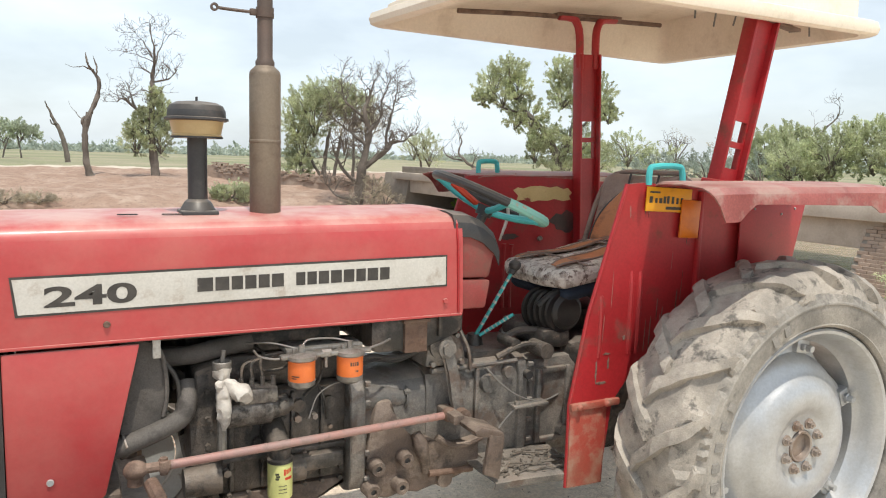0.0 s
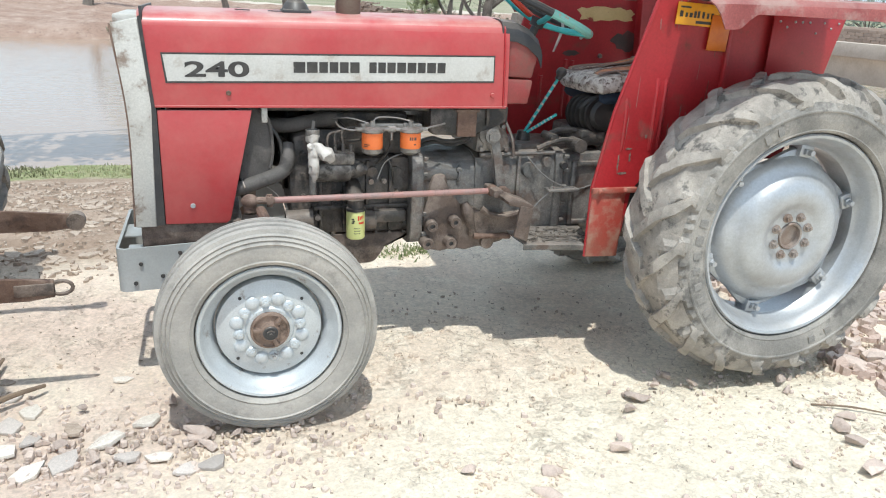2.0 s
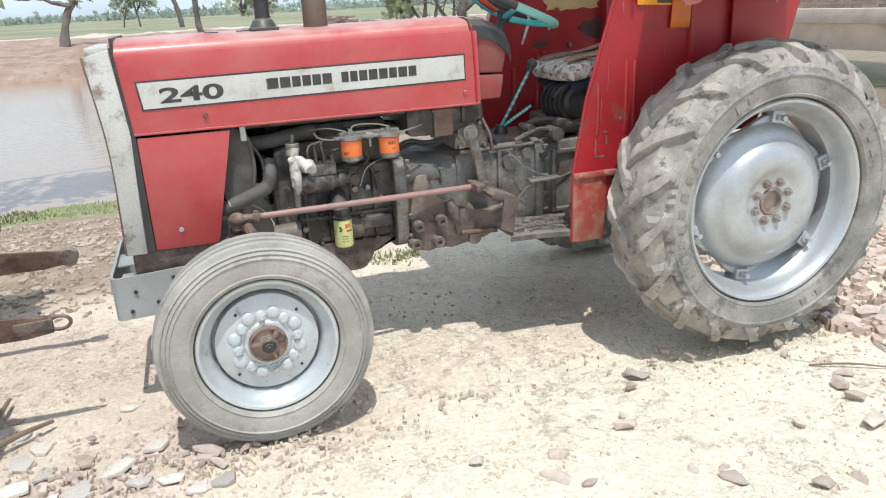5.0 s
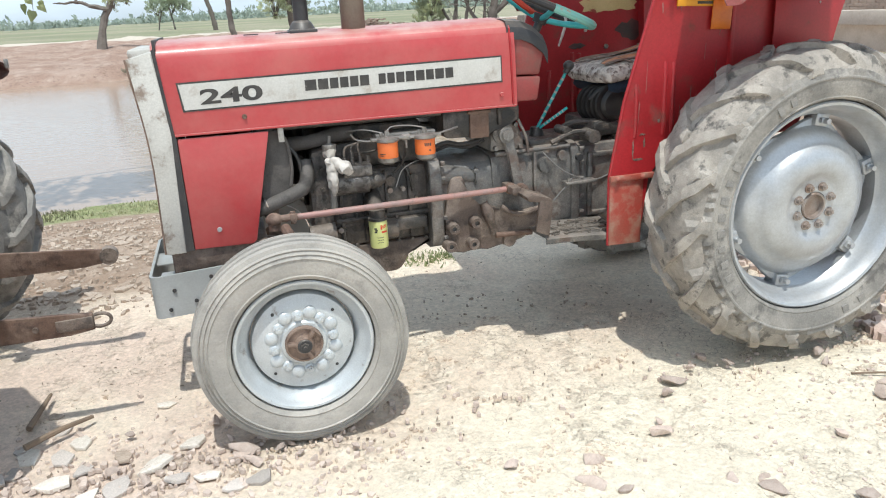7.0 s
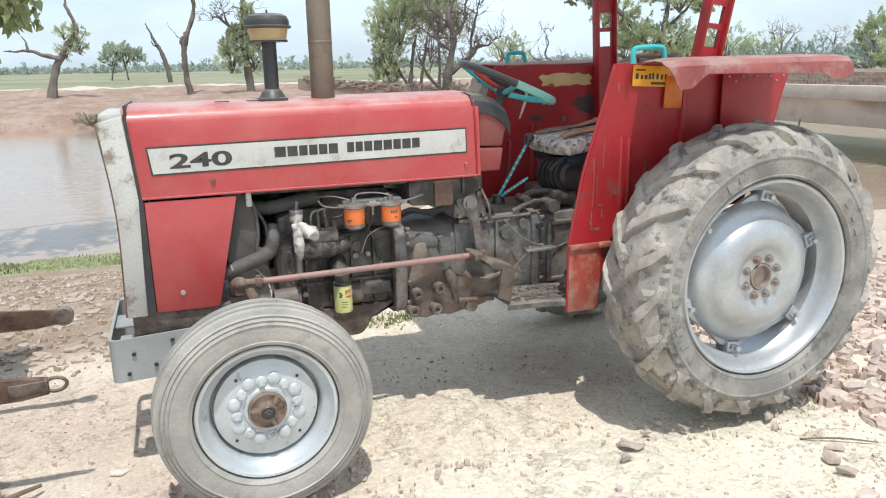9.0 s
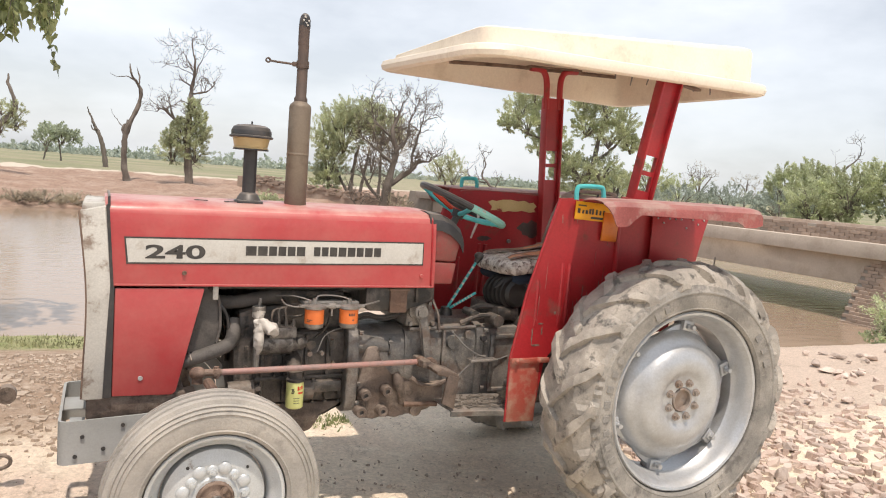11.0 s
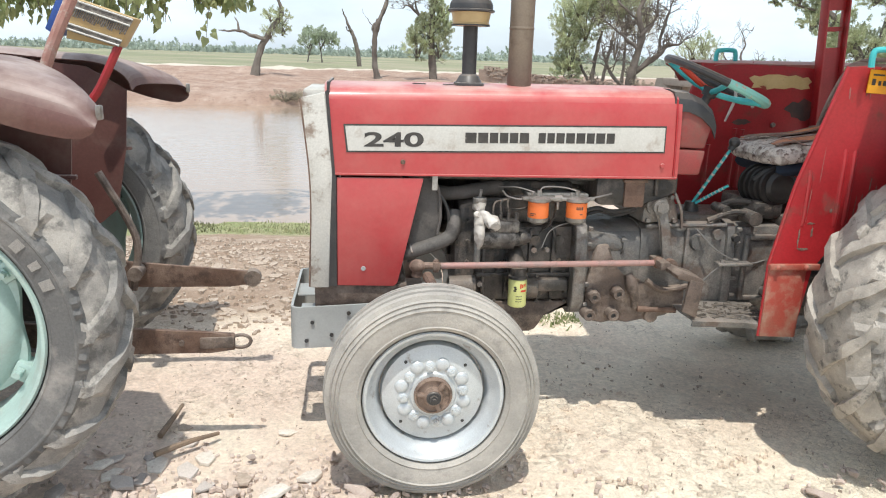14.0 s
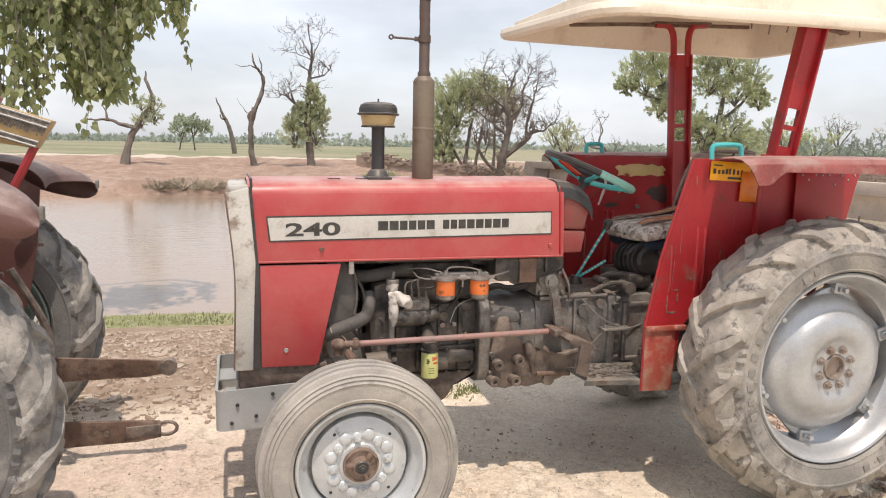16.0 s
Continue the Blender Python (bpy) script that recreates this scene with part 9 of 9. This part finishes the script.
def slab_mesh(seed, mat):
    """A thin flake of broken slab with an angular outline."""
    rng = random.Random(seed)
    bm = B()
    n = rng.choice((5, 6, 7))
    pts = []
    for k in range(n):
        a = 2 * math.pi * (k + rng.uniform(-0.3, 0.3)) / n
        q = rng.uniform(0.65, 1.05)
        pts.append((q * math.cos(a), 0.72 * q * math.sin(a)))
    slab(bm, pts, -0.10, 0.12, "z", 0.035)
    for v in bm.verts:
        v.co += 0.05 * noise.noise_vector(v.co * 2.3 + Vector((seed, 0, 0)))
    me = mesh_of(bm, "stone", 25)
    me.materials.append(mat)
    return me


SLABS = {"pale": [slab_mesh(90 + k, M_SLABSTONE) for k in range(5)], "grey": [slab_mesh(80 + k, M_GREYSLAB) for k in range(4)], "clay": [slab_mesh(130 + k, M_CLOD) for k in range(5)], "pink": [slab_mesh(110 + k, M_STONE) for k in range(6)]}


def flake(x, y, size, tone, group="stones on the track"):
    me = rng.choice(SLABS[tone])
    z = float(ground_z(np.array(x), np.array(y))) + 0.030 * noise.noise((x * 0.9, y * 0.9, 0)) + 0.014 * noise.noise((x * 4, y * 4, 3))
    ob = new("stone", me)
    s = size * 0.5
    ob.matrix_basis = Matrix.LocRotScale((x, y, z + 0.06 * s), Euler((rng.uniform(-0.12, 0.2), rng.uniform(-0.15, 0.15), rng.uniform(0, 6.28))), (s, s, s))
    return tagged(ob, {"pale": "flat whitish flake of broken slab", "grey": "flat dull grey flake of broken slab", "clay": "flat broken clod of dry brown earth", "pink": "flat pinkish flake of broken stone in a rubble spread"}[tone], "stone", group)


# single stones that can be told apart
for x, y, s, tone in ((-0.79, -0.36, 0.13, "pale"), (-0.51, -0.18, 0.085, "pale"), (-0.83, -0.60, 0.13, "pale"), (-0.40, -0.51, 0.13, "pale"), (-0.75, -0.55, 0.09, "grey"), (-0.83, -0.45, 0.13, "grey"), (-0.20, -0.81, 0.12, "grey"), (-0.52, -0.61, 0.13, "pale"),
                      (-0.63, -0.70, 0.13, "grey"), (-0.27, -0.82, 0.10, "grey"), (-0.94, -0.40, 0.12, "pale"), (-1.03, -0.52, 0.12, "grey"), (-0.98, -0.70, 0.14, "pale"), (-1.14, -0.40, 0.11, "pale"), (-0.72, -0.74, 0.12, "pale"), (-0.45, -0.72, 0.11, "grey"), (-0.36, -0.74, 0.10, "pale"),
                      (-1.22, -0.58, 0.12, "grey"), (-0.86, -0.26, 0.08, "grey"), (-0.98, -0.35, 0.09, "grey"), (-1.10, -0.36, 0.09, "grey"), (-0.97, -0.50, 0.10, "grey"), (-1.08, -0.47, 0.11, "pale"), (-0.91, -0.14, 0.07, "clay"), (-0.63, -0.51, 0.11, "clay"), (-0.23, -0.65, 0.12, "pink")):
    flake(x, y, s, tone)
for x, y, s in ((0.81, -1.10, 0.09), (0.75, -1.21, 0.11), (0.83, -1.27, 0.07), (1.25, -0.83, 0.065), (1.09, -1.04, 0.105), (1.12, -0.98, 0.05), (1.22, -1.42, 0.10), (1.24, -1.36, 0.05), (2.02, -1.05, 0.085), (1.92, -1.19, 0.095), (1.44, -1.53, 0.08)):
    stone(x, y, s, "chunky cream-pink broken stone lying on the track", sink=0.2)
for x, y, s in ((-0.32, -0.41, 0.07), (-0.24, -0.64, 0.12), (-0.21, -0.72, 0.08), (0.56, -1.04, 0.065),
                (1.84, -1.33, 0.13), (1.33, -0.75, 0.11), (1.53, -0.63, 0.08), (1.15, -1.33, 0.07), (1.98, -0.76, 0.10), (1.93, -0.83, 0.07), (0.67, -0.44, 0.04), (0.12, -0.75, 0.05), (1.60, -0.70, 0.06), (1.44, -0.69, 0.05),
                (-1.15, -0.33, 0.08), (-0.95, -0.52, 0.07), (-1.02, -0.62, 0.08), (-0.65, -0.62, 0.06), (-0.55, -0.70, 0.07), (-0.12, -0.66, 0.07), (-0.62, -0.40, 0.05), (-0.28, -0.55, 0.05), (-0.17, -0.58, 0.06), (-0.06, -0.72, 0.05),
                (1.95, -1.10, 0.10), (1.62, -1.25, 0.07), (2.15, -1.30, 0.10), (2.3, -0.95, 0.08), (2.4, -1.15, 0.11), (1.55, -1.55, 0.08), (2.05, -0.70, 0.06), (2.55, -0.75, 0.08)):
    stone(x, y, s)
# heap of rubble behind the rear wheel
for k in range(230):
    x = 2.35 + abs(rng.gauss(0, 1.3))
    y = rng.uniform(-1.3, 0.75) + 0.10 * (x - 2.4)
    if x < 2.75 and -0.5 < y:
        continue
    if k % 3:
        flake(x, y, rng.uniform(0.07, 0.19), "pink", "rubble behind the tractor")
        continue
    stone(x, y, rng.uniform(0.07, 0.18), "broken pinkish stone in a spread of rubble", "rubble behind the tractor", 0.25)
for k in range(40):
    stone(rng.uniform(3.5, 7.5), rng.uniform(1.0, 2.0), rng.uniform(0.08, 0.2), "broken pinkish stone in a spread of rubble", "rubble behind the tractor", 0.25)
# lumps of dry earth behind the hitch
for k in range(55):
    flake(rng.uniform(-1.8, 0.0), rng.uniform(0.95, 2.3), rng.uniform(0.06, 0.15), "clay", "clods behind the hitch")


def litter(count, area, size, mat, name, label, seed, flat=0.3, elong=1.0):
    """Chips too many to count, as one object."""
    rng = random.Random(seed)
    V, F_ = [], []
    for k in range(count):
        x, y = area(rng)
        z = float(ground_z(np.array(x), np.array(y))) + 0.030 * noise.noise((x * 0.9, y * 0.9, 0)) + 0.014 * noise.noise((x * 4, y * 4, 3)) + 0.002
        s = size * rng.uniform(0.35, 1.4)
        a = rng.uniform(0, 6.28)
        c, d = math.cos(a), math.sin(a)
        i = len(V)
        ring_pts = []
        n = rng.choice((4, 5, 5, 6))
        tx, ty = rng.gauss(0, 0.22), rng.gauss(0, 0.22)
        for q in range(n):
            t = 2 * math.pi * (q + rng.uniform(-0.32, 0.32)) / n
            g = rng.uniform(0.62, 1.15)
            u, w = s * g * elong * math.cos(t), s * g * 0.75 * math.sin(t) / elong
            ring_pts.append((x + u * c - w * d, y + u * d + w * c))
        h = s * flat * rng.uniform(0.6, 1.4)
        V += [(px, py, z - 0.008) for px, py in ring_pts]
        V += [(x + (px - x) * 0.86, y + (py - y) * 0.86, z + h + tx * (px - x) + ty * (py - y)) for px, py in ring_pts]
        F_ += [(i + q, i + (q + 1) % n, i + n + (q + 1) % n, i + n + q) for q in range(n)]
        F_.append(tuple(i + n + q for q in range(n)))
    me = bpy.data.meshes.new(name)
    me.from_pydata(V, [], F_)
    me.materials.append(mat)
    return tagged(new(name, me), label, "gravel", kind="stuff")


def left_front(r):
    return r.gauss(-0.6, 0.5), r.gauss(-0.72, 0.22)


def right_front(r):
    return r.uniform(1.2, 3.4), r.uniform(-1.8, -0.55)


def all_over(r):
    return r.uniform(-1.8, 3.6), r.uniform(-1.9, 1.0)


def heap(r):
    x = 2.3 + abs(r.gauss(0, 1.5))
    return x, r.uniform(-1.3, 0.9) + 0.10 * (x - 2.4)


def behind(r):
    return r.uniform(-2.2, 0.4), r.uniform(0.8, 3.4)


M_CHIP = surface("stone_chips", (0.48, 0.385, 0.325), (0.60, 0.50, 0.43), 0.92, 0, 6, fine=0.1, bump=0.2)
M_CRUST = surface("dry_mud_crust", (0.60, 0.49, 0.385), (0.50, 0.40, 0.315), 0.95, 0, 4, fine=0.12, bump=0.3)
M_RUBBLE = surface("rubble_shards", (0.50, 0.375, 0.31), (0.40, 0.30, 0.25), 0.92, 0, 3, dirt=(0.62, 0.52, 0.45), dirt_scale=2.2, dirt_at=(0.48, 0.62), dirt_max=0.8, fine=0.12, bump=0.5, bump_scale=30)
M_TWIG = surface("dark_straw", (0.24, 0.19, 0.145), (0.40, 0.33, 0.26), 0.9, 0, 9, fine=0.1)
litter(900, left_front, 0.013, M_CHIP, "stone_chips", "scattered small stone chips", 1)
litter(420, right_front, 0.010, M_CHIP, "stone_chips", "scattered small stone chips", 2)
litter(1700, heap, 0.036, M_RUBBLE, "rubble_chips", "small broken stones between the rubble", 3, 0.42, 1.15)
litter(2200, behind, 0.020, M_CLOD, "earth_clods", "small dry earth clods", 4, 0.5)
litter(1500, all_over, 0.0036, M_TWIG, "straw_litter", "bits of straw and leaf litter", 5, 0.25, 1.8)


def crust(r):
    """Broken crust lies in short ragged streaks."""
    k = r.randrange(60)
    q = random.Random(1000 + k)
    x, y, a = q.uniform(-1.5, 3.0), q.uniform(-1.9, 0.1), q.uniform(-0.5, 0.9)
    t = r.gauss(0, 0.10)
    return x + t * math.cos(a) + r.gauss(0, 0.012), y + t * math.sin(a) + r.gauss(0, 0.016)


litter(1900, crust, 0.0085, M_CRUST, "crust_flakes", "flakes of broken mud crust in streaks", 8, 0.16, 1.3)
litter(70, lambda r: (r.uniform(0.2, 1.7), r.gauss(0.20, 0.15)), 0.008, M_CLOD, "earth_clods", "small dry earth clods", 6, 0.5, 1.2)
# loose sticks by the second tractor's wheel
for a, b in (((-0.97, -0.25, 0.02), (-0.94, -0.02, 0.03)), ((-0.95, -0.40, 0.03), (-0.76, -0.24, 0.02)), ((1.95, -0.95, 0.008), (2.20, -1.08, 0.008))):
    bm = tube(B(), [a, tuple((p + q) / 2 + 0.006 for p, q in zip(a, b)), b], [0.012, 0.010, 0.007] if a[0] < 0 else [0.004, 0.004, 0.003], 7, 3)
    solid("stick", bm, M_WOOD, "dry broken stick lying on the track", "stick", "sticks")
